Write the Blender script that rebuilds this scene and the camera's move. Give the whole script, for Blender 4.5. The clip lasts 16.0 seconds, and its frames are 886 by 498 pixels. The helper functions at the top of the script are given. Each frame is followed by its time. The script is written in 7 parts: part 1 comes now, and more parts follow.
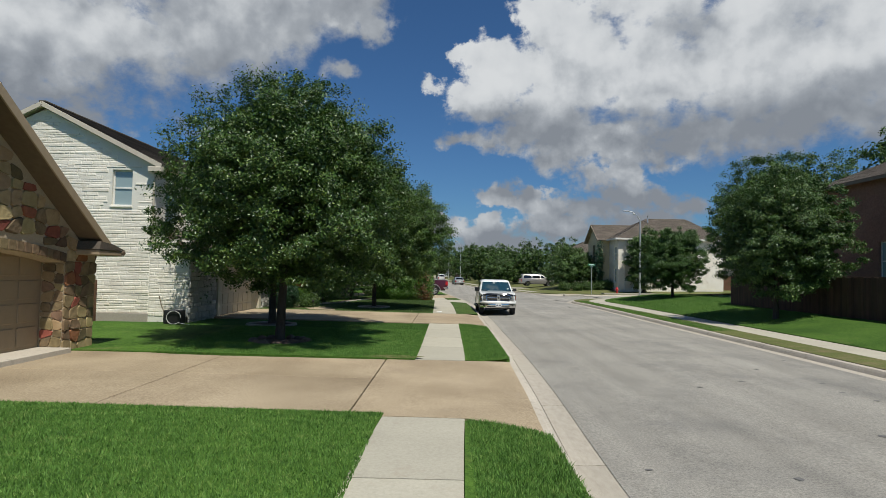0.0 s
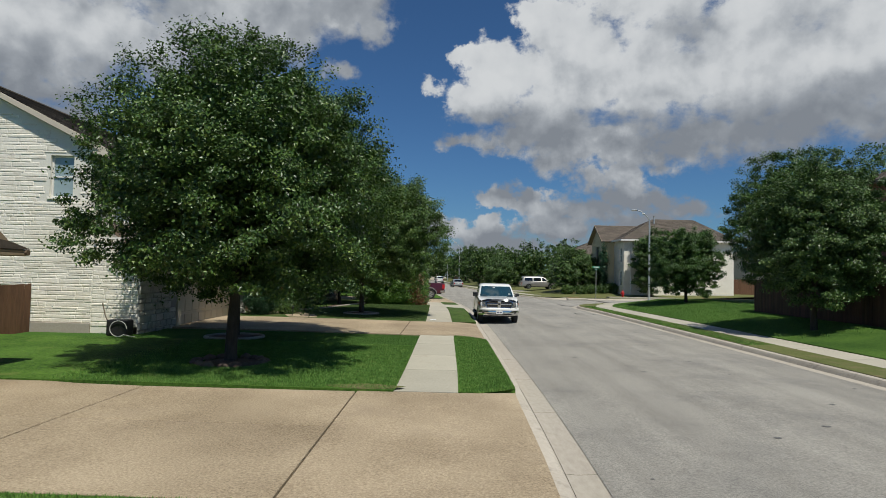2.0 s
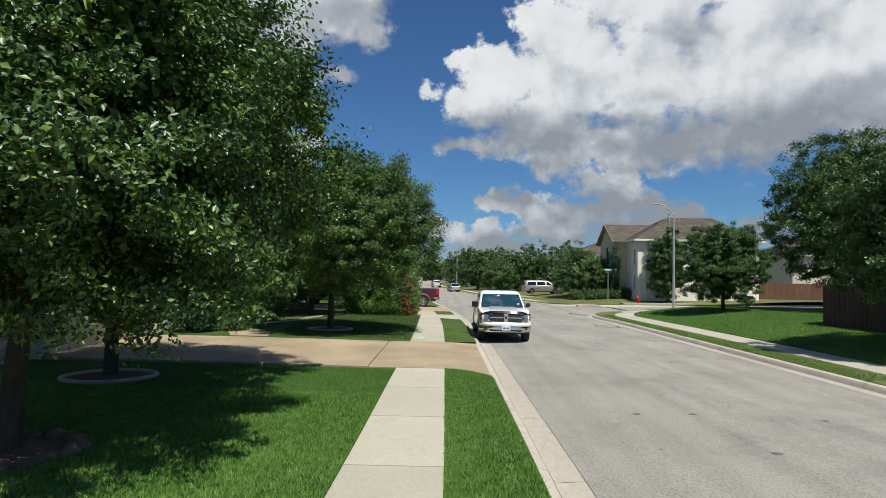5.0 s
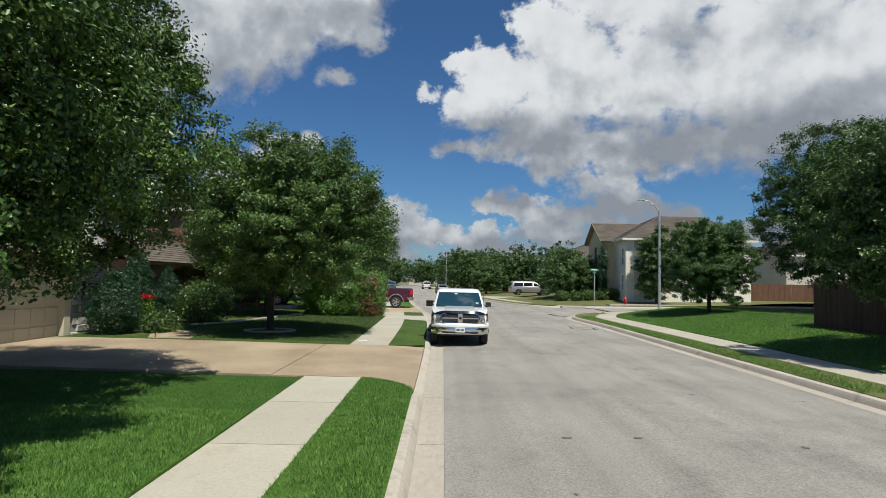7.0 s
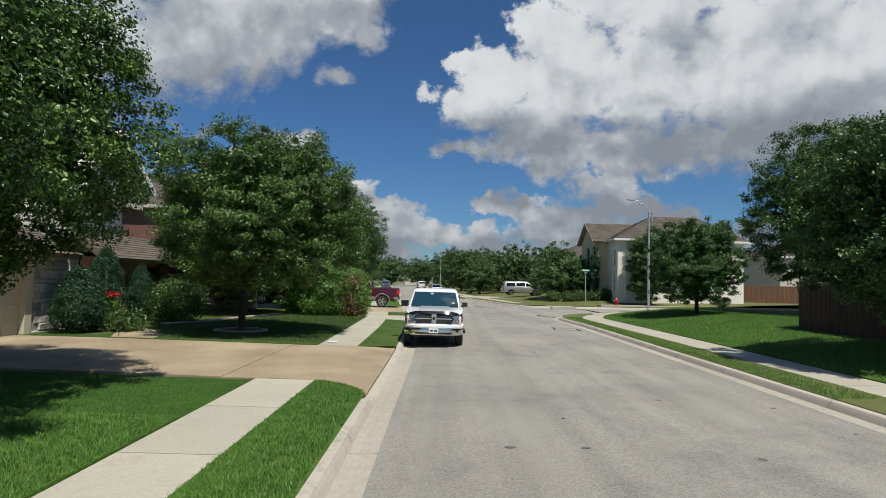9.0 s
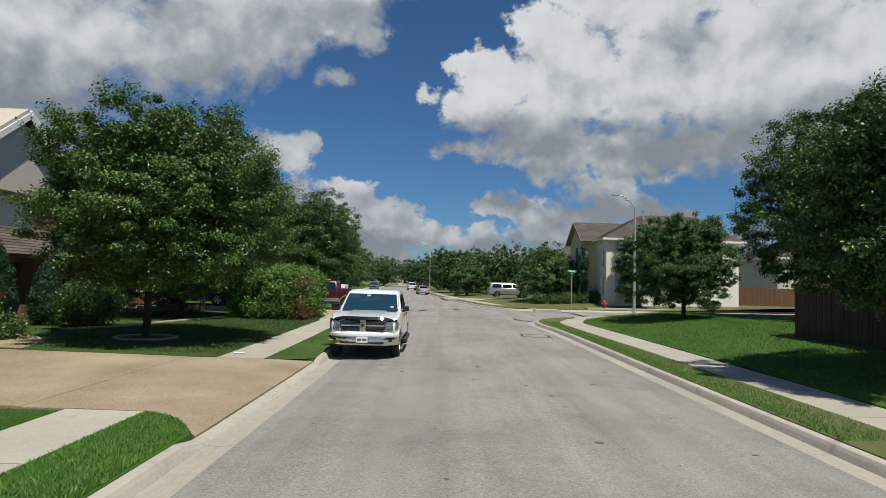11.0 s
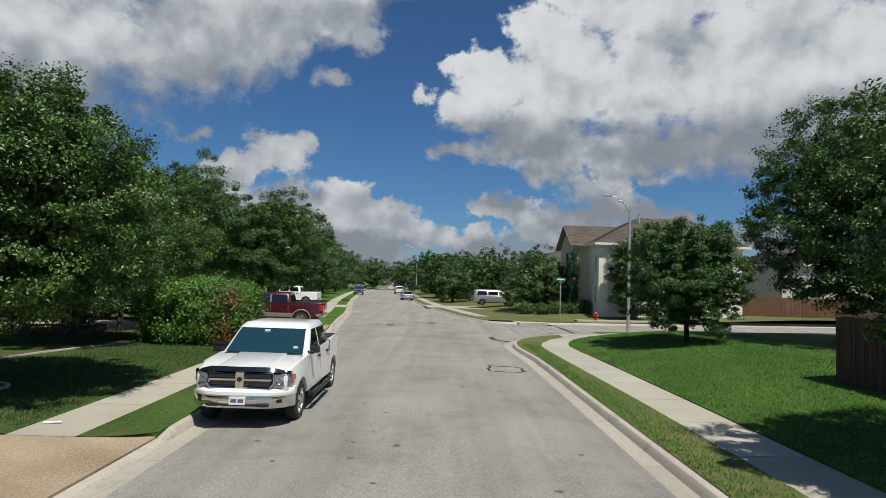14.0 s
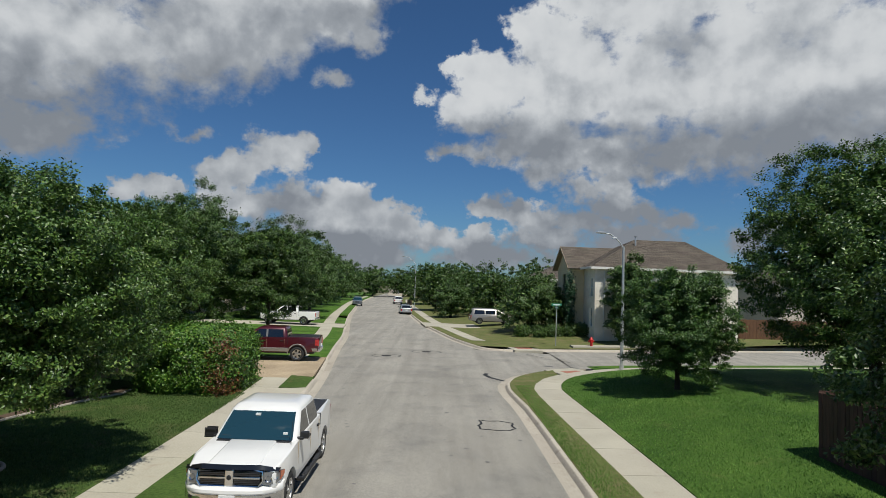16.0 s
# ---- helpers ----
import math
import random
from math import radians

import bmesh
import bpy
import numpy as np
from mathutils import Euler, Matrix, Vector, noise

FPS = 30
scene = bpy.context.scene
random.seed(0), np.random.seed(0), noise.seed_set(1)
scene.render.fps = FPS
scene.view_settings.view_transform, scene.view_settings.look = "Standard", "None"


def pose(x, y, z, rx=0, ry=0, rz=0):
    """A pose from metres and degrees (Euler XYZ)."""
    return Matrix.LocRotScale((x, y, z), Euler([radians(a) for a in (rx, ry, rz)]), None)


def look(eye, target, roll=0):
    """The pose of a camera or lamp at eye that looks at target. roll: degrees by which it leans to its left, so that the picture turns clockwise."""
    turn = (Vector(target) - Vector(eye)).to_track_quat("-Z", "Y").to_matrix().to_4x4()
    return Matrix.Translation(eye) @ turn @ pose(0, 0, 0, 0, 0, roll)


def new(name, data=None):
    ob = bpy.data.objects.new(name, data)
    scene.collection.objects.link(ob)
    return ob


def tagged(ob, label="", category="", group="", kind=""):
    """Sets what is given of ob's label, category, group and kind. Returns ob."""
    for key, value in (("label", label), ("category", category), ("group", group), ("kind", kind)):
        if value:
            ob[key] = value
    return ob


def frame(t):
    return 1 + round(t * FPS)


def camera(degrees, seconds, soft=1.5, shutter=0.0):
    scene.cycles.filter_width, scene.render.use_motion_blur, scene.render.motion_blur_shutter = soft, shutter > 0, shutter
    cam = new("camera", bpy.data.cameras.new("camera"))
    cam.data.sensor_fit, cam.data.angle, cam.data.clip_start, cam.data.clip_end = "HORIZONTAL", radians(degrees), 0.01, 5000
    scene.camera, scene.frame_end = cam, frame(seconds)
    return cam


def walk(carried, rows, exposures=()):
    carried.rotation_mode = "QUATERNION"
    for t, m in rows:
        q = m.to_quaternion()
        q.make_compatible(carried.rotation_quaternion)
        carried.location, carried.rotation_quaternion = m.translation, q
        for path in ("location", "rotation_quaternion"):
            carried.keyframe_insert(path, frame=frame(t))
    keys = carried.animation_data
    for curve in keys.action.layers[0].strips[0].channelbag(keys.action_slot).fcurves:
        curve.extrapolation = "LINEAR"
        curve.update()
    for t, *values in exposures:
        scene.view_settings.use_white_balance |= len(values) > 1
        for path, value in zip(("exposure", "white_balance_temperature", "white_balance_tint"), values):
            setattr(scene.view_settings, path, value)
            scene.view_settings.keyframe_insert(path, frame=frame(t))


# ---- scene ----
cam = camera(76.0, 16.0, 0.8)
PATH = [
    (0, (-0.156, -0.827, 2.274), (-0.174, 1.171, 2.356), 1.2),
    (0.5, (-0.115, 0.131, 2.29), (-0.133, 2.129, 2.373), 1.2),
    (1, (-0.059, 0.881, 2.33), (-0.077, 2.879, 2.413), 1.3),
    (1.5, (-0.001, 1.582, 2.357), (-0.018, 3.58, 2.443), 1.3),
    (2, (0.043, 2.22, 2.368), (0.027, 4.218, 2.455), 1.4),
    (2.5, (-0.14, 2.693, 2.379), (-0.157, 4.691, 2.467), 1.3),
    (3, (-0.265, 3.564, 2.376), (-0.281, 5.562, 2.463), 1.4),
    (3.5, (-0.32, 4.944, 2.371), (-0.335, 6.942, 2.464), 1.3),
    (4, (-0.323, 6.288, 2.401), (-0.337, 8.286, 2.496), 1.2),
    (4.5, (-0.191, 7.409, 2.429), (-0.203, 9.406, 2.527), 1.1),
    (5, (0.302, 8.379, 2.413), (0.292, 10.376, 2.513), 1.2),
    (7.3, (2.164, 10.707, 2.208), (2.164, 12.704, 2.317), 1.3),
    (7.5, (2.283, 10.791, 2.2), (2.282, 12.788, 2.308), 1.4),
    (8, (2.5, 10.891, 2.206), (2.499, 12.888, 2.313), 1.5),
    (8.5, (2.695, 10.994, 2.211), (2.696, 12.991, 2.319), 1.5),
    (9, (2.785, 11.031, 2.237), (2.788, 13.028, 2.345), 1.6),
    (9.5, (3.178, 11.103, 2.237), (3.181, 13.1, 2.345), 1.7),
    (10, (3.684, 11.637, 2.21), (3.687, 13.634, 2.321), 1.7),
    (12.5, (5.794, 17.313, 2.359), (5.806, 19.31, 2.473), 2.0),
    (13, (6.012, 17.87, 2.41), (6.026, 19.867, 2.521), 2.1),
    (13.5, (6.148, 18.269, 2.572), (6.167, 20.266, 2.682), 2.2),
    (14, (6.29, 18.415, 2.969), (6.309, 20.412, 3.085), 1.9),
    (14.5, (6.396, 18.382, 3.47), (6.415, 20.379, 3.586), 1.8),
    (15, (6.483, 18.258, 3.944), (6.502, 20.254, 4.064), 1.7),
    (15.5, (6.503, 18.083, 4.438), (6.521, 20.08, 4.558), 1.9),
    (16, (6.505, 18.048, 4.932), (6.523, 20.044, 5.052), 2.1),
]
# the camera's own exposure swings a little as the near tree fills the picture
EXPOSURE = [(0, -0.05), (1.5, -0.12), (2.5, -0.15), (3.5, 0.0), (4.4, 0.1), (5.0, 0.2), (7.5, 0.1), (9, 0.03), (12.5, -0.05), (14, -0.03), (16, -0.12)]
walk(cam, [(t, look(eye, target, roll)) for t, eye, target, roll in PATH], EXPOSURE)

# ---- light: high sun, blue sky with cumulus ----
SUN_TO = Vector((0.26, -0.46, 1.0)).normalized()
sun = new("sun", bpy.data.lights.new("sun", "SUN"))
sun.data.energy, sun.data.angle, sun.data.color = 4.7, radians(0.53), (1.0, 0.975, 0.89)
sun.matrix_world = look((0, 0, 60), Vector((0, 0, 60)) - SUN_TO)


def nn(nt, kind, **sets):
    """A node with its inputs set by name or number; a socket given as value is linked."""
    n = nt.nodes.new(kind)
    for k, v in sets.items():
        if k.startswith("i_"):
            key = k[2:]
            sock = n.inputs[int(key)] if key.isdigit() else n.inputs[key.replace("_", " ")]
            if isinstance(v, bpy.types.NodeSocket):
                nt.links.new(v, sock)
            else:
                sock.default_value = v
        elif k == "operation":
            n.operation = v
        elif k == "data_type":
            n.data_type = v
        elif k == "blend_type":
            n.blend_type = v
        elif k == "interpolation_type":
            n.interpolation_type = v
    return n


def math_node(nt, op, a, b=0.0, clamp=False):
    n = nt.nodes.new("ShaderNodeMath")
    n.operation, n.use_clamp = op, clamp
    for s, v in zip(n.inputs, (a, b)):
        if isinstance(v, bpy.types.NodeSocket):
            nt.links.new(v, s)
        else:
            s.default_value = v
    return n.outputs[0]


def ramp_node(nt, fac, stops, interp="LINEAR"):
    n = nt.nodes.new("ShaderNodeValToRGB")
    n.color_ramp.interpolation = interp
    while len(n.color_ramp.elements) < len(stops):
        n.color_ramp.elements.new(0.5)
    for e, (p, c) in zip(n.color_ramp.elements, stops):
        e.position, e.color = p, (*c, 1) if len(c) == 3 else c
    nt.links.new(fac, n.inputs[0])
    return n.outputs[0]


# Cumulus banks: bearing (degrees right of +y), height (degrees), half width, half height
EAST_BANK = [
    (9.3, 23.8, 3.2, 3.8), (6.0, 19.8, 4.4, 3.6), (3.8, 16.6, 3.6, 3.0), (0.8, 13.5, 2.6, 1.2), (9.0, 15.0, 7.5, 3.4), (13.5, 20.0, 6.5, 6.8), (20.0, 18.2, 9.0, 7.6),
    (28.5, 19.0, 10.0, 8.6), (37.0, 18.0, 8.0, 8.0), (15.0, 13.0, 10.0, 2.9), (25.0, 13.2, 10.0, 3.2), (33.0, 14.0, 8.0, 3.4), (6.0, 13.6, 6.0, 2.2), (21.0, 27.5, 11.0, 5.2), (33.0, 27.5, 12.0, 6.0)]
WEST_BANK = [
    (-39.0, 18.0, 8.0, 9.0), (-31.0, 19.2, 8.0, 6.6), (-24.0, 21.2, 8.0, 5.6), (-17.0, 23.6, 7.0, 4.2), (-12.0, 25.2, 5.0, 3.4), (-8.6, 23.6, 2.6, 2.4), (-11.0, 19.3, 2.2, 1.5),
    (-36.0, 11.0, 5.0, 3.4), (-28.0, 28.5, 14.0, 6.0), (-15.0, 29.5, 10.0, 4.2)]
LOW_WEST = [
    (-16.6, 11.6, 3.4, 2.5), (-13.8, 12.9, 1.9, 1.5), (-20.2, 9.6, 3.0, 1.6), (-9.2, 8.1, 3.2, 1.8), (-6.0, 7.2, 2.7, 1.5), (-14.0, 7.4, 5.0, 2.4), (-19.0, 6.8, 4.0, 2.2), (-10.0, 5.4, 6.0, 2.4),
    (-4.2, 4.9, 4.2, 2.0), (-0.9, 4.4, 2.4, 1.5), (-29.2, 7.8, 1.8, 1.2), (-26.0, 7.5, 2.0, 1.2), (-22.0, 3.4, 9.0, 2.4), (-7.0, 2.7, 7.0, 2.1)]
LOW_EAST = [
    (5.0, 2.8, 7.0, 2.0), (5.6, 7.9, 2.8, 1.4), (8.4, 7.8, 2.2, 1.3), (10.2, 6.4, 3.2, 1.4), (15.3, 8.9, 2.9, 1.9), (17.3, 9.5, 2.1, 1.7), (17.2, 7.5, 3.2, 1.8), (20.4, 7.5, 2.3, 1.5), (22.8, 6.3, 2.8, 1.4),
    (14.0, 6.2, 4.2, 1.6), (10.5, 5.0, 4.2, 1.6), (4.3, 4.7, 2.2, 1.3), (18.5, 5.0, 6.0, 1.6), (28.5, 4.8, 2.5, 1.5), (30.6, 5.8, 1.9, 1.4), (35.0, 4.0, 3.0, 1.4)]
WISPS = [(-2.2, 18.6, 3.0, 1.5), (1.2, 21.2, 3.0, 1.4), (-10.0, 19.0, 4.0, 2.4), (-24.0, 12.5, 6.0, 1.6)]


def bearing(az, el):
    a, e = radians(az), radians(el)
    return Vector((math.sin(a) * math.cos(e), math.cos(a) * math.cos(e), math.sin(e)))


def cloud_group():
    """How dense the cloud is in a direction: soft banks broken up by noise, and loose cloud all round."""
    g = bpy.data.node_groups.new("cloud_density", "ShaderNodeTree")
    g.interface.new_socket("Vector", in_out="INPUT", socket_type="NodeSocketVector")
    g.interface.new_socket("Density", in_out="OUTPUT", socket_type="NodeSocketFloat")
    g.interface.new_socket("Bulk", in_out="OUTPUT", socket_type="NodeSocketFloat")
    g.interface.new_socket("Billow", in_out="OUTPUT", socket_type="NodeSocketFloat")
    gi, go = g.nodes.new("NodeGroupInput"), g.nodes.new("NodeGroupOutput")
    v = gi.outputs[0]
    # the banks' outlines are bent by coarse and fine billows
    bend = nn(g, "ShaderNodeTexNoise", i_Vector=v, i_Scale=11.0, i_Detail=7.0, i_Roughness=0.62)
    off = nn(g, "ShaderNodeVectorMath", operation="SUBTRACT", i_0=bend.outputs[1], i_1=(0.5, 0.5, 0.5))
    off = nn(g, "ShaderNodeVectorMath", operation="MULTIPLY", i_0=off.outputs[0], i_1=(0.13, 0.13, 0.10))
    bent = nn(g, "ShaderNodeVectorMath", operation="ADD", i_0=v, i_1=off.outputs[0]).outputs[0]
    best = None
    for az, el, w, h, top in [c + (1.0,) for c in EAST_BANK + WEST_BANK] + [(a, e, w * 1.16, h * 1.16, 1.0) for a, e, w, h in LOW_WEST + LOW_EAST] + [c + (0.42,) for c in WISPS]:
        c = bearing(az, el)
        sub = nn(g, "ShaderNodeVectorMath", operation="SUBTRACT", i_0=bent, i_1=c)
        k = 1 / radians(1)
        scl = nn(g, "ShaderNodeVectorMath", operation="MULTIPLY", i_0=sub.outputs[0], i_1=(k / w, k / w, k / h))
        ln = nn(g, "ShaderNodeVectorMath", operation="LENGTH", i_0=scl.outputs[0])
        d = math_node(g, "SUBTRACT", top, ln.outputs["Value"])
        if best is None:
            best = d
        else:
            s = nn(g, "ShaderNodeMath", operation="SMOOTH_MAX", i_0=best, i_1=d, i_2=0.2)
            best = s.outputs[0]
    best = math_node(g, "MAXIMUM", best, -1.2)
    # behind the camera and overhead: scattered cloud
    sep = nn(g, "ShaderNodeSeparateXYZ", i_0=v)
    loose = nn(g, "ShaderNodeTexNoise", i_Vector=v, i_Scale=5.0, i_Detail=4.0)
    lo = math_node(g, "MULTIPLY", math_node(g, "SUBTRACT", loose.outputs[0], 0.5), 3.2)
    back = nn(g, "ShaderNodeMapRange", i_0=sep.outputs[1], i_1=0.62, i_2=0.35, i_3=-3.0, i_4=-0.30)
    best = math_node(g, "MAXIMUM", best, math_node(g, "ADD", lo, back.outputs[0]))
    stretch = nn(g, "ShaderNodeVectorMath", operation="MULTIPLY", i_0=v, i_1=(1, 1, 1.35))
    n1 = nn(g, "ShaderNodeTexNoise", i_Vector=stretch.outputs[0], i_Scale=7.0, i_Detail=9.0, i_Roughness=0.60)
    n2 = nn(g, "ShaderNodeTexNoise", i_Vector=stretch.outputs[0], i_Scale=30.0, i_Detail=8.0, i_Roughness=0.62)
    small = nn(g, "ShaderNodeMapRange", i_0=sep.outputs[2], i_1=0.30, i_2=0.12, i_3=1.0, i_4=1.6)
    e = math_node(g, "ADD", math_node(g, "MULTIPLY", math_node(g, "SUBTRACT", n1.outputs[0], 0.5), 2.7),
                  math_node(g, "MULTIPLY", math_node(g, "SUBTRACT", n2.outputs[0], 0.5), small.outputs[0]))
    g.links.new(math_node(g, "ADD", math_node(g, "MULTIPLY", best, 1.5), e), go.inputs[0])
    g.links.new(best, go.inputs[1])
    n3 = nn(g, "ShaderNodeTexNoise", i_Vector=v, i_Scale=9.0, i_Detail=3.0, i_Roughness=0.5)
    n4 = nn(g, "ShaderNodeTexNoise", i_Vector=v, i_Scale=26.0, i_Detail=4.0, i_Roughness=0.55)
    g.links.new(math_node(g, "ADD", math_node(g, "MULTIPLY", n3.outputs[0], 0.72), math_node(g, "MULTIPLY", n4.outputs[0], 0.28)), go.inputs[2])
    return g


world = bpy.data.worlds.new("sky")
scene.world = world
world.use_nodes = True
nt = world.node_tree
nt.nodes.clear()
el = math.asin(SUN_TO.z)
sky = nn(nt, "ShaderNodeTexSky")
sky.sky_type, sky.sun_disc, sky.sun_elevation, sky.sun_rotation = "NISHITA", False, el, math.atan2(SUN_TO.x, SUN_TO.y)
sky.altitude, sky.air_density, sky.dust_density, sky.ozone_density = 250.0, 1.0, 0.6, 3.0
tc = nn(nt, "ShaderNodeTexCoord")
ndir = nn(nt, "ShaderNodeVectorMath", operation="NORMALIZE", i_0=tc.outputs["Generated"])
cg = cloud_group()
here = nt.nodes.new("ShaderNodeGroup")
here.node_tree = cg
nt.links.new(ndir.outputs[0], here.inputs[0])


def cloud_at(offset):
    n = nt.nodes.new("ShaderNodeGroup")
    n.node_tree = cg
    nt.links.new(nn(nt, "ShaderNodeVectorMath", operation="ADD", i_0=ndir.outputs[0], i_1=offset).outputs[0], n.inputs[0])
    return n


near, above, below = cloud_at((-0.012, 0.0, 0.022)), cloud_at((-0.02, 0.0, 0.085)), cloud_at((0.01, 0.0, -0.07))
# thick cloud above a spot leaves it grey, rims and the tops of billows stay white
thick = nn(nt, "ShaderNodeMapRange", interpolation_type="SMOOTHSTEP", i_0=math_node(nt, "SUBTRACT", above.outputs[1], below.outputs[1]), i_1=-0.7, i_2=0.7).outputs[0]
soft_edge = nn(nt, "ShaderNodeMapRange", i_0=thick, i_3=0.42, i_4=0.95)
cover = nn(nt, "ShaderNodeMapRange", interpolation_type="SMOOTHSTEP", i_0=here.outputs[0], i_1=0.0, i_2=soft_edge.outputs[0])
relief = math_node(nt, "SUBTRACT", near.outputs[2], here.outputs[2])
foot = nn(nt, "ShaderNodeMapRange", interpolation_type="SMOOTHSTEP", i_0=nn(nt, "ShaderNodeSeparateXYZ", i_0=ndir.outputs[0]).outputs[2], i_1=0.20, i_2=0.34, i_3=0.36, i_4=-0.06)
grey = math_node(nt, "ADD", math_node(nt, "MULTIPLY", thick, 0.70), math_node(nt, "MULTIPLY", relief, 2.4))
grey = math_node(nt, "ADD", grey, foot.outputs[0])
grey = math_node(nt, "ADD", grey, math_node(nt, "MULTIPLY", math_node(nt, "SUBTRACT", here.outputs[2], 0.5), 0.5))
side = nn(nt, "ShaderNodeSeparateXYZ", i_0=ndir.outputs[0])
grey = math_node(nt, "SUBTRACT", grey, math_node(nt, "MULTIPLY", side.outputs[0], 0.16))
tone = ramp_node(nt, nn(nt, "ShaderNodeMapRange", i_0=grey, i_1=-0.25, i_2=1.0).outputs[0],
                 [(0.0, (9.3, 9.6, 9.8)), (0.25, (8.4, 8.75, 9.05)), (0.46, (6.7, 7.1, 7.5)), (0.68, (4.8, 5.2, 5.7)), (1.0, (3.2, 3.55, 4.05))])
deep = nn(nt, "ShaderNodeMix", data_type="RGBA", blend_type="MULTIPLY", i_0=1.0)
nt.links.new(sky.outputs[0], deep.inputs[6])
deep.inputs[7].default_value = (0.48, 0.77, 1.03, 1)
mixc = nn(nt, "ShaderNodeMix", data_type="RGBA")
nt.links.new(cover.outputs[0], mixc.inputs[0])
nt.links.new(deep.outputs[2], mixc.inputs[6])
nt.links.new(tone, mixc.inputs[7])
bg = nn(nt, "ShaderNodeBackground", i_Strength=0.074)
nt.links.new(mixc.outputs[2], bg.inputs[0])
nt.links.new(bg.outputs[0], nn(nt, "ShaderNodeOutputWorld").inputs[0])

# ---- materials ----
def material(name, c1, c2=None, rough=0.8, metal=0.0, scale=6.0, big=0.5, bump=0.0, bump_scale=60.0, var=0.0, island=False, space="pos", spec=0.5,
             c3=None, c3_scale=0.8, c3_low=0.58, c3_high=0.72, coat=0.0, stretch=(1, 1, 1)):
    """A surface of two colours mixed by grain (scale) and by large patches (big), with a third colour in stains; var: change from piece to piece."""
    m = bpy.data.materials.new(name)
    m.use_nodes = True
    nt = m.node_tree
    b = nt.nodes["Principled BSDF"]
    b.inputs["Roughness"].default_value, b.inputs["Metallic"].default_value = rough, metal
    b.inputs["Specular IOR Level"].default_value, b.inputs["Coat Weight"].default_value = spec, coat
    c2 = c2 or tuple(x * 0.8 for x in c1)
    if space == "pos":
        vec = nn(nt, "ShaderNodeNewGeometry").outputs["Position"]
    else:
        vec = nn(nt, "ShaderNodeTexCoord").outputs["Object"]
    vec = nn(nt, "ShaderNodeVectorMath", operation="MULTIPLY", i_0=vec, i_1=stretch).outputs[0]
    grain = nn(nt, "ShaderNodeTexNoise", i_Vector=vec, i_Scale=scale, i_Detail=5.0, i_Roughness=0.65)
    wide = nn(nt, "ShaderNodeTexNoise", i_Vector=vec, i_Scale=big, i_Detail=4.0)
    f = math_node(nt, "ADD", math_node(nt, "MULTIPLY", grain.outputs[0], 0.6), math_node(nt, "MULTIPLY", wide.outputs[0], 0.4))
    col = ramp_node(nt, f, [(0.36, c1), (0.64, c2)])
    if c3:
        st = nn(nt, "ShaderNodeTexNoise", i_Vector=vec, i_Scale=c3_scale, i_Detail=6.0, i_Roughness=0.7)
        k = nn(nt, "ShaderNodeMapRange", i_0=st.outputs[0], i_1=c3_low, i_2=c3_high)
        mx = nn(nt, "ShaderNodeMix", data_type="RGBA")
        nt.links.new(k.outputs[0], mx.inputs[0])
        nt.links.new(col, mx.inputs[6])
        mx.inputs[7].default_value = (*c3, 1)
        col = mx.outputs[2]
    if var:
        r = nn(nt, "ShaderNodeNewGeometry").outputs["Random Per Island"] if island else nn(nt, "ShaderNodeObjectInfo").outputs["Random"]
        hsv = nn(nt, "ShaderNodeHueSaturation")
        nt.links.new(col, hsv.inputs["Color"])
        nt.links.new(nn(nt, "ShaderNodeMapRange", i_0=r, i_3=1 - var, i_4=1 + var).outputs[0], hsv.inputs["Value"])
        nt.links.new(nn(nt, "ShaderNodeMapRange", i_0=math_node(nt, "FRACT", math_node(nt, "MULTIPLY", r, 7.3)), i_3=0.5 - var * 0.06, i_4=0.5 + var * 0.06).outputs[0], hsv.inputs["Hue"])
        col = hsv.outputs[0]
    nt.links.new(col, b.inputs["Base Color"])
    if bump:
        bn = nn(nt, "ShaderNodeTexNoise", i_Vector=vec, i_Scale=bump_scale, i_Detail=4.0)
        bp = nn(nt, "ShaderNodeBump", i_Strength=min(1.0, bump), i_Distance=0.02)
        nt.links.new(bn.outputs[0], bp.inputs["Height"])
        nt.links.new(bp.outputs[0], b.inputs["Normal"])
    return m


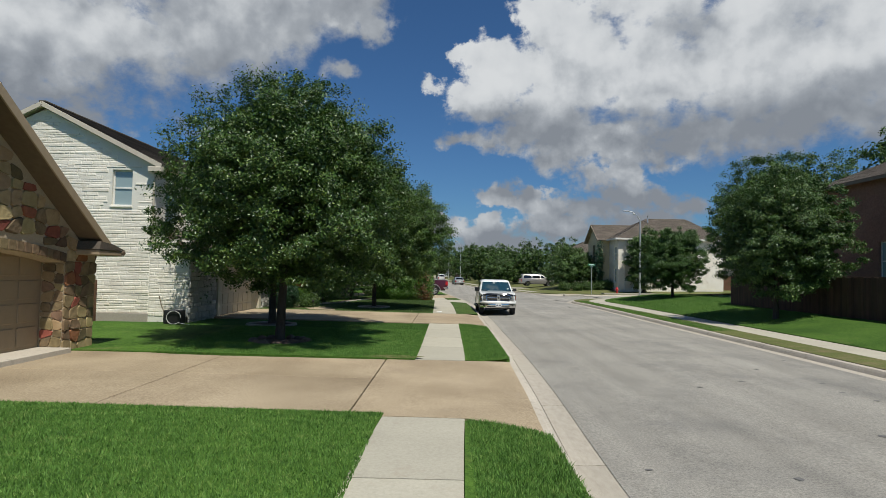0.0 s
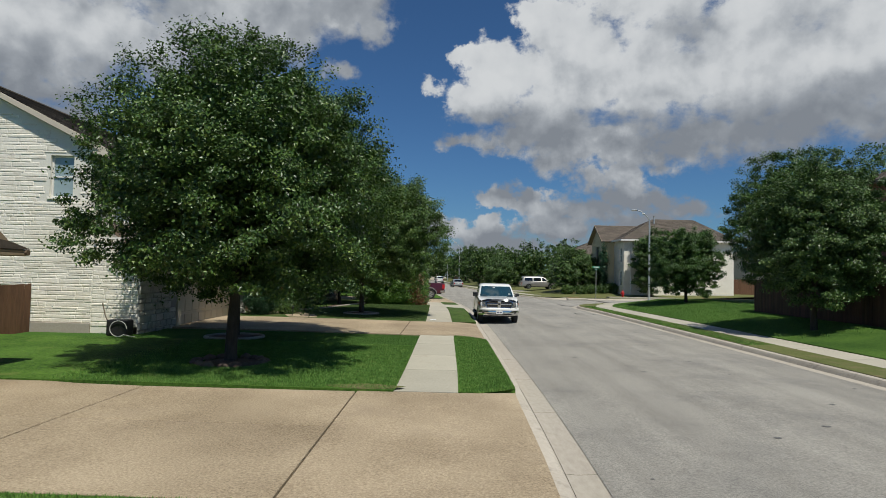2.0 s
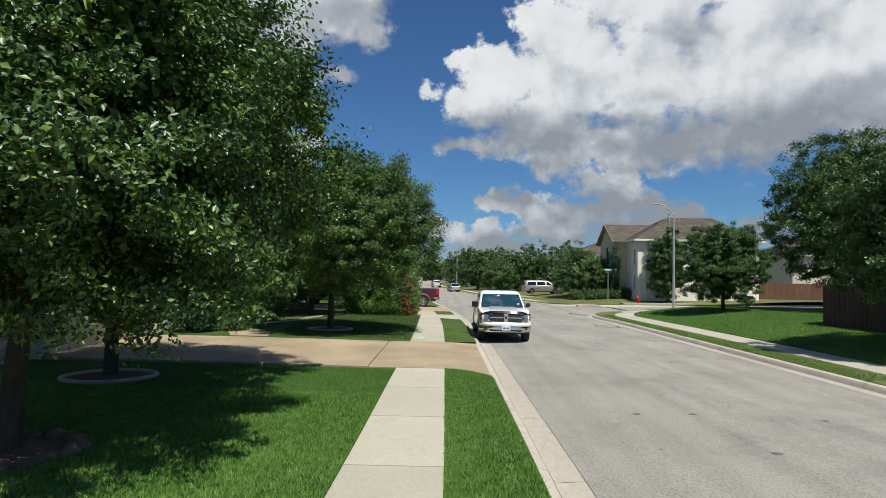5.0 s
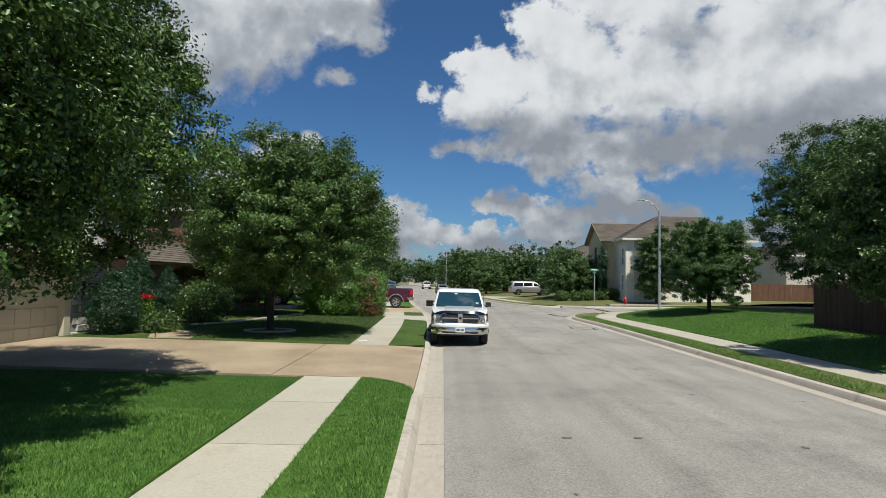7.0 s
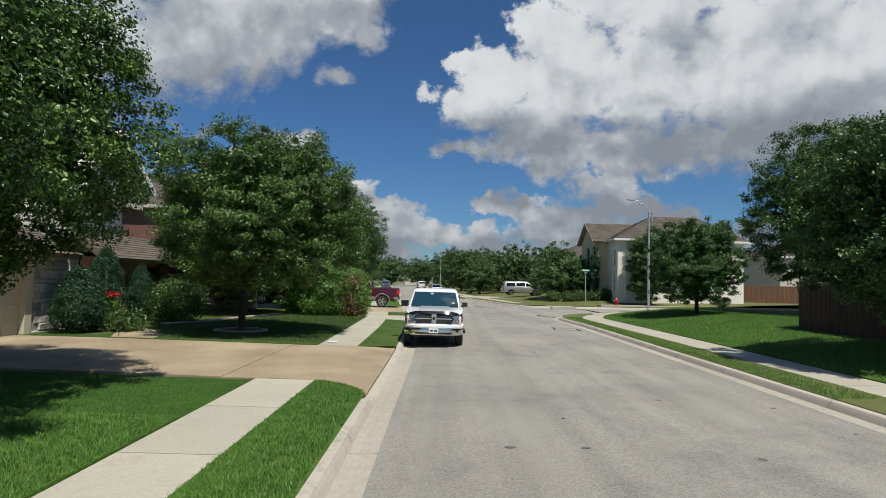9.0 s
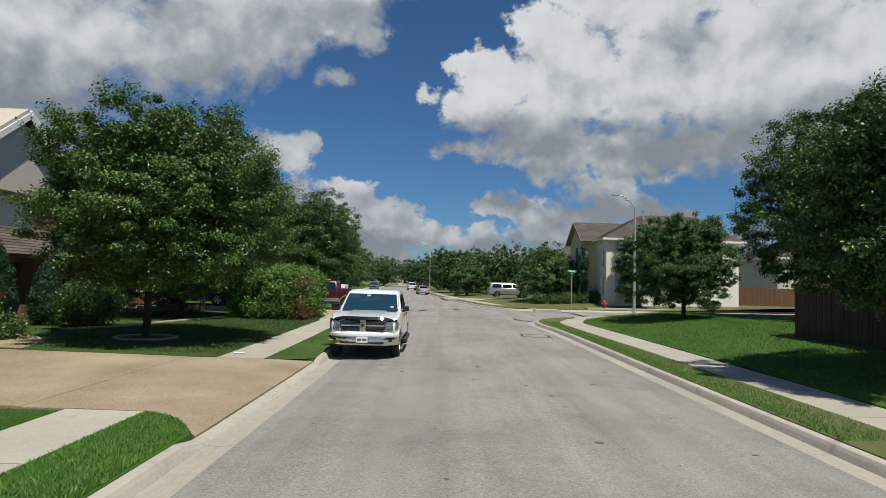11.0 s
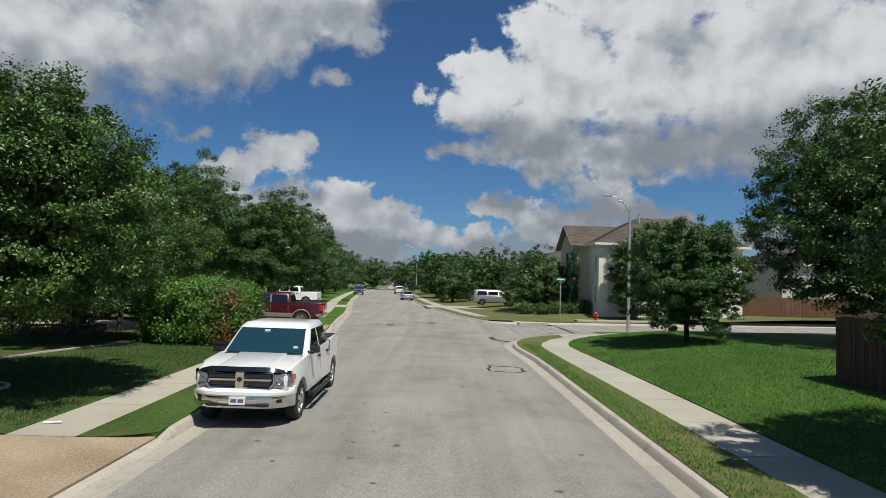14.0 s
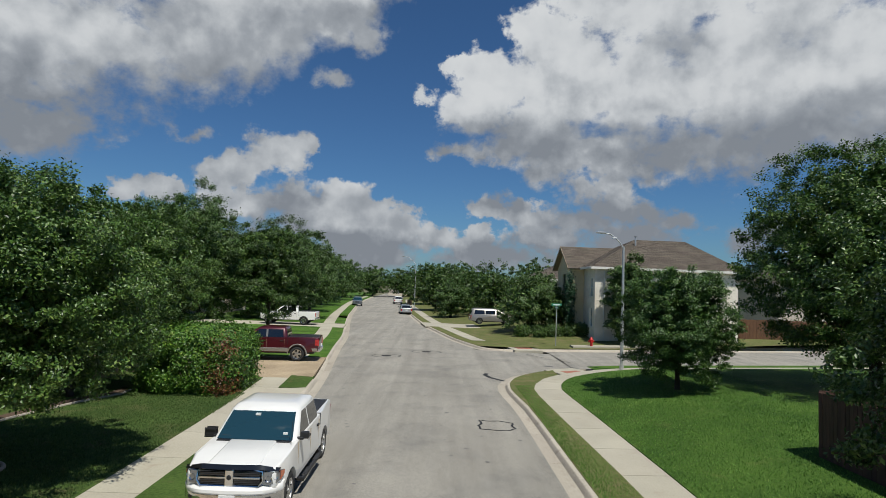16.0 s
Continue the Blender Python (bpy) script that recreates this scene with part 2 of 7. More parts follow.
def leaf_material(name, dark, light, yellow, gloss=0.40):
    """Leaves: each its own green, some light passing through."""
    m = bpy.data.materials.new(name)
    m.use_nodes = True
    nt = m.node_tree
    b = nt.nodes["Principled BSDF"]
    r = nn(nt, "ShaderNodeNewGeometry").outputs["Random Per Island"]
    pos = nn(nt, "ShaderNodeNewGeometry").outputs["Position"]
    patch = nn(nt, "ShaderNodeTexNoise", i_Vector=pos, i_Scale=0.9, i_Detail=2.0)
    sprig = nn(nt, "ShaderNodeTexNoise", i_Vector=pos, i_Scale=5.0, i_Detail=2.0)
    f = math_node(nt, "ADD", math_node(nt, "MULTIPLY", r, 0.5), math_node(nt, "MULTIPLY", patch.outputs[0], 0.25))
    f = math_node(nt, "ADD", f, math_node(nt, "MULTIPLY", math_node(nt, "SUBTRACT", sprig.outputs[0], 0.35), 0.85))
    col = ramp_node(nt, f, [(0.12, dark), (0.60, light), (0.92, yellow)])
    nt.links.new(col, b.inputs["Base Color"])
    b.inputs["Roughness"].default_value = gloss
    b.inputs["Specular IOR Level"].default_value = 0.5
    tr = nn(nt, "ShaderNodeBsdfTranslucent")
    nt.links.new(col, tr.inputs[0])
    mx = nn(nt, "ShaderNodeMixShader", i_0=0.13)
    nt.links.new(b.outputs[0], mx.inputs[1])
    nt.links.new(tr.outputs[0], mx.inputs[2])
    nt.links.new(mx.outputs[0], nt.nodes["Material Output"].inputs[0])
    return m


def glass_material(name, tint, rough=0.03):
    m = bpy.data.materials.new(name)
    m.use_nodes = True
    b = m.node_tree.nodes["Principled BSDF"]
    b.inputs["Base Color"].default_value = (*tint, 1)
    b.inputs["Roughness"].default_value = rough
    b.inputs["Specular IOR Level"].default_value = 0.8
    b.inputs["Coat Weight"].default_value = 0.6
    return m


M = {}
M["asphalt"] = material("worn_asphalt", (0.245, 0.228, 0.196), (0.352, 0.330, 0.284), 0.92, scale=60, big=0.22, bump=0.7, bump_scale=100, c3=(0.18, 0.173, 0.158), c3_scale=0.4, c3_low=0.5, c3_high=0.78)
# streaks along the street and dark specks of bare aggregate
nt = M["asphalt"].node_tree
bs = nt.nodes["Principled BSDF"]
old = bs.inputs["Base Color"].links[0].from_socket
at = nn(nt, "ShaderNodeNewGeometry").outputs["Position"]
lane = nn(nt, "ShaderNodeTexNoise", i_Vector=nn(nt, "ShaderNodeVectorMath", operation="MULTIPLY", i_0=at, i_1=(1.6, 0.05, 1)).outputs[0], i_Scale=1.0, i_Detail=4.0)
speck = nn(nt, "ShaderNodeTexNoise", i_Vector=at, i_Scale=34.0, i_Detail=3.0, i_Roughness=0.8)
blot = nn(nt, "ShaderNodeTexNoise", i_Vector=nn(nt, "ShaderNodeVectorMath", operation="MULTIPLY", i_0=at, i_1=(1, 0.3, 1)).outputs[0], i_Scale=1.3, i_Detail=5.0, i_Roughness=0.7)
k1 = nn(nt, "ShaderNodeMapRange", i_0=lane.outputs[0], i_1=0.3, i_2=0.7, i_3=0.86, i_4=1.12).outputs[0]
k2 = nn(nt, "ShaderNodeMapRange", i_0=speck.outputs[0], i_1=0.33, i_2=0.62, i_3=0.66, i_4=1.2).outputs[0]
k3 = nn(nt, "ShaderNodeMapRange", i_0=blot.outputs[0], i_1=0.30, i_2=0.55, i_3=0.92, i_4=1.02).outputs[0]
mul = nn(nt, "ShaderNodeVectorMath", operation="SCALE", i_0=old)
nt.links.new(math_node(nt, "MULTIPLY", math_node(nt, "MULTIPLY", k1, k2), k3), mul.inputs["Scale"])
nt.links.new(mul.outputs[0], bs.inputs["Base Color"])
M["concrete"] = material("sidewalk_concrete", (0.36, 0.33, 0.26), (0.46, 0.425, 0.335), 0.9, scale=26, big=0.7, bump=0.25, bump_scale=120, var=0.07, c3=(0.36, 0.31, 0.24), c3_scale=1.3)
M["kerb"] = material("kerb_concrete", (0.40, 0.35, 0.28), (0.50, 0.45, 0.37), 0.9, scale=18, big=0.6, bump=0.25, bump_scale=90, var=0.06, c3=(0.25, 0.22, 0.18), c3_scale=2.2, c3_low=0.55, c3_high=0.75)
M["gutter"] = material("gutter_concrete", (0.34, 0.30, 0.24), (0.43, 0.385, 0.315), 0.9, scale=14, big=0.5, bump=0.25, bump_scale=90, var=0.06, c3=(0.26, 0.225, 0.18), c3_scale=1.2, stretch=(1, 0.35, 1))
M["aggregate"] = material("exposed_aggregate", (0.20, 0.145, 0.085), (0.53, 0.42, 0.28), 0.85, scale=36, big=0.45, bump=0.9, bump_scale=60, var=0.04, c3=(0.31, 0.24, 0.165), c3_scale=0.6, c3_low=0.55, c3_high=0.85)
M["earth"] = material("dry_earth", (0.16, 0.13, 0.08), (0.10, 0.12, 0.05), 0.95, scale=8)
M["mulch"] = material("bark_mulch", (0.075, 0.045, 0.03), (0.12, 0.08, 0.055), 0.95, scale=30, bump=0.8, bump_scale=40)
M["lawn"] = material("mown_lawn", (0.024, 0.066, 0.009), (0.105, 0.20, 0.030), 0.9, scale=14, big=0.6, bump=1.0, bump_scale=50, c3=(0.17, 0.185, 0.06), c3_scale=1.1, c3_low=0.58, c3_high=0.80, spec=0.15)
# thin olive grass with brown patches, its green also darkened for tree shade
M["lawn_thin_shade"] = material("shaded_lawn", (0.028, 0.058, 0.012), (0.085, 0.14, 0.032), 0.9, scale=14, big=0.5, bump=1.0, bump_scale=50, c3=(0.13, 0.11, 0.055), c3_scale=0.9, c3_low=0.52, c3_high=0.75, spec=0.15)
M["lawn_short"] = material("short_lawn", (0.030, 0.088, 0.013), (0.072, 0.150, 0.024), 0.9, scale=40, big=0.9, bump=0.7, bump_scale=120, spec=0.15)
# the mown lawn's colours darkened, to hold the shade on the corner plot
M["lawn_corner_shade"] = material("shaded_corner_lawn", (0.022, 0.060, 0.009), (0.085, 0.160, 0.026), 0.9, scale=14, big=0.5, bump=1.0, bump_scale=50, c3=(0.15, 0.17, 0.055), c3_scale=0.9, c3_low=0.58, c3_high=0.80, spec=0.15)
M["blade_short"] = leaf_material("short_grass_blade", (0.032, 0.088, 0.013), (0.085, 0.185, 0.029), (0.15, 0.23, 0.06), 0.8)
# blades for the same lawn, tree shade likewise mixed into their green
M["blade_shade"] = leaf_material("shaded_grass_blade", (0.03, 0.065, 0.012), (0.075, 0.135, 0.028), (0.17, 0.19, 0.07), 0.8)
M["lawn_dry"] = material("thin_lawn", (0.085, 0.105, 0.03), (0.15, 0.16, 0.055), 0.9, scale=20, big=0.5, bump=0.9, bump_scale=60, c3=(0.20, 0.16, 0.085), c3_scale=1.4, c3_low=0.5, c3_high=0.7, spec=0.2)
M["blade"] = leaf_material("grass_blade", (0.045, 0.115, 0.015), (0.12, 0.26, 0.038), (0.24, 0.33, 0.085), 0.75)
M["bark"] = material("oak_bark", (0.030, 0.024, 0.018), (0.075, 0.060, 0.046), 0.95, scale=14, big=2, bump=1.0, bump_scale=26, space="obj", stretch=(1, 1, 0.25))
M["oak"] = leaf_material("oak_leaf", (0.010, 0.030, 0.005), (0.056, 0.120, 0.018), (0.21, 0.29, 0.065))
# lighter, yellower copy of the oak leaf, with sunlight put into its green
M["oak_sunlit"] = leaf_material("sunlit_oak_leaf", (0.014, 0.040, 0.006), (0.070, 0.145, 0.021), (0.24, 0.33, 0.075))
M["oak2"] = leaf_material("elm_leaf", (0.018, 0.046, 0.010), (0.074, 0.145, 0.030), (0.21, 0.29, 0.07))
M["pear"] = leaf_material("pear_leaf", (0.015, 0.046, 0.008), (0.062, 0.14, 0.024), (0.17, 0.25, 0.055))
M["shrub"] = leaf_material("shrub_leaf", (0.018, 0.060, 0.006), (0.085, 0.20, 0.022), (0.27, 0.36, 0.055))
M["shrub_red"] = leaf_material("bronze_leaf", (0.10, 0.035, 0.015), (0.20, 0.085, 0.03), (0.26, 0.16, 0.05))
M["burgundy"] = leaf_material("burgundy_leaf", (0.045, 0.010, 0.014), (0.10, 0.022, 0.026), (0.16, 0.05, 0.04))
M["juniper"] = leaf_material("juniper_leaf", (0.008, 0.034, 0.014), (0.022, 0.075, 0.026), (0.045, 0.12, 0.045))
M["rose"] = leaf_material("rose_petal", (0.35, 0.01, 0.015), (0.6, 0.02, 0.03), (0.7, 0.06, 0.05))
M["limestone"] = material("white_limestone", (0.74, 0.68, 0.565), (0.88, 0.835, 0.73), 0.85, scale=9, big=1.2, bump=0.6, bump_scale=16, var=0.07, c3=(0.60, 0.51, 0.39), c3_scale=2.0, c3_low=0.56, c3_high=0.8)
# greyer copies of limestone and mortar: the garage front's shade is in their colour
M["mortar_shade"] = material("shaded_grey_mortar", (0.30, 0.28, 0.24), (0.38, 0.36, 0.31), 0.95, scale=30, bump=0.4)
M["limestone_shade"] = material("shaded_grey_limestone", (0.40, 0.38, 0.34), (0.56, 0.54, 0.48), 0.9, scale=8, big=1.2, bump=1.0, bump_scale=11, var=0.2)
M["mortar_w"] = material("pale_mortar", (0.72, 0.69, 0.60), (0.80, 0.77, 0.68), 0.95, scale=30, bump=0.3)
M["field"] = material("field_stone", (0.13, 0.085, 0.045), (0.24, 0.165, 0.09), 0.9, scale=7, big=1.5, bump=0.8, bump_scale=12, var=0.4, c3=(0.12, 0.09, 0.06), c3_scale=3.0)
M["flat_stone"] = material("buff_wall_stone", (0.26, 0.21, 0.145), (0.38, 0.32, 0.235), 0.92, scale=9, big=1.5, bump=0.9, bump_scale=14, var=0.3, c3=(0.16, 0.13, 0.09), c3_scale=3.0)
M["field_tan"] = material("yellow_field_stone", (0.30, 0.215, 0.10), (0.42, 0.31, 0.165), 0.9, scale=7, big=1.5, bump=0.8, bump_scale=12, var=0.25, c3=(0.2, 0.14, 0.08), c3_scale=3.0)
M["field_red"] = material("red_field_stone", (0.22, 0.065, 0.035), (0.30, 0.11, 0.06), 0.9, scale=7, bump=0.8, bump_scale=12, var=0.25)
M["mortar_t"] = material("tan_mortar", (0.40, 0.31, 0.20), (0.48, 0.385, 0.265), 0.95, scale=30, bump=0.3)
M["brick"] = material("brown_brick", (0.16, 0.075, 0.05), (0.25, 0.13, 0.085), 0.9, scale=12, bump=0.5, bump_scale=40, var=0.28, island=True)
M["stucco"] = material("cream_stucco", (0.60, 0.50, 0.30), (0.66, 0.56, 0.36), 0.9, scale=40, bump=0.3, bump_scale=80)
M["stucco_far"] = material("pale_stucco", (0.55, 0.49, 0.40), (0.62, 0.56, 0.47), 0.9, scale=30, bump=0.3)
M["trim_white"] = material("white_trim_paint", (0.72, 0.70, 0.64), (0.78, 0.76, 0.71), 0.55, scale=8)
M["trim_cream"] = material("cream_trim_paint", (0.52, 0.46, 0.36), (0.58, 0.52, 0.42), 0.6, scale=8)
M["trim_tan"] = material("tan_trim_paint", (0.33, 0.25, 0.16), (0.38, 0.29, 0.19), 0.6, scale=8)
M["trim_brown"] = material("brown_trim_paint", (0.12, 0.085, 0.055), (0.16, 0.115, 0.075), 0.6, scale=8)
M["soffit"] = material("soffit_board", (0.22, 0.165, 0.11), (0.27, 0.20, 0.14), 0.8, scale=6)
M["shingle"] = material("brown_shingles", (0.085, 0.068, 0.052), (0.15, 0.122, 0.095), 0.95, scale=16, big=0.8, bump=0.6, bump_scale=40, var=0.2, island=True)
M["door_cream"] = material("cream_garage_door", (0.56, 0.50, 0.37), (0.60, 0.54, 0.41), 0.6, scale=5)
M["door_tan"] = material("tan_garage_door", (0.28, 0.21, 0.13), (0.32, 0.24, 0.15), 0.6, scale=5)
M["fence_dark"] = material("stained_fence", (0.045, 0.024, 0.016), (0.085, 0.045, 0.03), 0.85, scale=9, big=1.5, bump=0.5, bump_scale=30, var=0.25, stretch=(1, 1, 0.15))
M["fence_red"] = material("cedar_fence", (0.095, 0.038, 0.022), (0.16, 0.07, 0.04), 0.85, scale=9, big=1.0, bump=0.5, bump_scale=30, var=0.25, island=True, stretch=(1, 1, 0.15))
M["galv"] = material("galvanised_steel", (0.50, 0.51, 0.51), (0.60, 0.61, 0.60), 0.45, 0.6, scale=6, space="obj")
M["iron"] = material("cast_iron", (0.035, 0.032, 0.03), (0.06, 0.055, 0.05), 0.7, 0.5, scale=40, bump=0.5, bump_scale=60)
M["tar"] = material("tar_seal", (0.012, 0.012, 0.012), (0.025, 0.024, 0.023), 0.6, scale=20)
M["stain"] = material("oil_stain", (0.11, 0.105, 0.10), (0.15, 0.145, 0.135), 0.8, scale=30)
M["red_paint"] = material("hydrant_red", (0.55, 0.015, 0.015), (0.45, 0.012, 0.012), 0.4, scale=10)
M["sign_green"] = material("sign_green", (0.02, 0.20, 0.11), (0.025, 0.23, 0.13), 0.5)
M["sign_white"] = material("sign_white", (0.75, 0.75, 0.72), (0.8, 0.8, 0.77), 0.5)
M["tactile"] = material("red_paver", (0.28, 0.10, 0.07), (0.36, 0.15, 0.10), 0.9, scale=30, bump=0.4)
M["white_car"] = material("white_car_paint", (0.76, 0.75, 0.72), (0.79, 0.78, 0.75), 0.28, scale=2, space="obj", coat=0.8, c3=(0.70, 0.68, 0.63), c3_scale=1.5, c3_low=0.55, c3_high=0.9)
M["red_car"] = material("dark_red_car_paint", (0.062, 0.006, 0.010), (0.075, 0.007, 0.012), 0.3, 0.2, scale=2, space="obj", coat=0.7)
M["tan_car"] = material("champagne_car_paint", (0.30, 0.28, 0.25), (0.34, 0.32, 0.285), 0.3, 0.5, scale=2, space="obj", coat=0.8)
M["silver_car"] = material("silver_car_paint", (0.42, 0.43, 0.43), (0.46, 0.47, 0.47), 0.3, 0.6, scale=2, space="obj", coat=0.8)
M["grey_car"] = material("grey_car_paint", (0.16, 0.18, 0.20), (0.18, 0.20, 0.22), 0.3, 0.5, scale=2, space="obj", coat=0.8)
M["black_car"] = material("black_car_paint", (0.012, 0.012, 0.014), (0.018, 0.018, 0.02), 0.2, 0.2, scale=2, space="obj", coat=1.0)
M["chrome"] = material("chrome", (0.72, 0.72, 0.72), (0.66, 0.66, 0.66), 0.12, 1.0, scale=4, space="obj")
M["alloy"] = material("polished_alloy", (0.62, 0.62, 0.62), (0.52, 0.52, 0.52), 0.28, 1.0, scale=8, space="obj")
M["tyre"] = material("tyre_rubber", (0.018, 0.018, 0.018), (0.03, 0.03, 0.03), 0.85, scale=30, space="obj")
M["black"] = material("black_plastic", (0.012, 0.012, 0.013), (0.02, 0.02, 0.021), 0.5, scale=20, space="obj")
M["gloss_black"] = material("smoked_acrylic", (0.008, 0.008, 0.009), (0.012, 0.012, 0.013), 0.12, scale=20, space="obj", coat=0.8)
M["carglass"] = glass_material("car_glass", (0.012, 0.042, 0.058), 0.02)
M["darkglass"] = glass_material("tinted_glass", (0.006, 0.007, 0.008))
M["pane"] = glass_material("window_pane", (0.30, 0.38, 0.38), 0.06)
M["lamp_lens"] = glass_material("headlamp_lens", (0.17, 0.175, 0.175), 0.08)
M["amber"] = glass_material("amber_lens", (0.55, 0.10, 0.01), 0.2)
M["tail"] = glass_material("tail_lens", (0.45, 0.01, 0.015), 0.2)
M["hose"] = material("pale_hose", (0.45, 0.45, 0.42), (0.5, 0.5, 0.47), 0.6)
M["rock"] = material("border_rock", (0.10, 0.065, 0.045), (0.19, 0.13, 0.095), 0.9, scale=9, bump=0.7, bump_scale=20, var=0.3)
M["edging"] = material("cast_edging", (0.34, 0.30, 0.25), (0.42, 0.38, 0.32), 0.9, scale=14, bump=0.4, bump_scale=40)
M["plate_bar"] = material("plate_bars", (0.10, 0.11, 0.16), (0.12, 0.13, 0.18), 0.6)

# ---- building helpers ----
rng = np.random.default_rng(7)


def mesh_of(name, verts, faces, mat=None, smooth=False):
    me = bpy.data.meshes.new(name)
    me.from_pydata([tuple(v) for v in verts], [], [tuple(f) for f in faces])
    if mat:
        for m in mat if isinstance(mat, (list, tuple)) else [mat]:
            me.materials.append(m)
    if smooth:
        me.shade_smooth()
    me.update()
    return me


def mesh_bm(name, bm, mat=None, smooth=False, sharp=True):
    bmesh.ops.recalc_face_normals(bm, faces=bm.faces)
    me = bpy.data.meshes.new(name)
    bm.to_mesh(me)
    bm.free()
    if mat:
        me.materials.append(mat)
    if smooth:
        me.shade_smooth()
        if sharp:
            me.set_sharp_from_angle(angle=radians(38))
    me.update()
    return me


def hang(ob, parent):
    ob.parent = parent
    return ob


def part(name, bm, mat, parent, label="", smooth=False, m=None):
    """One mesh object under a thing or a part; bm may also be a finished mesh."""
    me = bm if isinstance(bm, bpy.types.Mesh) else mesh_bm(name, bm, mat, smooth)
    ob = new(name, me)
    if parent:
        ob.parent = parent
    if m is not None:
        ob.matrix_basis = m
    if label:
        ob["label"] = label
    return ob


def thing(name, label, category, m=None, group="", kind="", data=None):
    ob = new(name, data)
    if m is not None:
        ob.matrix_basis = m
    return tagged(ob, label, category, group, kind)


def box(bm, lo, hi, bevel=0.0, seg=1, m=None):
    """Adds a box with bevelled edges to bm."""
    r = bmesh.ops.create_cube(bm, size=1.0)
    vs = r["verts"]
    for v in vs:
        v.co = Vector([lo[i] + (v.co[i] + 0.5) * (hi[i] - lo[i]) for i in range(3)])
    if bevel:
        es = list({e for v in vs for e in v.link_edges})
        out = bmesh.ops.bevel(bm, geom=es, offset=bevel, segments=seg, affect="EDGES", profile=0.6)
        vs = list({v for f in out["faces"] for v in f.verts} | {v for v in vs if v.is_valid})
    if m is not None:
        bmesh.ops.transform(bm, matrix=m, verts=vs)
    return bm


def boxed(lo, hi, bevel=0.0, seg=1, m=None):
    return box(bmesh.new(), lo, hi, bevel, seg, m)


def tube(bm, pts, radii, sides=8, cap=True):
    """A round tube along points, with a radius at each."""
    pts = [Vector(p) for p in pts]
    rings = []
    for i, p in enumerate(pts):
        d = (pts[min(i + 1, len(pts) - 1)] - pts[max(i - 1, 0)]).normalized()
        a = d.orthogonal().normalized() if i == 0 else (rings[-1][1] - d * rings[-1][1].dot(d)).normalized()
        b = d.cross(a)
        r = radii[i] if isinstance(radii, (list, tuple)) else radii
        rings.append(([bm.verts.new(p + (a * math.cos(t) + b * math.sin(t)) * r) for t in [2 * math.pi * k / sides for k in range(sides)]], a))
    for (r0, _), (r1, _) in zip(rings, rings[1:]):
        for k in range(sides):
            bm.faces.new((r0[k], r0[(k + 1) % sides], r1[(k + 1) % sides], r1[k]))
    if cap:
        bm.faces.new(rings[0][0][::-1])
        bm.faces.new(rings[-1][0])
    return bm


def lathe(bm, profile, sides=16, m=None, cap=True):
    """Turns (radius, height) pairs about z."""
    vs = []
    for r, z in profile:
        vs.append([bm.verts.new((r * math.cos(2 * math.pi * k / sides), r * math.sin(2 * math.pi * k / sides), z)) for k in range(sides)])
    for a, b in zip(vs, vs[1:]):
        for k in range(sides):
            bm.faces.new((a[k], a[(k + 1) % sides], b[(k + 1) % sides], b[k]))
    if cap:
        bm.faces.new(vs[0][::-1])
        bm.faces.new(vs[-1])
    if m is not None:
        bmesh.ops.transform(bm, matrix=m, verts=[v for r in vs for v in r])
    return bm


def prism(bm, poly, axis, lo, hi, m=None):
    """A flat polygon pushed through from lo to hi along an axis (0, 1 or 2)."""
    def put(p, h):
        c = list(p)
        c.insert(axis, h)
        return bm.verts.new(c)
    a, b = [put(p, lo) for p in poly], [put(p, hi) for p in poly]
    n = len(poly)
    fs = [bm.faces.new(a[::-1]), bm.faces.new(b)] + [bm.faces.new((a[k], a[(k + 1) % n], b[(k + 1) % n], b[k])) for k in range(n)]
    if m is not None:
        bmesh.ops.transform(bm, matrix=m, verts=a + b)
    return fs


def curve_at(nodes):
    """A smooth x(y) through (y, x) nodes."""
    ys, xs = np.array([n[0] for n in nodes], float), np.array([n[1] for n in nodes], float)
    sl = np.gradient(xs, ys)

    def f(y):
        y = np.asarray(y, float)
        i = np.clip(np.searchsorted(ys, y) - 1, 0, len(ys) - 2)
        h = ys[i + 1] - ys[i]
        u = np.clip((y - ys[i]) / h, 0, 1)
        return (xs[i] * (1 + 2 * u) * (1 - u) ** 2 + xs[i + 1] * u * u * (3 - 2 * u) + h * sl[i] * u * (1 - u) ** 2 - h * sl[i + 1] * u * u * (1 - u))
    return f


def sheet(name, ys, left, right, height, mat, cols=6, thick=0.0):
    """A ribbon of ground between two lines x = left(y) and x = right(y), at height(x, y), with a skirt of that depth."""
    ys = np.asarray(ys, float)
    L, R = np.array([float(left(y)) for y in ys]), np.array([float(right(y)) for y in ys])
    n, c = len(ys), cols + 1
    V, F = [], []
    for i in range(n):
        for k in range(c):
            x = L[i] + (R[i] - L[i]) * k / cols
            V.append((x, ys[i], height(x, ys[i])))
    for i in range(n - 1):
        for k in range(cols):
            a = i * c + k
            F.append((a, a + 1, a + c + 1, a + c))
    if thick:
        rim = [k for k in range(c)] + [i * c + c - 1 for i in range(1, n)] + [(n - 1) * c + k for k in range(c - 2, -1, -1)] + [i * c for i in range(n - 2, 0, -1)]
        b0 = len(V)
        for r in rim:
            x, y, z = V[r]
            V.append((x, y, z - thick))
        m = len(rim)
        for k in range(m):
            F.append((rim[(k + 1) % m], rim[k], b0 + k, b0 + (k + 1) % m))
    return mesh_of(name, V, F, mat)


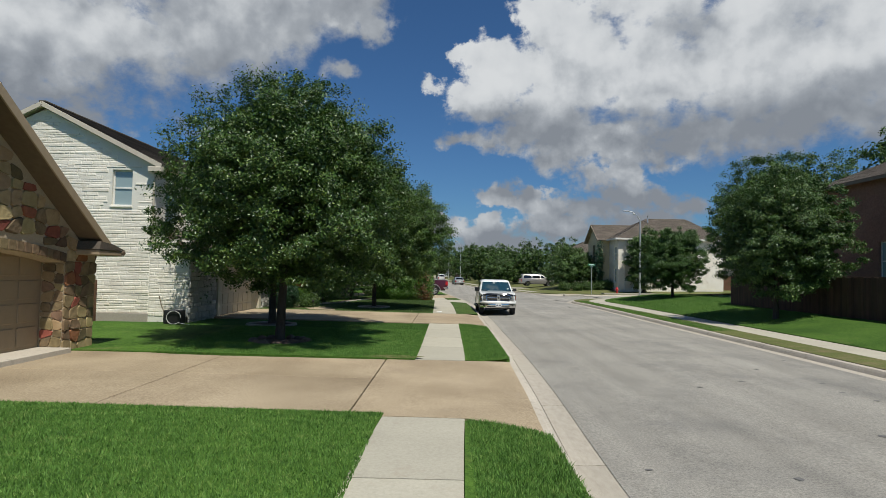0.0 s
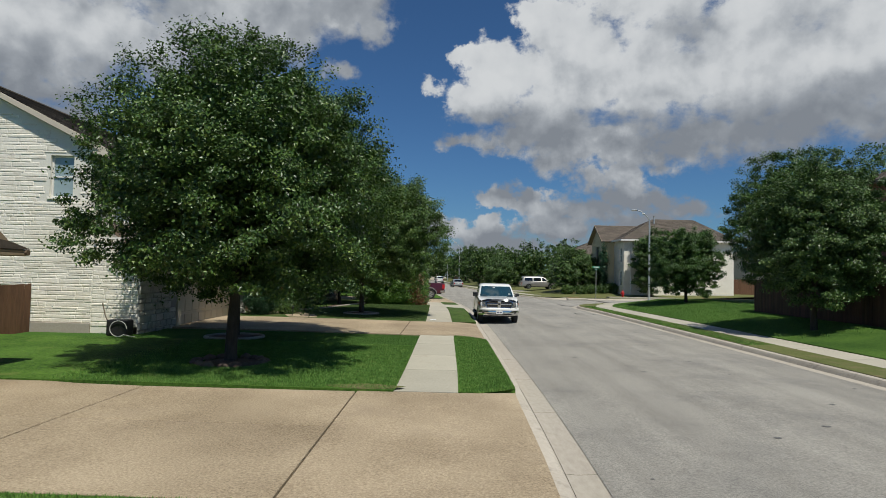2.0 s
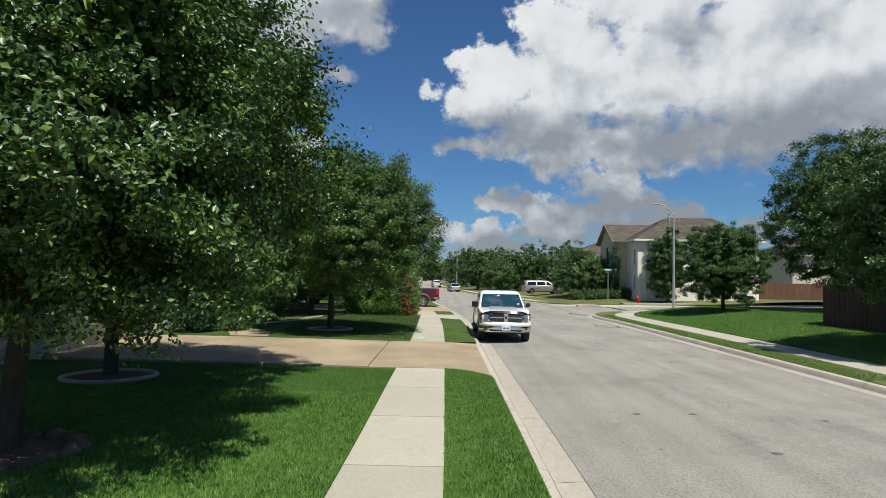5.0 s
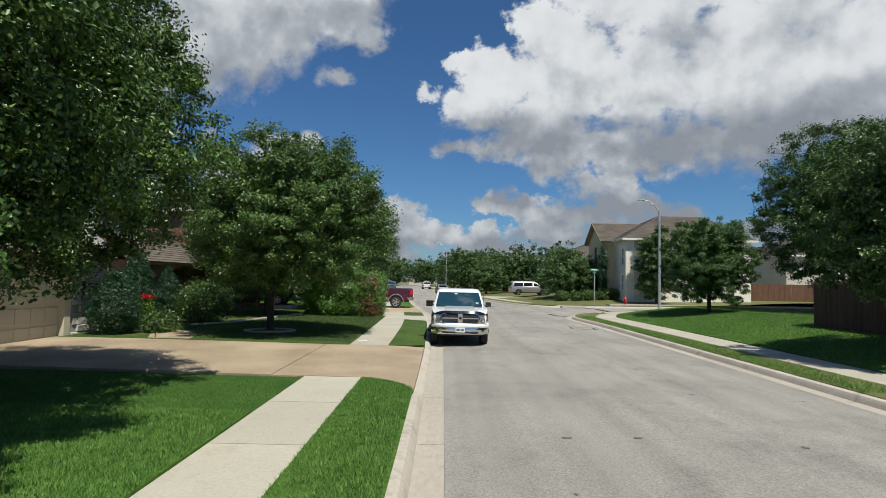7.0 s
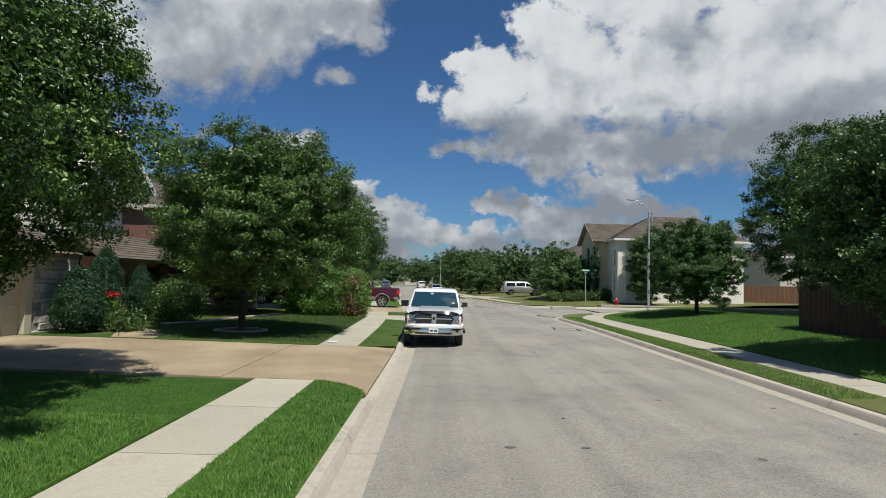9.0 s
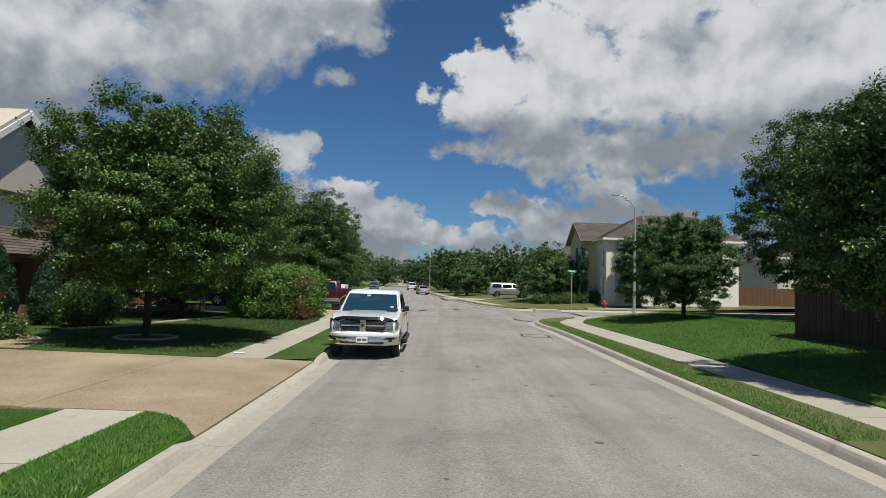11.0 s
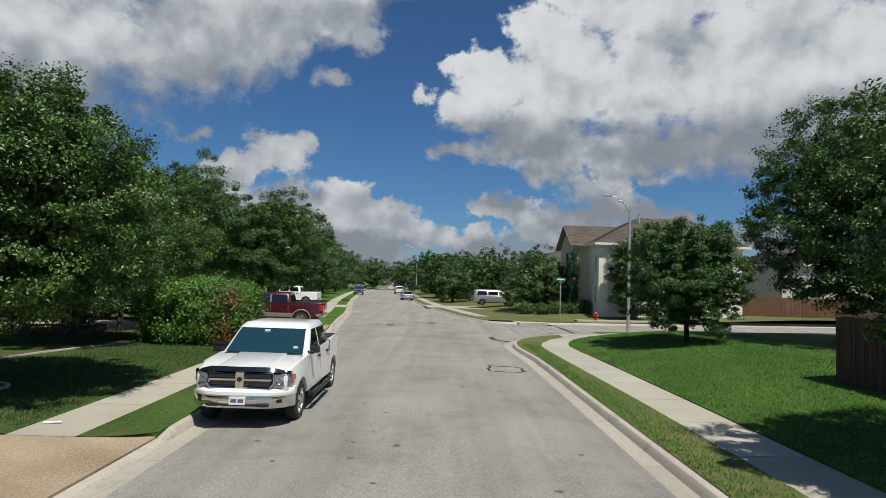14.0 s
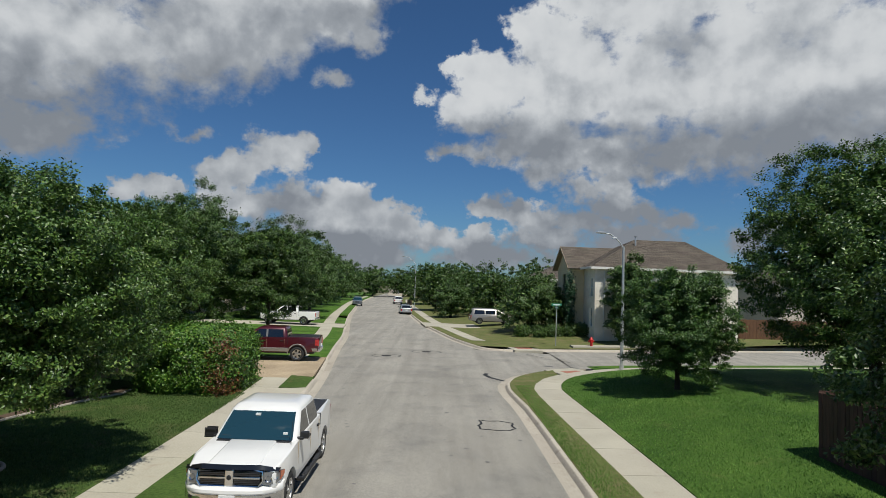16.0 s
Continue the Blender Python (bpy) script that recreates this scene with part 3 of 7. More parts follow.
def plate(name, poly, z, mat, thick=0.12, bevel=0.0):
    """A slab with an outline in plan."""
    bm = bmesh.new()
    fs = prism(bm, poly, 2, -thick, 0.0)
    if bevel:
        es = [e for e in fs[1].edges]
        bmesh.ops.bevel(bm, geom=es, offset=bevel, segments=1, affect="EDGES")
    for v in bm.verts:
        v.co.z += z(v.co.x, v.co.y) if callable(z) else z
    bmesh.ops.triangulate(bm, faces=[f for f in bm.faces if len(f.verts) > 4])
    return mesh_bm(name, bm, mat)


def leaf_mesh(name, pos, nrm, size, mat, slim=0.55, fold=0.25):
    """Many small folded leaves as one mesh: positions, directions and sizes as arrays."""
    n = len(pos)
    nrm = nrm / np.maximum(np.linalg.norm(nrm, axis=1, keepdims=True), 1e-6)
    ref = rng.normal(size=(n, 3))
    a = np.cross(nrm, ref)
    a /= np.maximum(np.linalg.norm(a, axis=1, keepdims=True), 1e-6)
    b = np.cross(nrm, a)
    s = size[:, None]
    w = slim
    v = np.empty((n, 4, 3))
    v[:, 0] = pos - a * s * 0.5
    v[:, 1] = pos + b * s * 0.5 * w + nrm * s * fold * 0.5
    v[:, 2] = pos + a * s * 0.5
    v[:, 3] = pos - b * s * 0.5 * w + nrm * s * fold * 0.5
    me = bpy.data.meshes.new(name)
    me.vertices.add(4 * n)
    me.vertices.foreach_set("co", v.reshape(-1).astype(np.float32))
    idx = np.arange(4 * n).reshape(n, 4)
    tri = np.concatenate([idx[:, [0, 1, 2]], idx[:, [0, 2, 3]]], axis=1).reshape(-1)
    me.loops.add(6 * n)
    me.loops.foreach_set("vertex_index", tri.astype(np.int32))
    me.polygons.add(2 * n)
    me.polygons.foreach_set("loop_start", np.arange(0, 6 * n, 3, dtype=np.int32))
    me.materials.append(mat)
    me.update(calc_edges=True)
    return me

# ---- street plan ----
KL = curve_at([(-60, 1.20), (0, 1.28), (6, 1.40), (10, 1.56), (14, 1.645), (20, 1.66), (31, 1.62), (38, 1.45), (45, 1.0), (53, 0.15), (60, -0.6), (66, -1.15), (75.3, -2.4), (83, -3.5), (96, -5.2), (110, -6.7), (121, -7.9), (150, -10.4), (190, -12.4), (240, -14)])
FAR = curve_at([(58, 10.6), (61, 10.1), (62.5, 9.75), (65, 8.95), (68.2, 8.1), (74, 6.95), (79.5, 5.9), (90, 4.35), (101.3, 3.0), (125, 0.6), (150, -1.6), (190, -3.6), (240, -5)])
KR = 10.2
SIDE_SLOPE = 0.24
# the near corner's kerb foot, from the street round into the side street
CORNER = [(KR, 38.0), (10.16, 41.0), (9.98, 43.4), (9.93, 44.8), (10.06, 46.2), (10.5, 47.7), (11.25, 49.1), (12.3, 50.3), (13.7, 51.35), (15.2, 52.05), (17.0, 52.62)]


def kerb_right(y):
    """x of the kerb foot on the right, as far as the corner goes."""
    return float(np.interp(y, [p[1] for p in CORNER], [p[0] for p in CORNER]))


def near_side(x):
    """The near kerb of the side street."""
    return 52.6 + SIDE_SLOPE * (x - 17.0)


def far_side(x):
    return 61.65 + SIDE_SLOPE * (x - 15.0)


def smooth(a, b, x):
    u = min(1.0, max(0.0, (x - a) / (b - a)))
    return u * u * (3 - 2 * u)


def z_road(x, y):
    l, r = float(KL(y)), KR if y < 47 else float(FAR(max(62, y)))
    u = (x - l) / max(1.0, r - l)
    return 0.075 * max(0.0, 4 * u * (1 - u)) if 0 < u < 1 else 0.0


def z_left(x, y):
    """Yards on the left: almost level, a little higher towards the houses."""
    return 0.175 + 0.04 * smooth(2.0, 9.0, float(KL(y)) - x)


def z_right(x, y):
    rise = 0.64 * smooth(11.5, 18.5, x) * (1 - 0.75 * smooth(46.5, 52.5, y - SIDE_SLOPE * (x - 17)))
    return 0.19 + rise


def z_far(x, y):
    return 0.17 + 0.55 * smooth(66, 76, y + 0.3 * (x - 14)) * smooth(11, 19, x + 0.12 * (y - 66))


steps = lambda a, b, d: np.linspace(a, b, max(2, int(round((b - a) / d)) + 1))

ground = thing("ground", "dry earth reaching out to the horizon beyond the yards", "ground", kind="structure",
               data=sheet("ground", np.concatenate([[-3000, -400, -100], np.arange(-60, 260, 40), [400, 1000, 4000]]), lambda y: -3500, lambda y: 3500, lambda x, y: -0.35, M["earth"], 40))

# carriageway, main street and side street
road = thing("road", "pale worn asphalt street with fine cracks and stains", "road", kind="structure")
part("carriageway", sheet("carriageway", steps(-50, 240, 1.5), lambda y: KL(y) + 0.38, lambda y: kerb_right(y) - 0.38 if y < 52 else (17.0 if y < 61 else float(FAR(y)) - 0.36), z_road, M["asphalt"], 10), None, road)
sv, sf = [], []
for i, x in enumerate(np.linspace(15.0, 140, 60)):
    a, b = near_side(x) + 0.36, far_side(x) - 0.35
    for k in range(5):
        sv.append((x, a + (b - a) * k / 4, 0.07 * (1 - (k / 2 - 1) ** 2) + 0.10 * smooth(16, 40, x) - 0.004))
sf = [(i * 5 + k, (i + 1) * 5 + k, (i + 1) * 5 + k + 1, i * 5 + k + 1) for i in range(59) for k in range(4)]
part("side_carriageway", mesh_of("side_carriageway", sv, sf, M["asphalt"]), None, road)

# ---- kerbs with gutters, in cast lengths ----
DROPS = [(6.9, 13.5), (21.6, 28.6), (46.2, 52.6), (75.0, 79.6), (90, 95)]


def kerb_line(name, label, pts, side, drops=None, seg=3.05, z0=0.0):
    """A cast kerb with its gutter along a line in plan; side: +1 when the verge lies to the left of the way along it."""
    pts = np.asarray(pts, float)
    d = np.r_[0, np.cumsum(np.hypot(*np.diff(pts, axis=0).T))]
    holder = thing(name, label, "kerb", kind="structure")
    count = max(1, int(d[-1] / seg))
    for i in range(count):
        a, b = d[-1] * i / count + 0.006, d[-1] * (i + 1) / count - 0.006
        sec = np.linspace(a, b, 7)
        px, py = np.interp(sec, d, pts[:, 0]), np.interp(sec, d, pts[:, 1])
        tx, ty = np.gradient(px), np.gradient(py)
        ln = np.hypot(tx, ty)
        nx, ny = -ty / ln * side, tx / ln * side
        V = {"kerb": [], "gutter": []}
        for k in range(7):
            h = 0.135
            for lo, hi in drops or ():
                h = min(h, 0.035 + 0.11 * (1 - smooth(lo - 0.7, lo, py[k]) + smooth(hi, hi + 0.7, py[k])))
            for off, z in ((-0.0, -0.02), (0.05, h * 0.55), (0.085, h - 0.012), (0.115, h), (0.205, h + 0.01), (0.215, -0.1)):
                V["kerb"].append((px[k] + nx[k] * off, py[k] + ny[k] * off, z + z0))
            for off, z in ((-0.385, 0.004), (-0.14, -0.012), (0.002, -0.006)):
                V["gutter"].append((px[k] + nx[k] * off, py[k] + ny[k] * off, z + z0))
        for nm, c in (("kerb", 6), ("gutter", 3)):
            F = [(k * c + j, (k + 1) * c + j, (k + 1) * c + j + 1, k * c + j + 1) for k in range(6) for j in range(c - 1)]
            if side > 0:
                F = [f[::-1] for f in F]
            if nm == "kerb":
                F += [tuple(range(c)), tuple(range(6 * c, 7 * c))]
            part(nm + "_length", mesh_of(nm, V[nm], F, M[nm]), None, holder)
    return holder


kerb_line("kerb_1", "cast concrete kerb and gutter, lowered at the driveways", [(float(KL(y)), y) for y in np.arange(-40, 200, 1.0)], 1, DROPS)
arc = [(KR, y) for y in np.arange(-40, 38, 1)] + CORNER + [(x, near_side(x) + 0.02) for x in np.arange(19, 120, 2.0)]
kerb_line("kerb_2", "cast concrete kerb turning the corner into the side street", arc, -1)
arc = [(x, far_side(x)) for x in np.arange(120, 15, -2.0)]
arc += [(13.6, 61.25), (12.4, 60.85), (11.5, 60.8), (10.7, 61.1), (10.1, 61.7)] + [(float(FAR(y)), y) for y in np.arange(62.5, 200, 1.0)]
kerb_line("kerb_3", "cast concrete kerb of the far corner", arc, -1)

# ---- lawns and verges ----
WALK = (-2.52, -1.32)
sw_l, sw_r = (lambda y: KL(y) + WALK[0]), (lambda y: KL(y) + WALK[1])
kb = lambda y: KL(y) - 0.2


def lawn(name, mesh, label="green mown lawn with fine short blades"):
    return thing(name, label, "lawn", kind="structure", data=mesh)


zl = lambda dz: (lambda x, y: z_left(x, y) + dz)
lawn("lawn_1", sheet("lawn_1", steps(-40, 7.62, 1.2), lambda y: -60, lambda y: sw_l(y), zl(0.015), M["lawn"], 40, 0.25))
lawn("lawn_2", sheet("lawn_2", steps(12.72, 19.15, 0.6), lambda y: -50, sw_l, zl(0.035), M["lawn"], 40, 0.2))
# dark strip laid in as the shadow line below the lawn step
thing("soil_strip", "dark strip standing in for the shadow line between two lawns", "soil", kind="structure", data=sheet("soil_strip", steps(19.12, 19.32, 0.1), lambda y: -50, sw_l, zl(-0.075), M["mulch"], 40, 0.1))
lawn("lawn_3", sheet("lawn_3", steps(19.27, 22.45, 0.6), lambda y: -50, sw_l, zl(-0.03), M["lawn_short"], 40, 0.2), "short green lawn mown lower beyond the boundary")
lawn("lawn_4", sheet("lawn_4", steps(28.2, 45.3, 1.0), lambda y: -60, sw_l, zl(0.01), M["lawn_thin_shade"], 40, 0.2), "thin olive lawn with bare patches, darkened for a tree's shade")
lawn("lawn_5", sheet("lawn_5", steps(52.6, 74.7, 1.0), lambda y: -60, sw_l, zl(0.01), M["lawn"], 30, 0.2))
lawn("lawn_6", sheet("lawn_6", steps(79.7, 240, 3.0), lambda y: -120, sw_l, zl(0.01), M["lawn"], 30, 0.2))


def verge(name, y0, y1, flare0=0.6, flare1=0.6, mat="lawn"):
    """The strip between walk and kerb, cut slantwise towards a driveway at both ends."""
    n = 14
    V, F = [], []
    for i in range(n + 1):
        for j in range(7):
            u = min(4, max(0, j - 1)) / 4
            a, b = y0 + flare0 * u * u, y1 - flare1 * u * u
            y = a + (b - a) * i / n
            x = float(sw_r(y)) + (float(kb(y)) - float(sw_r(y))) * u
            V.append((x, y, 0.185 - 0.03 * u - (0.2 if j in (0, 6) else 0.0)))
    F = [(i * 7 + k, i * 7 + k + 1, (i + 1) * 7 + k + 1, (i + 1) * 7 + k) for i in range(n) for k in range(6)]
    F += [tuple(range(7)), tuple(range(7 * n, 7 * n + 7))]
    return lawn(name, mesh_of(name, V, F, M[mat]), "narrow grass verge between walk and kerb")


verge("verge_1", -40, 7.30, 0, 0.70)
verge("verge_2", 12.80, 19.1, 0.62, 0.0)
verge("verge_3", 19.2, 22.40, 0.0, 0.95, "lawn_short")
verge("verge_4", 28.15, 39.6, 0.5, 0.3, "lawn_thin_shade")
verge("verge_5", 42.9, 46.1, 0.4, -0.15, "lawn_thin_shade")
verge("verge_6", 52.9, 74.6, 0.2, 0.4)
verge("verge_7", 79.8, 89.5, 0.2, 0.3)
verge("verge_8", 95.5, 200, 0.2, 0.3)

# outer and inner edge of the walk on the right, up the street, round the corner and along the side street
OUTER = [(11.5, -40), (11.5, 26), (11.42, 33), (11.25, 39), (11.16, 43), (11.2, 44.6), (11.5, 46.0), (12.15, 47.5), (13.1, 48.65), (14.3, 49.55), (15.8, 50.25), (18.0, 50.95), (24.0, 52.4), (62.0, 61.5)]
INNER = [(12.72, -40), (12.72, 26), (12.68, 33), (12.6, 39), (12.5, 43), (12.5, 44.6), (12.68, 45.7), (13.15, 46.9), (13.85, 47.85), (14.8, 48.5), (16.2, 49.1), (18.4, 49.75), (24.4, 51.2), (62.4, 60.3)]


def along(line, u):
    """Point at a share u of the way along a line of nodes, by node number."""
    k = u * (len(line) - 1)
    i = min(int(k), len(line) - 2)
    (xa, ya), (xb, yb) = line[i], line[i + 1]
    return xa + (xb - xa) * (k - i), ya + (yb - ya) * (k - i)


def inner_x(y):
    return float(np.interp(y, [p[1] for p in INNER], [p[0] for p in INNER]))


def inner_y(x):
    return float(np.interp(x, [p[0] for p in INNER[5:]], [p[1] for p in INNER[5:]]))


V, F = [], []
ysr = np.concatenate([steps(-40, 43, 1.0), steps(43.3, 51.0, 0.35)])
for y in ysr:
    edge = kerb_right(y) + 0.21
    out = float(np.interp(y, [p[1] for p in OUTER], [p[0] for p in OUTER]))
    out = min(out, 13.3)
    for k in range(4):
        V.append((edge + (max(edge + 0.02, out) - edge) * k / 3, y, 0.16 + 0.01 * k))
F = [(i * 4 + k, i * 4 + k + 1, (i + 1) * 4 + k + 1, (i + 1) * 4 + k) for i in range(len(ysr) - 1) for k in range(3)]
lawn("verge_9", mesh_of("verge_9", V, F, M["lawn_dry"]), "thin patchy grass verge beside the kerb")
V, F = [], []
sx = np.linspace(15.6, 60, 40)
for x in sx:
    a, b = float(np.interp(x, [p[0] for p in OUTER[4:]], [p[1] for p in OUTER[4:]])), near_side(x) - 0.2
    for k in range(4):
        V.append((x, a + (b - a) * k / 3, z_right(x, a + (b - a) * k / 3)))
F = [(i * 4 + k, (i + 1) * 4 + k, (i + 1) * 4 + k + 1, i * 4 + k + 1) for i in range(len(sx) - 1) for k in range(3)]
lawn("verge_10", mesh_of("verge_10", V, F, M["lawn"]), "grass verge along the side street")
V, F = [], []
us = np.concatenate([np.linspace(0, 0.7, 14), np.linspace(0.72, 1, 40)])
xs = [12.5] + [12.501 + (62 - 12.501) * (k / 46) ** 1.7 for k in range(47)]
for u in us:
    for x in xs:
        y = -40 + (inner_y(x) + 40) * u
        x0 = x + (inner_x(min(y, 44.6)) - 12.5) * max(0, 1 - (x - 12.5) / 6)
        V.append((x0, y, z_right(x0, y) - (0.25 if x == xs[0] else 0.01 if x == xs[1] else 0.0)))
c = len(xs)
F = [(i * c + k, i * c + k + 1, (i + 1) * c + k + 1, (i + 1) * c + k) for i in range(len(us) - 1) for k in range(c - 1)]
lawn("lawn_7", mesh_of("lawn_7", V, F, M["lawn_corner_shade"]), "green corner lawn rising towards the fence")
V, F = [], []
xs = [-2.0 + 122 * (k / 60) ** 1.5 for k in range(61)]
ys = steps(60.0, 240, 2.5)
for y in ys:
    e = float(FAR(y)) + 0.21 if y > 62.5 else float(FAR(62.5)) + 0.21 + (62.5 - y) * 2.0
    for k, x in enumerate(xs):
        xx = e + (x + 2.0)
        yy = max(y, far_side(xx) + 0.22)
        V.append((xx, yy, z_far(xx, yy)))
c = len(xs)
F = [(i * c + k, i * c + k + 1, (i + 1) * c + k + 1, (i + 1) * c + k) for i in range(len(ys) - 1) for k in range(c - 1)]
lawn("lawn_8", mesh_of("lawn_8", V, F, M["lawn_dry"]), "thin dry lawn on the far corner lot")

# a crossing strip of concrete where the verge is broken
thing("crossing", "concrete crossing strip through the grass verge", "footway", kind="structure", data=plate("crossing", [(float(sw_r(y)) if a else float(kb(y)), y) for a, y in ((1, 39.62), (0, 39.3), (0, 43.3), (1, 42.9))], lambda x, y: 0.17 - 0.03 * smooth(0, 1.2, x - 0.2), M["concrete"], 0.1))

# ---- footways, slab by slab ----
def footway(name, cuts, left, right, height, label="pale concrete footway of jointed slabs"):
    holder = thing(name, label, "footway", kind="structure")
    for a, b in zip(cuts, cuts[1:]):
        a, b = a + 0.012, b - 0.012
        n = 3
        V, F = [], []
        for i in range(n + 1):
            y = a + (b - a) * i / n
            l, r = float(left(y)), float(right(y))
            for x, dz in ((l, -0.09), (l, -0.006), (l + 0.012, 0), (r - 0.012, 0), (r, -0.006), (r, -0.09)):
                V.append((x, y, height((l + r) / 2, y) + dz))
        F = [(i * 6 + k, i * 6 + k + 1, (i + 1) * 6 + k + 1, (i + 1) * 6 + k) for i in range(n) for k in range(5)] + [tuple(range(6)), tuple(range(6 * n, 6 * n + 6))]
        part("slab", mesh_of("slab", V, F, M["concrete"]), None, holder)
    return holder


zw = lambda x, y: 0.178
footway("footway_1", list(np.arange(-38.2, 5.1, 2.4)) + [7.45], lambda y: sw_l(y), lambda y: sw_r(y), zw)
footway("footway_2", [12.80, 15.2, 17.6, 20.0, 22.45], sw_l, sw_r, zw)
footway("footway_3", list(np.linspace(28.15, 45.4, 8)), sw_l, sw_r, zw)
footway("footway_4", list(np.linspace(52.6, 74.7, 10)), sw_l, sw_r, zw)
footway("footway_5", list(np.linspace(79.7, 190, 46)), sw_l, sw_r, zw)
holder = thing("footway_6", "pale concrete footway curving round the corner", "footway", kind="structure")
lens_ = [0.0]
for k in range(len(OUTER) - 1):
    lens_.append(lens_[-1] + math.dist(OUTER[k], OUTER[k + 1]))
cuts = np.arange(0, lens_[-1], 2.35)
for a, b in zip(cuts, cuts[1:]):
    V = []
    for q in range(4):
        d = a + 0.012 + (b - a - 0.024) * q / 3
        u = float(np.interp(d, lens_, range(len(lens_)))) / (len(OUTER) - 1)
        (xo, yo), (xi, yi) = along(OUTER, u), along(INNER, u)
        z = 0.19 if yo < 47 else min(z_right(xo, yo), 0.5) + 0.012
        z2 = 0.205 if yo < 47 else min(z_right(xi, yi), 0.5) + 0.012
        V += [(xo, yo, z - 0.09), (xo, yo, z - 0.004), (xo + (xi - xo) * 0.012, yo + (yi - yo) * 0.012, z), (xi - (xi - xo) * 0.012, yi - (yi - yo) * 0.012, z2), (xi, yi, z2 - 0.004), (xi, yi, z2 - 0.09)]
    F = [(i * 6 + k, i * 6 + k + 1, (i + 1) * 6 + k + 1, (i + 1) * 6 + k) for i in range(3) for k in range(5)] + [tuple(range(6)), tuple(range(18, 24))]
    part("slab", mesh_of("slab", V, F, M["concrete"]), None, holder)
footway("footway_7", list(np.linspace(66.5, 170, 43)), lambda y: FAR(y) + 1.15, lambda y: FAR(y) + 2.35, lambda x, y: z_far(x, y) + 0.02)
holder = thing("footway_8", "pale concrete footway along the side street", "footway", kind="structure")
for k in range(26):
    x0 = 17.5 + k * 2.4
    V = [(x, far_side(x) + o, 0.245) for x, o in ((x0 + 0.008, 1.0), (x0 + 2.39, 1.0), (x0 + 2.39, 2.2), (x0 + 0.008, 2.2))]
    bm = bmesh.new()
    fs = prism(bm, [(v[0], v[1]) for v in V], 2, 0.1, 0.30)
    part("slab", bm, M["concrete"], holder)

# kerb ramps with red tactile pads
for i, (x, y, a) in enumerate(((14.35, 50.55, 28), (13.4, 61.75, 190))):
    r = thing("kerb_ramp", "concrete kerb ramp with a red brick-coloured tactile pad", "kerb ramp", pose(x, y, 0.02, 0, 0, a), "kerb ramps at the corner")
    part("ramp", boxed((-1.1, -0.9, -0.1), (1.1, 1.1, 0.15), 0.02), M["concrete"], r)
    pad = part("tactile_pad", boxed((-0.6, -0.45, 0.151), (0.6, 0.25, 0.16), 0.003), M["tactile"], r, "red tactile pad")

# ---- driveways: aggregate bays with sawn joints ----
def driveway(name, bays, label, height, mat="aggregate"):
    holder = thing(name, label, "driveway", kind="structure")
    for poly in bays:
        me = plate("bay", poly, height, M[mat], 0.12, 0.008)
        part("bay", me, None, holder)
    return holder


def inset(poly, d=0.014):
    """Draws the corners of a bay a little towards its middle, leaving the joint open."""
    cx, cy = sum(p[0] for p in poly) / len(poly), sum(p[1] for p in poly) / len(poly)
    return [(x - math.copysign(d, x - cx), y - math.copysign(d, y - cy)) for x, y in poly]


zd = lambda x, y: 0.181 + 0.04 * smooth(2.0, 9.0, 1.6 - x) - 0.10 * smooth(0.5, 1.42, x)
X0 = -0.87
edge_x = lambda y: float(KL(y)) - 0.2
apron = lambda y0, y1, f: [[(X0 - 0.7, y0), (edge_x(y0) - 1.1, y0 - 0.04), (edge_x(y0) - 0.5, y0 - f * 0.4), (edge_x(y0 - f), y0 - f), (edge_x(y0 + 2), y0 + 2), (edge_x(y1 + f), y1 + f * 0.85), (0.8, y1 + 0.2), (0.33, y1), (X0 - 0.7, y1)]]
driveway("driveway_1", [inset(p) for p in apron(7.45, 12.76, 0.75) + [
    [(-5.4, 7.66), (-1.57, 7.66), (-1.57, 10.3), (-5.4, 10.3)], [(-5.4, 10.3), (-1.57, 10.3), (-1.57, 12.70), (-5.4, 12.55)],
    [(-9.2, 7.5), (-5.4, 7.66), (-5.4, 10.3), (-9.2, 10.3)], [(-9.2, 10.3), (-5.4, 10.3), (-5.4, 12.55), (-6.6, 12.6), (-7.6, 12.8), (-8.9, 13.4), (-9.2, 13.5)],
    [(-13.5, 7.0), (-9.2, 7.0), (-9.2, 13.6), (-13.5, 13.6)]]],
    "tan exposed-aggregate driveway with dark sawn joints", zd)
driveway("driveway_2", [inset(p) for p in apron(22.47, 28.12, 0.9) + [
    [(-6.2, 22.65), (-1.57, 22.52), (-1.57, 28.15), (-6.2, 28.2)], [(-10.2, 22.75), (-6.2, 22.65), (-6.2, 28.2), (-8.6, 28.6), (-9.6, 29.4), (-10.2, 29.6)]]],
    "tan exposed-aggregate driveway shaded by a tree", zd)
driveway("driveway_3", [inset(p) for p in [[(-3.4, 45.4), (-0.30, 45.4), (-0.25, 46.1), (0.68, 45.95), (-0.02, 52.9), (-3.4, 52.7)], [(-9.0, 45.4), (-3.4, 45.4), (-3.4, 52.7), (-9.0, 52.4)], [(-16.0, 45.4), (-9.0, 45.4), (-9.0, 52.4), (-16.0, 52.4)]]],
    "tan exposed-aggregate driveway with two pickups on it", lambda x, y: 0.178)
driveway("driveway_4", [inset(p) for p in [[(-7.5, 74.8), (-2.62, 74.8), (-3.05, 79.6), (-7.5, 79.6)], [(-18.0, 74.8), (-7.5, 74.8), (-7.5, 79.6), (-18.0, 79.6)]]],
    "pale concrete driveway with a white pickup on it", lambda x, y: 0.178, "concrete")
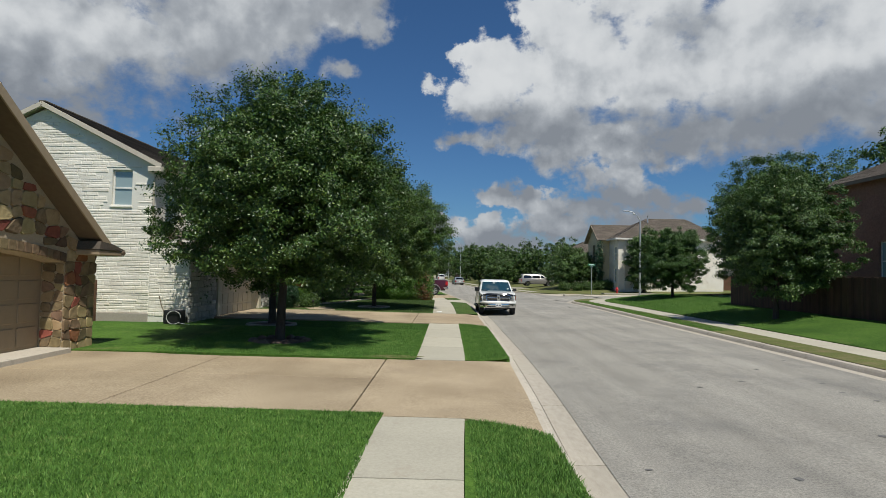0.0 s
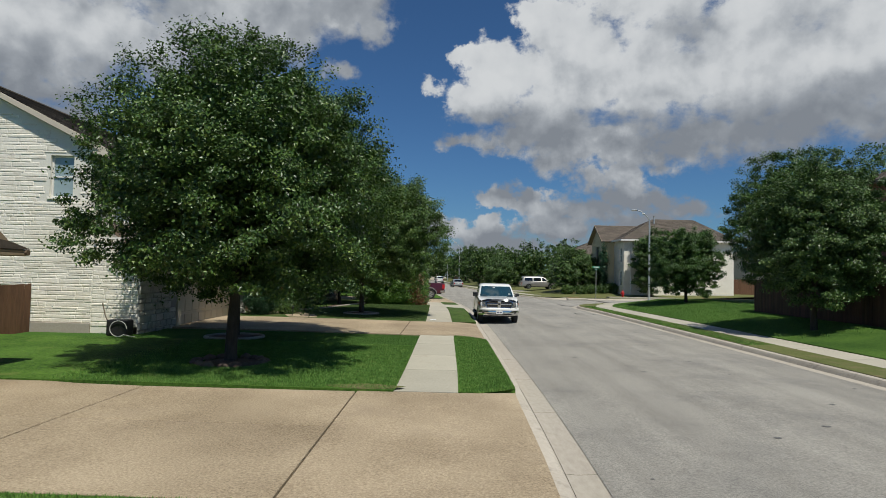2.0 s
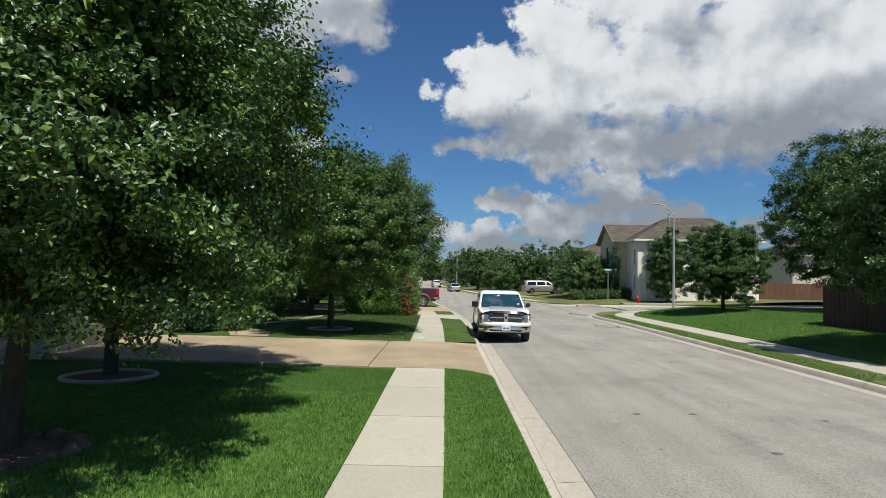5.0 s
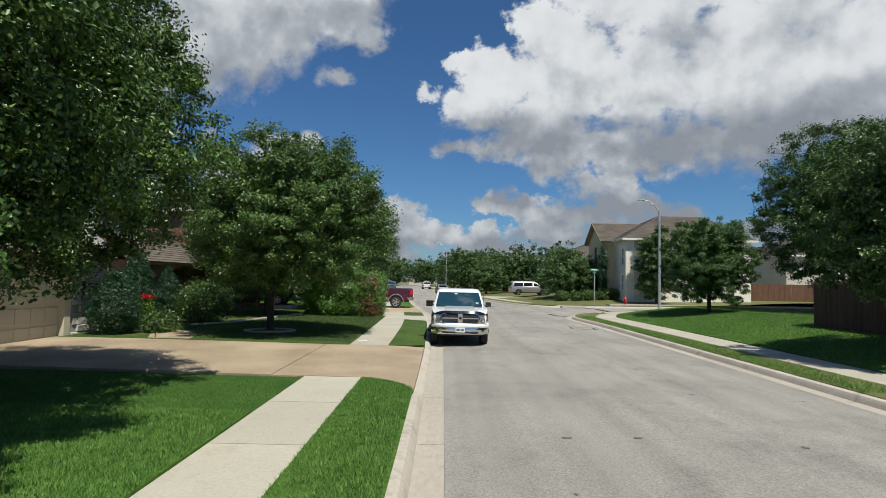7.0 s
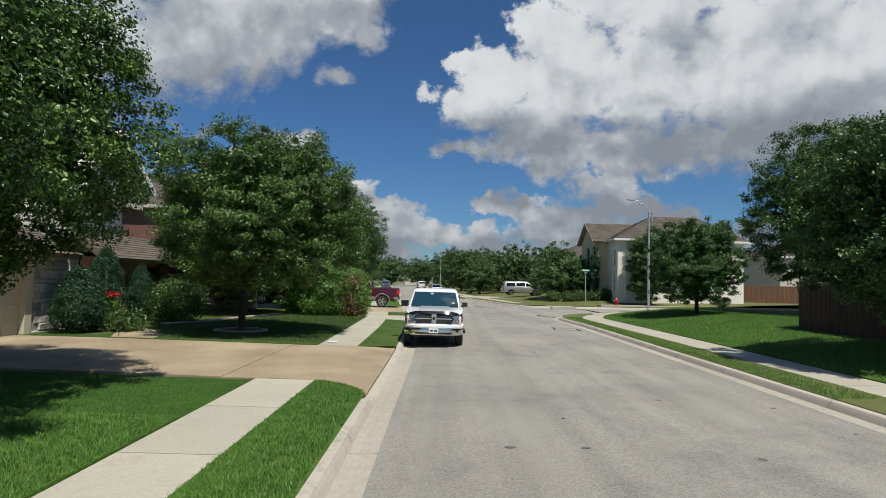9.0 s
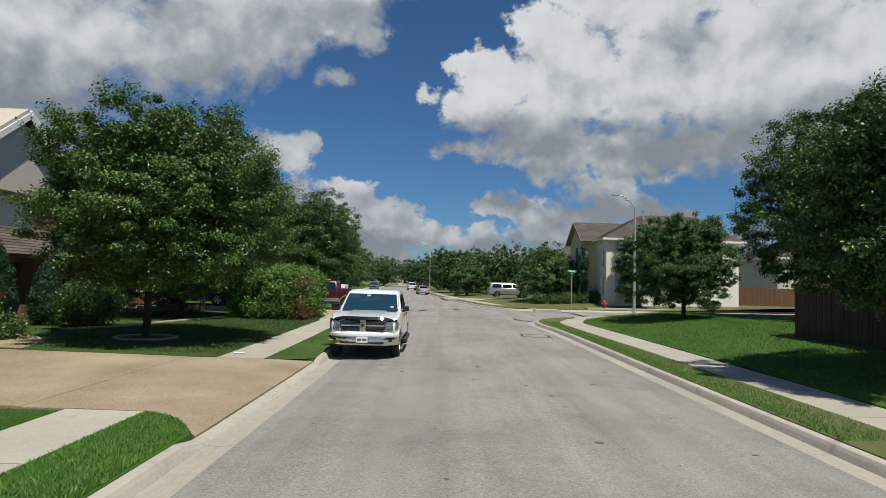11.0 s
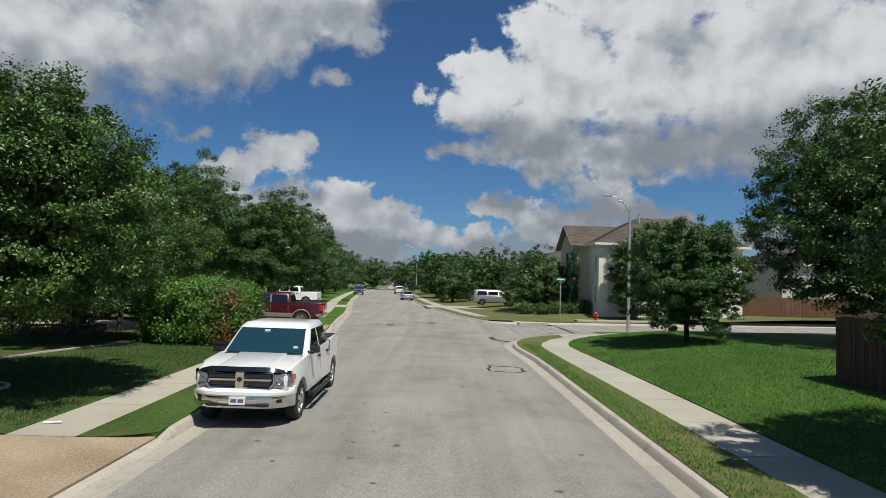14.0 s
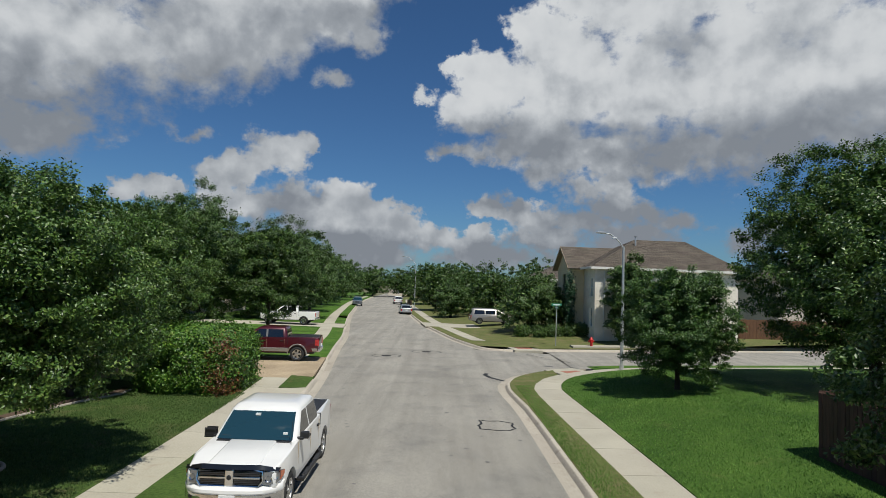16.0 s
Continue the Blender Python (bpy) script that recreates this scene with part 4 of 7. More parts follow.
driveway("driveway_5", [inset(p) for p in [[(5.4, 80.5), (10.0, 79.5), (10.0, 84.5), (4.7, 86.0)], [(10.0, 79.5), (23.0, 80.5), (23.0, 85.5), (10.0, 84.5)]]],
    "pale concrete driveway with a minivan on it", lambda x, y: z_far(x, y) + 0.03, "concrete")
path = thing("garden_path", "tan aggregate path curving from driveway to front door", "path", kind="structure",
             data=plate("garden_path", [(-7.2, 28.4), (-5.9, 28.4), (-6.2, 29.7), (-7.3, 31.0), (-9.2, 32.0), (-12.4, 32.6), (-12.4, 31.4), (-9.6, 30.9), (-8.0, 30.2)], lambda x, y: zd(x, y) + 0.012, M["aggregate"], 0.1))

# ---- trees and shrubs ----
def crown_points(radii, clumps, leaves, spread, seed, droop=0.0, boxy=2.5):
    """Leaf places and directions of a crown: dense ragged sprays on an uneven shell, flat beneath, with a darker loose inside."""
    r = np.random.default_rng(seed)
    d = r.normal(size=(clumps, 3))
    d /= np.linalg.norm(d, axis=1, keepdims=True)
    lob = np.array([noise.noise(Vector(v) * 1.9 + Vector((seed, 0, 0))) + 0.7 * noise.noise(Vector(v) * 4.6 + Vector((0, seed, 0))) for v in d])
    rad = (0.95 - 0.42 * r.random(clumps) ** 2.0) * (1 + 0.24 * lob)
    square = (np.abs(d) ** boxy).sum(axis=1) ** (-1 / boxy)
    c = d * (rad * square)[:, None] * np.asarray(radii)
    c[:, 2] -= droop * (np.hypot(c[:, 0], c[:, 1]) / max(radii[:2])) ** 2
    wt = rng.random(clumps) * 0.8 + 0.6
    per = np.maximum(4, (leaves * wt / wt.sum()).astype(int))
    idx = np.repeat(np.arange(clumps), per)
    w = spread * (0.55 + 0.9 * r.random(clumps))
    # each clump a few sprays pointing outwards and up
    off = r.normal(size=(len(idx), 3))
    off /= np.maximum(np.linalg.norm(off, axis=1, keepdims=True), 1e-6)
    off *= (r.random(len(idx)) ** 0.5)[:, None] * w[idx, None] * 1.45 * np.array([1, 1, 0.6])
    along = (r.random(len(idx)) ** 2)[:, None] * (d[idx] + np.array([0, 0, 0.25])) * w[idx, None] * 0.9
    p = c[idx] + off + along
    nd = d[idx] * 0.55 + r.normal(size=(len(idx), 3)) * 0.55 + np.array([0, 0, 0.5])
    return p, nd, c


def tree(name, label, x, y, z, crown_z, radii, trunk_r, leaves, size, mat, seed, clumps=260, spread=0.34, shift=(0, 0), droop=0.5, lean=(0, 0), group="street trees", forks=7, boxy=2.5):
    """A trunk that forks into limbs, and a ragged crown of leaf clumps."""
    t = thing(name, label, "tree", pose(x, y, z), group)
    p, nd, c = crown_points(radii, clumps, leaves, spread, seed, droop, boxy)
    mid = np.array([shift[0], shift[1], crown_z - z])
    r = random.Random(seed)
    bm = bmesh.new()
    fork = max(0.9, mid[2] - radii[2] * 0.8)
    tube(bm, [(0, 0, -0.25), (0.01, 0.0, 0.05), (lean[0] * 0.3, lean[1] * 0.3, fork * 0.5), (lean[0], lean[1], fork)], [trunk_r * 1.7, trunk_r * 1.2, trunk_r, trunk_r * 0.85], 10)
    for k in range(forks):
        i = r.randrange(len(c))
        tgt = mid + c[i] * 0.8
        a = Vector((lean[0], lean[1], fork - 0.1 * r.random()))
        e = Vector(tgt)
        m1 = a.lerp(e, 0.4) + Vector((r.uniform(-.3, .3), r.uniform(-.3, .3), 0.35))
        tube(bm, [a, m1, e], [trunk_r * 0.6, trunk_r * 0.36, trunk_r * 0.1], 6)
        for q in range(4):
            j = r.randrange(len(c))
            e2 = Vector(mid + c[j] * 0.9)
            if (e2 - m1).length < max(radii) * 1.3:
                tube(bm, [m1, m1.lerp(e2, 0.5) + Vector((0, 0, 0.15)), e2], [trunk_r * 0.22, trunk_r * 0.13, 0.01], 4)
    part("trunk", bm, M["bark"], t, smooth=True)
    rr = np.random.default_rng(seed + 1)
    s = size * (0.65 + 0.7 * rr.random(len(p)))
    # a loose fill of larger leaves inside closes the crown
    k = len(p) // 4
    fill = rr.normal(size=(k, 3))
    fill *= (rr.uniform(0.15, 0.80, k) / np.linalg.norm(fill, axis=1))[:, None] * np.asarray(radii)
    p, nd, s = np.vstack([p, fill]), np.vstack([nd, rr.normal(size=(k, 3)) + np.array([0, 0, 0.4])]), np.concatenate([s, size * rr.uniform(1.5, 2.5, k)])
    part("crown", leaf_mesh("crown", p + mid, nd, s, mat), None, t)
    return t


def shrub(name, label, x, y, z, radii, leaves, size, mat, seed, category="shrub", clumps=60, spread=0.16, boxy=False, group="", slim=0.55, cone=0.0):
    r = np.random.default_rng(seed)
    if boxy:
        u = r.uniform(-1, 1, size=(clumps, 3))
        ax = r.integers(0, 3, clumps)
        u[np.arange(clumps), ax] = np.sign(u[np.arange(clumps), ax])
        c = u * (np.abs(u) ** 4).sum(axis=1, keepdims=True) ** -0.25 * np.asarray(radii) * (0.95 + 0.16 * r.random((clumps, 1)))
        d = u
    else:
        d = r.normal(size=(clumps, 3))
        d /= np.linalg.norm(d, axis=1, keepdims=True)
        c = d * np.asarray(radii) * (0.7 + 0.35 * r.random((clumps, 1)))
    per = leaves // clumps
    p = (c[:, None, :] + r.normal(size=(clumps, per, 3)) * spread).reshape(-1, 3)
    p[:, 2] = np.maximum(p[:, 2], -radii[2] + 0.02)
    p[:, :2] *= 1.15 - cone * np.clip(p[:, 2:] / radii[2] * 0.5 + 0.5, 0, 1.1) if cone else 1.0
    nd = np.repeat(d, per, axis=0) * 0.6 + r.normal(size=(len(p), 3)) * 0.6 + np.array([0, 0, 0.3])
    t = thing(name, label, category, pose(x, y, z), group)
    q = random.Random(seed)
    for k in range(5):
        e = Vector(c[q.randrange(len(c))]) * 0.85 + Vector((0, 0, radii[2]))
        b = Vector((e.x * 0.35, e.y * 0.35, -0.05))
        part("stem", tube(bmesh.new(), [b, b.lerp(e, 0.5) + Vector((0, 0, 0.1)), e], [0.025, 0.018, 0.006], 5), M["bark"], t)
    part("foliage", leaf_mesh("foliage", p + np.array([0, 0, radii[2]]), nd, size * (0.6 + 0.8 * r.random(len(p))), mat, slim), None, t)
    return t


tree("oak_tree", "broad dark green live oak with rocks at its foot", -4.85, 15.2, 0.24, 4.65, (3.35, 3.4, 3.05), 0.12, 170000, 0.074, M["oak"], 11, 900, 0.22, (0.0, 0.2), 0.75, (0.05, 0.1), boxy=2.15)
tree("oak_tree", "broad dark green live oak inside a curved edging", -6.65, 20.3, 0.24, 5.2, (3.6, 3.4, 2.9), 0.12, 150000, 0.078, M["oak_sunlit"], 12, 800, 0.23, (0.8, -0.3), 0.35, boxy=2.3)
tree("oak_tree", "broad dark green live oak inside a ring of edging", -4.3, 31.4, 0.25, 4.55, (3.5, 3.5, 2.75), 0.11, 160000, 0.08, M["oak_sunlit"], 13, 800, 0.22, (0.7, -0.6), 0.4, boxy=2.3)
tree("pear_tree", "young rounded tree with a fresh green crown on the corner lawn", 16.95, 42.5, 0.72, 3.75, (2.25, 2.25, 2.3), 0.10, 85000, 0.085, M["pear"], 14, 560, 0.18, (-0.05, 0), 0.3, boxy=2.8)
tree("oak_tree", "dense dark tree beside the wooden fence", 14.75, 25.1, 0.5, 4.4, (2.75, 2.9, 2.8), 0.11, 110000, 0.09, M["oak2"], 15, 620, 0.2, (0.4, 0.35), 0.4)
tree("elm_tree", "tall dark tree rising behind the wooden fence", 25.6, 42.6, 0.85, 7.0, (4.9, 4.9, 5.0), 0.24, 120000, 0.125, M["oak_sunlit"], 16, 760, 0.32, (0, 0), 0.4, forks=10)
tree("elm_tree", "tall dark tree behind a brick house", 37.0, 42.0, 0.85, 10.0, (5.3, 5.3, 5.0), 0.26, 22000, 0.28, M["oak2"], 17, 260, 0.45, forks=10)
tree("cedar_tree", "dark narrow tree against a pale house wall", 23.0, 66.3, 0.6, 4.3, (1.9, 1.6, 3.6), 0.16, 22000, 0.17, M["oak2"], 18, 180, 0.28, droop=0.2)
tree("oak_tree", "low spreading oak shading a brick house front", -7.0, 39.6, 0.25, 3.75, (3.5, 3.3, 2.35), 0.11, 90000, 0.085, M["oak2"], 19, 480, 0.24, (-0.7, 0.3), droop=0.75)
tree("oak_tree", "full oak between a hedge and a driveway", -8.3, 45.0, 0.25, 5.0, (3.2, 3.2, 3.3), 0.12, 70000, 0.10, M["oak_sunlit"], 20, 420, 0.25, (0.2, 1.3), droop=0.6)
for k, (x, y, h, rx, rz, big) in enumerate((
        (15.6, 73.5, 3.4, 3.1, 2.5, 0.17), (17.6, 75.5, 3.1, 2.6, 2.0, 0.17), (8.6, 97.0, 2.9, 2.3, 2.2, 0.22), (14.5, 99, 4.4, 3.9, 3.7, 0.26), (19.5, 92, 4.0, 3.6, 3.2, 0.26),
        (6.6, 115, 4.3, 4.4, 3.6, 0.28), (12, 126, 4.8, 5.2, 4.2, 0.32), (4.6, 140, 4.8, 5, 4.2, 0.34), (9, 160, 5.2, 6, 4.8, 0.4), (24, 114, 5.2, 5, 4.4, 0.32), (30, 95, 4.4, 4.4, 3.8, 0.32), (12.5, 108, 3.6, 3.4, 3.0, 0.28))):
    tree("street_tree", "leafy green street tree in a front yard across the street", x, y, 0.45 if y < 90 else 0.2, h, (rx, rx, rz), 0.10 if y < 80 else 0.18, 14000 if y < 90 else 8000, big, M["oak" if k % 2 else "oak2"], 30 + k, 200, 0.20 + big * 0.4, droop=0.4)
LEFT_NEAR = ((-14.2, 63.5, 6.2, 5.0, 4.8, 0.22), (-11.0, 57.5, 6.3, 4.2, 4.6, 0.2), (-5.6, 59.5, 5.7, 3.5, 3.5, 0.18), (-30, 50, 5.6, 4.6, 4.2, 0.26), (-12.5, 82.5, 5.6, 4.6, 4.6, 0.26), (-9.6, 86, 5.7, 3.9, 4.9, 0.26),
             (-14.5, 92, 6.2, 5.0, 5.0, 0.3), (-11.6, 100, 6.0, 4.0, 5.0, 0.3), (-15.5, 110, 6.0, 5.0, 5.0, 0.34), (-14.2, 121, 5.6, 4.4, 4.6, 0.34), (-17.2, 133, 5.6, 5.2, 4.8, 0.38))
LEFT_FAR = ((-17.0, 150, 5.6, 5.4, 4.8, 0.4), (-18.5, 170, 5.4, 6.0, 4.8, 0.42), (-13, 192, 5.0, 6.0, 4.4, 0.46), (-4, 198, 4.8, 6.0, 4.2, 0.46), (6, 194, 5.0, 6.4, 4.4, 0.46), (-24, 188, 5.4, 7, 4.8, 0.46),
            (-24, 72, 6.4, 5.2, 5.2, 0.3), (-20, 82, 6, 5, 5, 0.3), (-30.5, 58.5, 5.6, 4.5, 4.4, 0.26))
for k, (x, y, h, rx, rz, big) in enumerate(LEFT_NEAR + LEFT_FAR):
    tree("street_tree", "tall full oak shading the footway and yards", x, y, 0.25, h, (rx, rx, rz), 0.12 if y < 61 else 0.2, 64000 if y < 66 else 26000 if y < 100 else 10000, big * (0.62 if y < 66 else 0.78), M["oak2" if k % 2 else "oak"], 60 + k, 300, 0.22 + big * 0.4, droop=0.4)

shrub("hedge", "clipped bright green hedge with a few bronze leaves", -3.45, 42.6, 0.2, (1.80, 2.05, 1.16), 66000, 0.105, M["shrub"], 80, "hedge", 900, 0.15, True)
shrub("hedge", "yellow-green young shoots on the hedge end", -1.62, 42.4, 0.2, (0.22, 0.5, 0.62), 2200, 0.09, M["pear"], 82, "hedge", 50, 0.13, True)
shrub("hedge", "bronze-leaved hedge end beside the footway", -1.95, 41.2, 0.2, (0.36, 0.55, 1.0), 3400, 0.10, M["shrub_red"], 81, "hedge", 60, 0.16, True)
for k, (x, y, rx, rz) in enumerate(((-8.85, 29.35, 0.80, 1.02), (-9.5, 31.9, 0.66, 1.42), (-9.05, 30.7, 0.58, 1.18), (-9.6, 34.5, 0.50, 1.12))):
    shrub("juniper", "blue-green upright juniper beside the garden path", x, y, 0.22, (rx, rx, rz), 24000, 0.075, M["juniper"], 90 + k, "shrub", 420, 0.085, group="junipers", slim=0.3, cone=0.62)
shrub("rose_bush", "dense dark green bush with small leaves by the path", -8.0, 34.5, 0.22, (1.05, 0.9, 0.82), 9000, 0.085, M["oak"], 95, clumps=150)
shrub("rose_bush", "low green bush beside red flowers", -7.75, 30.2, 0.22, (0.55, 0.5, 0.28), 2600, 0.08, M["oak"], 96)
fl = thing("flower", "bright red flower heads above pale green leaves", "flowers", pose(-8.45, 30.55, 0.2))
part("stem", tube(bmesh.new(), [(0, 0, -0.05), (0.02, 0, 0.6), (0, 0.02, 1.16)], 0.015, 6), M["juniper"], fl)
fr = np.random.default_rng(97)
part("petals", leaf_mesh("petals", fr.normal(size=(260, 3)) * np.array([0.13, 0.10, 0.035]) + np.array([0, 0, 1.2]), fr.normal(size=(260, 3)) + np.array([0, 0, 1.0]), np.full(260, 0.07), M["rose"]), None, fl, "red petals")["kind"] = "stuff"
part("leaves", leaf_mesh("leaves", fr.normal(size=(420, 3)) * np.array([0.10, 0.10, 0.13]) + np.array([0.05, 0, 0.86]), fr.normal(size=(420, 3)), np.full(420, 0.09), M["shrub"]), None, fl, "pale green leaves")
for k, (x, y, rx, rz) in enumerate(((20.0, 70.6, 0.8, 0.55), (18.9, 70.4, 0.7, 0.5), (17.4, 70.2, 0.7, 0.5), (16.0, 70.0, 0.65, 0.45), (21.9, 69.0, 1.0, 1.0), (14.6, 70.6, 0.7, 0.45))):
    shrub("bush", "clipped dark green bush in front of the corner house", x, y, z_far(x, y), (rx, rx, rz), 1600, 0.14, M["oak2"], 100 + k, "shrub", 50, 0.14, group="bushes at the corner house")
for k, (x, y, rx, rz) in enumerate(((-9.6, 36.6, 0.9, 0.7), (-10.6, 38.6, 0.9, 0.8), (-11.9, 43.0, 0.8, 0.7), (-6.3, 45.6, 0.9, 0.6))):
    shrub("bush", "dark green bush in the shade before a brick house", x, y, 0.22, (rx, rx, rz), 3200, 0.10, M["oak2"], 120 + k, "shrub", 80, 0.16, group="bushes at the brick house")
shrub("bush", "burgundy-leaved bush above a low garden wall", -9.5, 43.45, 0.45, (0.85, 0.5, 0.42), 3600, 0.08, M["burgundy"], 131, "shrub", 60, 0.14)
shrub("cypress", "slim dark cypress against a cream wall", 19.05, 71.2, 0.7, (0.42, 0.42, 2.9), 3200, 0.16, M["juniper"], 110, "shrub", 90, 0.14)
shrub("bush", "dark bush in shade by the white house", -10.6, 22.0, 0.2, (0.7, 0.8, 1.3), 3000, 0.1, M["oak2"], 111, clumps=80)

# ---- grass blades on the nearest lawns ----
def blades(name, n, x0, x1, y0, y1, height, tall=0.05, inside=None, wide=1.0, fade=0.0, mat="blade"):
    x, y = rng.uniform(x0, x1, n), rng.uniform(y0, y1, n)
    if inside is not None:
        keep = inside(x, y) & (rng.random(n) < np.clip(np.minimum.reduce([x1 - x, y1 - y, y - y0 + 0.6 * (y0 < 14)]) / fade, 0, 1) if fade else True)
        x, y = x[keep], y[keep]
    # thins out towards the far side of the yard
    keep = rng.random(len(x)) < np.clip((x - x0 + (2.0 if x0 > 0 else 0.0)) / 2.0, 0, 1) * np.clip((y - y0 + (2.0 if y0 > 2 else 0.0)) / 2.0, 0, 1)
    x, y = x[keep], y[keep]
    n = len(x)
    z = np.array([height(a, b) for a, b in zip(x, y)])
    a = rng.uniform(0, 2 * math.pi, n)
    h = tall * (0.5 + 0.8 * rng.random(n))
    w = (0.0045 + 0.005 * rng.random(n)) * wide
    lean = rng.normal(size=(n, 2)) * 0.5 * h[:, None]
    v = np.empty((n, 3, 3))
    base = np.stack([x, y, z - 0.01], 1)
    side = np.stack([np.cos(a), np.sin(a), np.zeros(n)], 1) * w[:, None]
    v[:, 0], v[:, 1] = base - side, base + side
    v[:, 2] = base + np.stack([lean[:, 0], lean[:, 1], h + 0.01], 1)
    me = bpy.data.meshes.new(name)
    me.vertices.add(3 * n)
    me.vertices.foreach_set("co", v.reshape(-1).astype(np.float32))
    me.loops.add(3 * n)
    me.loops.foreach_set("vertex_index", np.arange(3 * n, dtype=np.int32))
    me.polygons.add(n)
    me.polygons.foreach_set("loop_start", np.arange(0, 3 * n, 3, dtype=np.int32))
    me.materials.append(M[mat])
    me.update(calc_edges=True)
    return thing("grass", "short green grass blades of a mown lawn", "grass", kind="stuff", data=me)


blades("grass", 190000, -9.0, -1.08, 1.5, 7.6, lambda x, y: z_left(x, y) + 0.015, 0.036)
blades("grass", 190000, -7.5, -0.87, 12.74, 19.12, lambda x, y: z_left(x, y) + 0.035, 0.042, lambda x, y: (np.hypot(x + 4.85, y - 15.2) > 0.8) & ((np.hypot((x + 1.45) / 0.75, (y - 12.9) / 0.32) > 1) | (rng.random(len(x)) < 0.25)))
blades("grass", 60000, -7.0, -0.87, 19.29, 22.45, lambda x, y: z_left(x, y) - 0.03, 0.022, lambda x, y: np.hypot(x + 6.65, y - 20.3) > 0.85, mat="blade_short")
blades("grass", 40000, 0.16, 1.24, 1.5, 7.3, lambda x, y: 0.175, 0.045, lambda x, y: y < 7.3 - 0.7 * ((x - 0.17) / 1.1) ** 2)
blades("grass", 50000, 0.34, 1.42, 12.8, 22.4, lambda x, y: 0.172, 0.04, lambda x, y: (y > 12.8 + 0.62 * ((x - 0.33) / 1.1) ** 2) & (y < 22.4 - 0.95 * ((x - 0.33) / 1.1) ** 2))
blades("grass", 60000, -6.5, -0.95, 28.7, 41.5, lambda x, y: z_left(x, y) + 0.01, 0.05, lambda x, y: x < -0.90 - 0.02 * np.maximum(0, y - 32), 1.6, 0.0, "blade_shade")
blades("grass", 100000, 12.5, 22.0, 23.0, 50.0, z_right, 0.05, lambda x, y: (x > np.interp(y, [p[1] for p in INNER], [p[0] for p in INNER]) + 0.03) & ((x < 16.65) | (y > 33.4)), 1.8, 4.0)
blades("grass", 26000, 10.42, 11.48, 22.0, 45.5, lambda x, y: 0.165, 0.05, lambda x, y: x < np.interp(y, [p[1] for p in OUTER], [p[0] for p in OUTER]) - 0.02, 1.4)

# ---- vehicles ----
def rounded_rect(xf, xr, hw, r=0.16, n=3):
    """Corner points of a rectangle with rounded corners, front left first, going round."""
    pts = []
    for cx, cy, a0 in ((xf - r, hw - r, 0), (xr + r, hw - r, 90), (xr + r, -hw + r, 180), (xf - r, -hw + r, 270)):
        for k in range(n + 1):
            a = radians(a0 + 90 * k / n)
            pts.append((cx + r * math.cos(a), cy + r * math.sin(a)))
    return pts


def loft(bm, levels, r=0.16):
    rings = [[bm.verts.new((x, y, z)) for x, y in rounded_rect(xf, xr, hw, min(r, hw * 0.4))] for z, xf, xr, hw in levels]
    n = len(rings[0])
    for a, b in zip(rings, rings[1:]):
        for k in range(n):
            bm.faces.new((a[k], a[(k + 1) % n], b[(k + 1) % n], b[k]))
    bm.faces.new(rings[0][::-1])
    bm.faces.new(rings[-1])
    return bm


def pane(corners, thick=0.012, lift=0.004):
    """A thin plate through corner points, lifted along its normal."""
    c = [Vector(p) for p in corners]
    n = (c[1] - c[0]).cross(c[2] - c[0]).normalized()
    bm = bmesh.new()
    a, b = [bm.verts.new(p + n * (lift - thick)) for p in c], [bm.verts.new(p + n * lift) for p in c]
    k = len(c)
    bm.faces.new(a[::-1])
    bm.faces.new(b)
    for i in range(k):
        bm.faces.new((a[i], a[(i + 1) % k], b[(i + 1) % k], b[i]))
    return bm


def arch(cx, r, zc, z_bottom, n=9):
    """Points of a wheel arch from its rear foot over the top to its front foot."""
    a0 = math.asin((z_bottom - zc) / r)
    return [(cx - r * math.cos(a0 + (math.pi - 2 * a0) * k / n), zc + r * math.sin(a0 + (math.pi - 2 * a0) * k / n)) for k in range(n + 1)]


WHEELS = {}


def wheel_meshes(r, w, style):
    key = (r, w, style)
    if key in WHEELS:
        return WHEELS[key]
    turn = pose(0, 0, 0, 90, 0, 0)
    h = w / 2
    rim_r = r * 0.66
    bm = lathe(bmesh.new(), [(rim_r, -h * 0.9), (r * 0.86, -h), (r * 0.97, -h * 0.8), (r, -h * 0.5), (r, h * 0.5), (r * 0.97, h * 0.8), (r * 0.86, h), (rim_r, h * 0.9), (rim_r * 0.97, h * 0.4), (rim_r * 0.97, -h * 0.4)], 28, turn)
    tyre = mesh_bm("tyre", bm, M["tyre"], True)
    bm = lathe(bmesh.new(), [(rim_r * 0.99, h * 0.92), (rim_r * 0.92, h * 0.86), (rim_r * 0.86, h * 0.3), (rim_r * 0.9, h * 0.1)], 24, turn, False)
    bm2 = bm
    for k in range(5):
        a = 2 * math.pi * k / 5
        m = pose(0, 0, 0, 90, 0, 0) @ Matrix.Rotation(a, 4, "Z")
        prism(bm2, [(0.04, -rim_r * 0.16), (rim_r * 0.93, -rim_r * 0.24), (rim_r * 0.93, rim_r * 0.24), (0.04, rim_r * 0.16)], 2, h * 0.45, h * 0.8, m)
    lathe(bm2, [(rim_r * 0.24, h * 0.4), (rim_r * 0.24, h * 0.88), (rim_r * 0.1, h * 0.93)], 14, turn)
    rim = mesh_bm("rim", bm2, M["alloy"], True)
    bm = lathe(bmesh.new(), [(rim_r * 0.9, 0.0), (rim_r * 0.9, h * 0.32), (0.02, h * 0.32)], 18, turn)
    disc = mesh_bm("brake", bm, M["black"])
    WHEELS[key] = (tyre, rim, disc)
    return WHEELS[key]


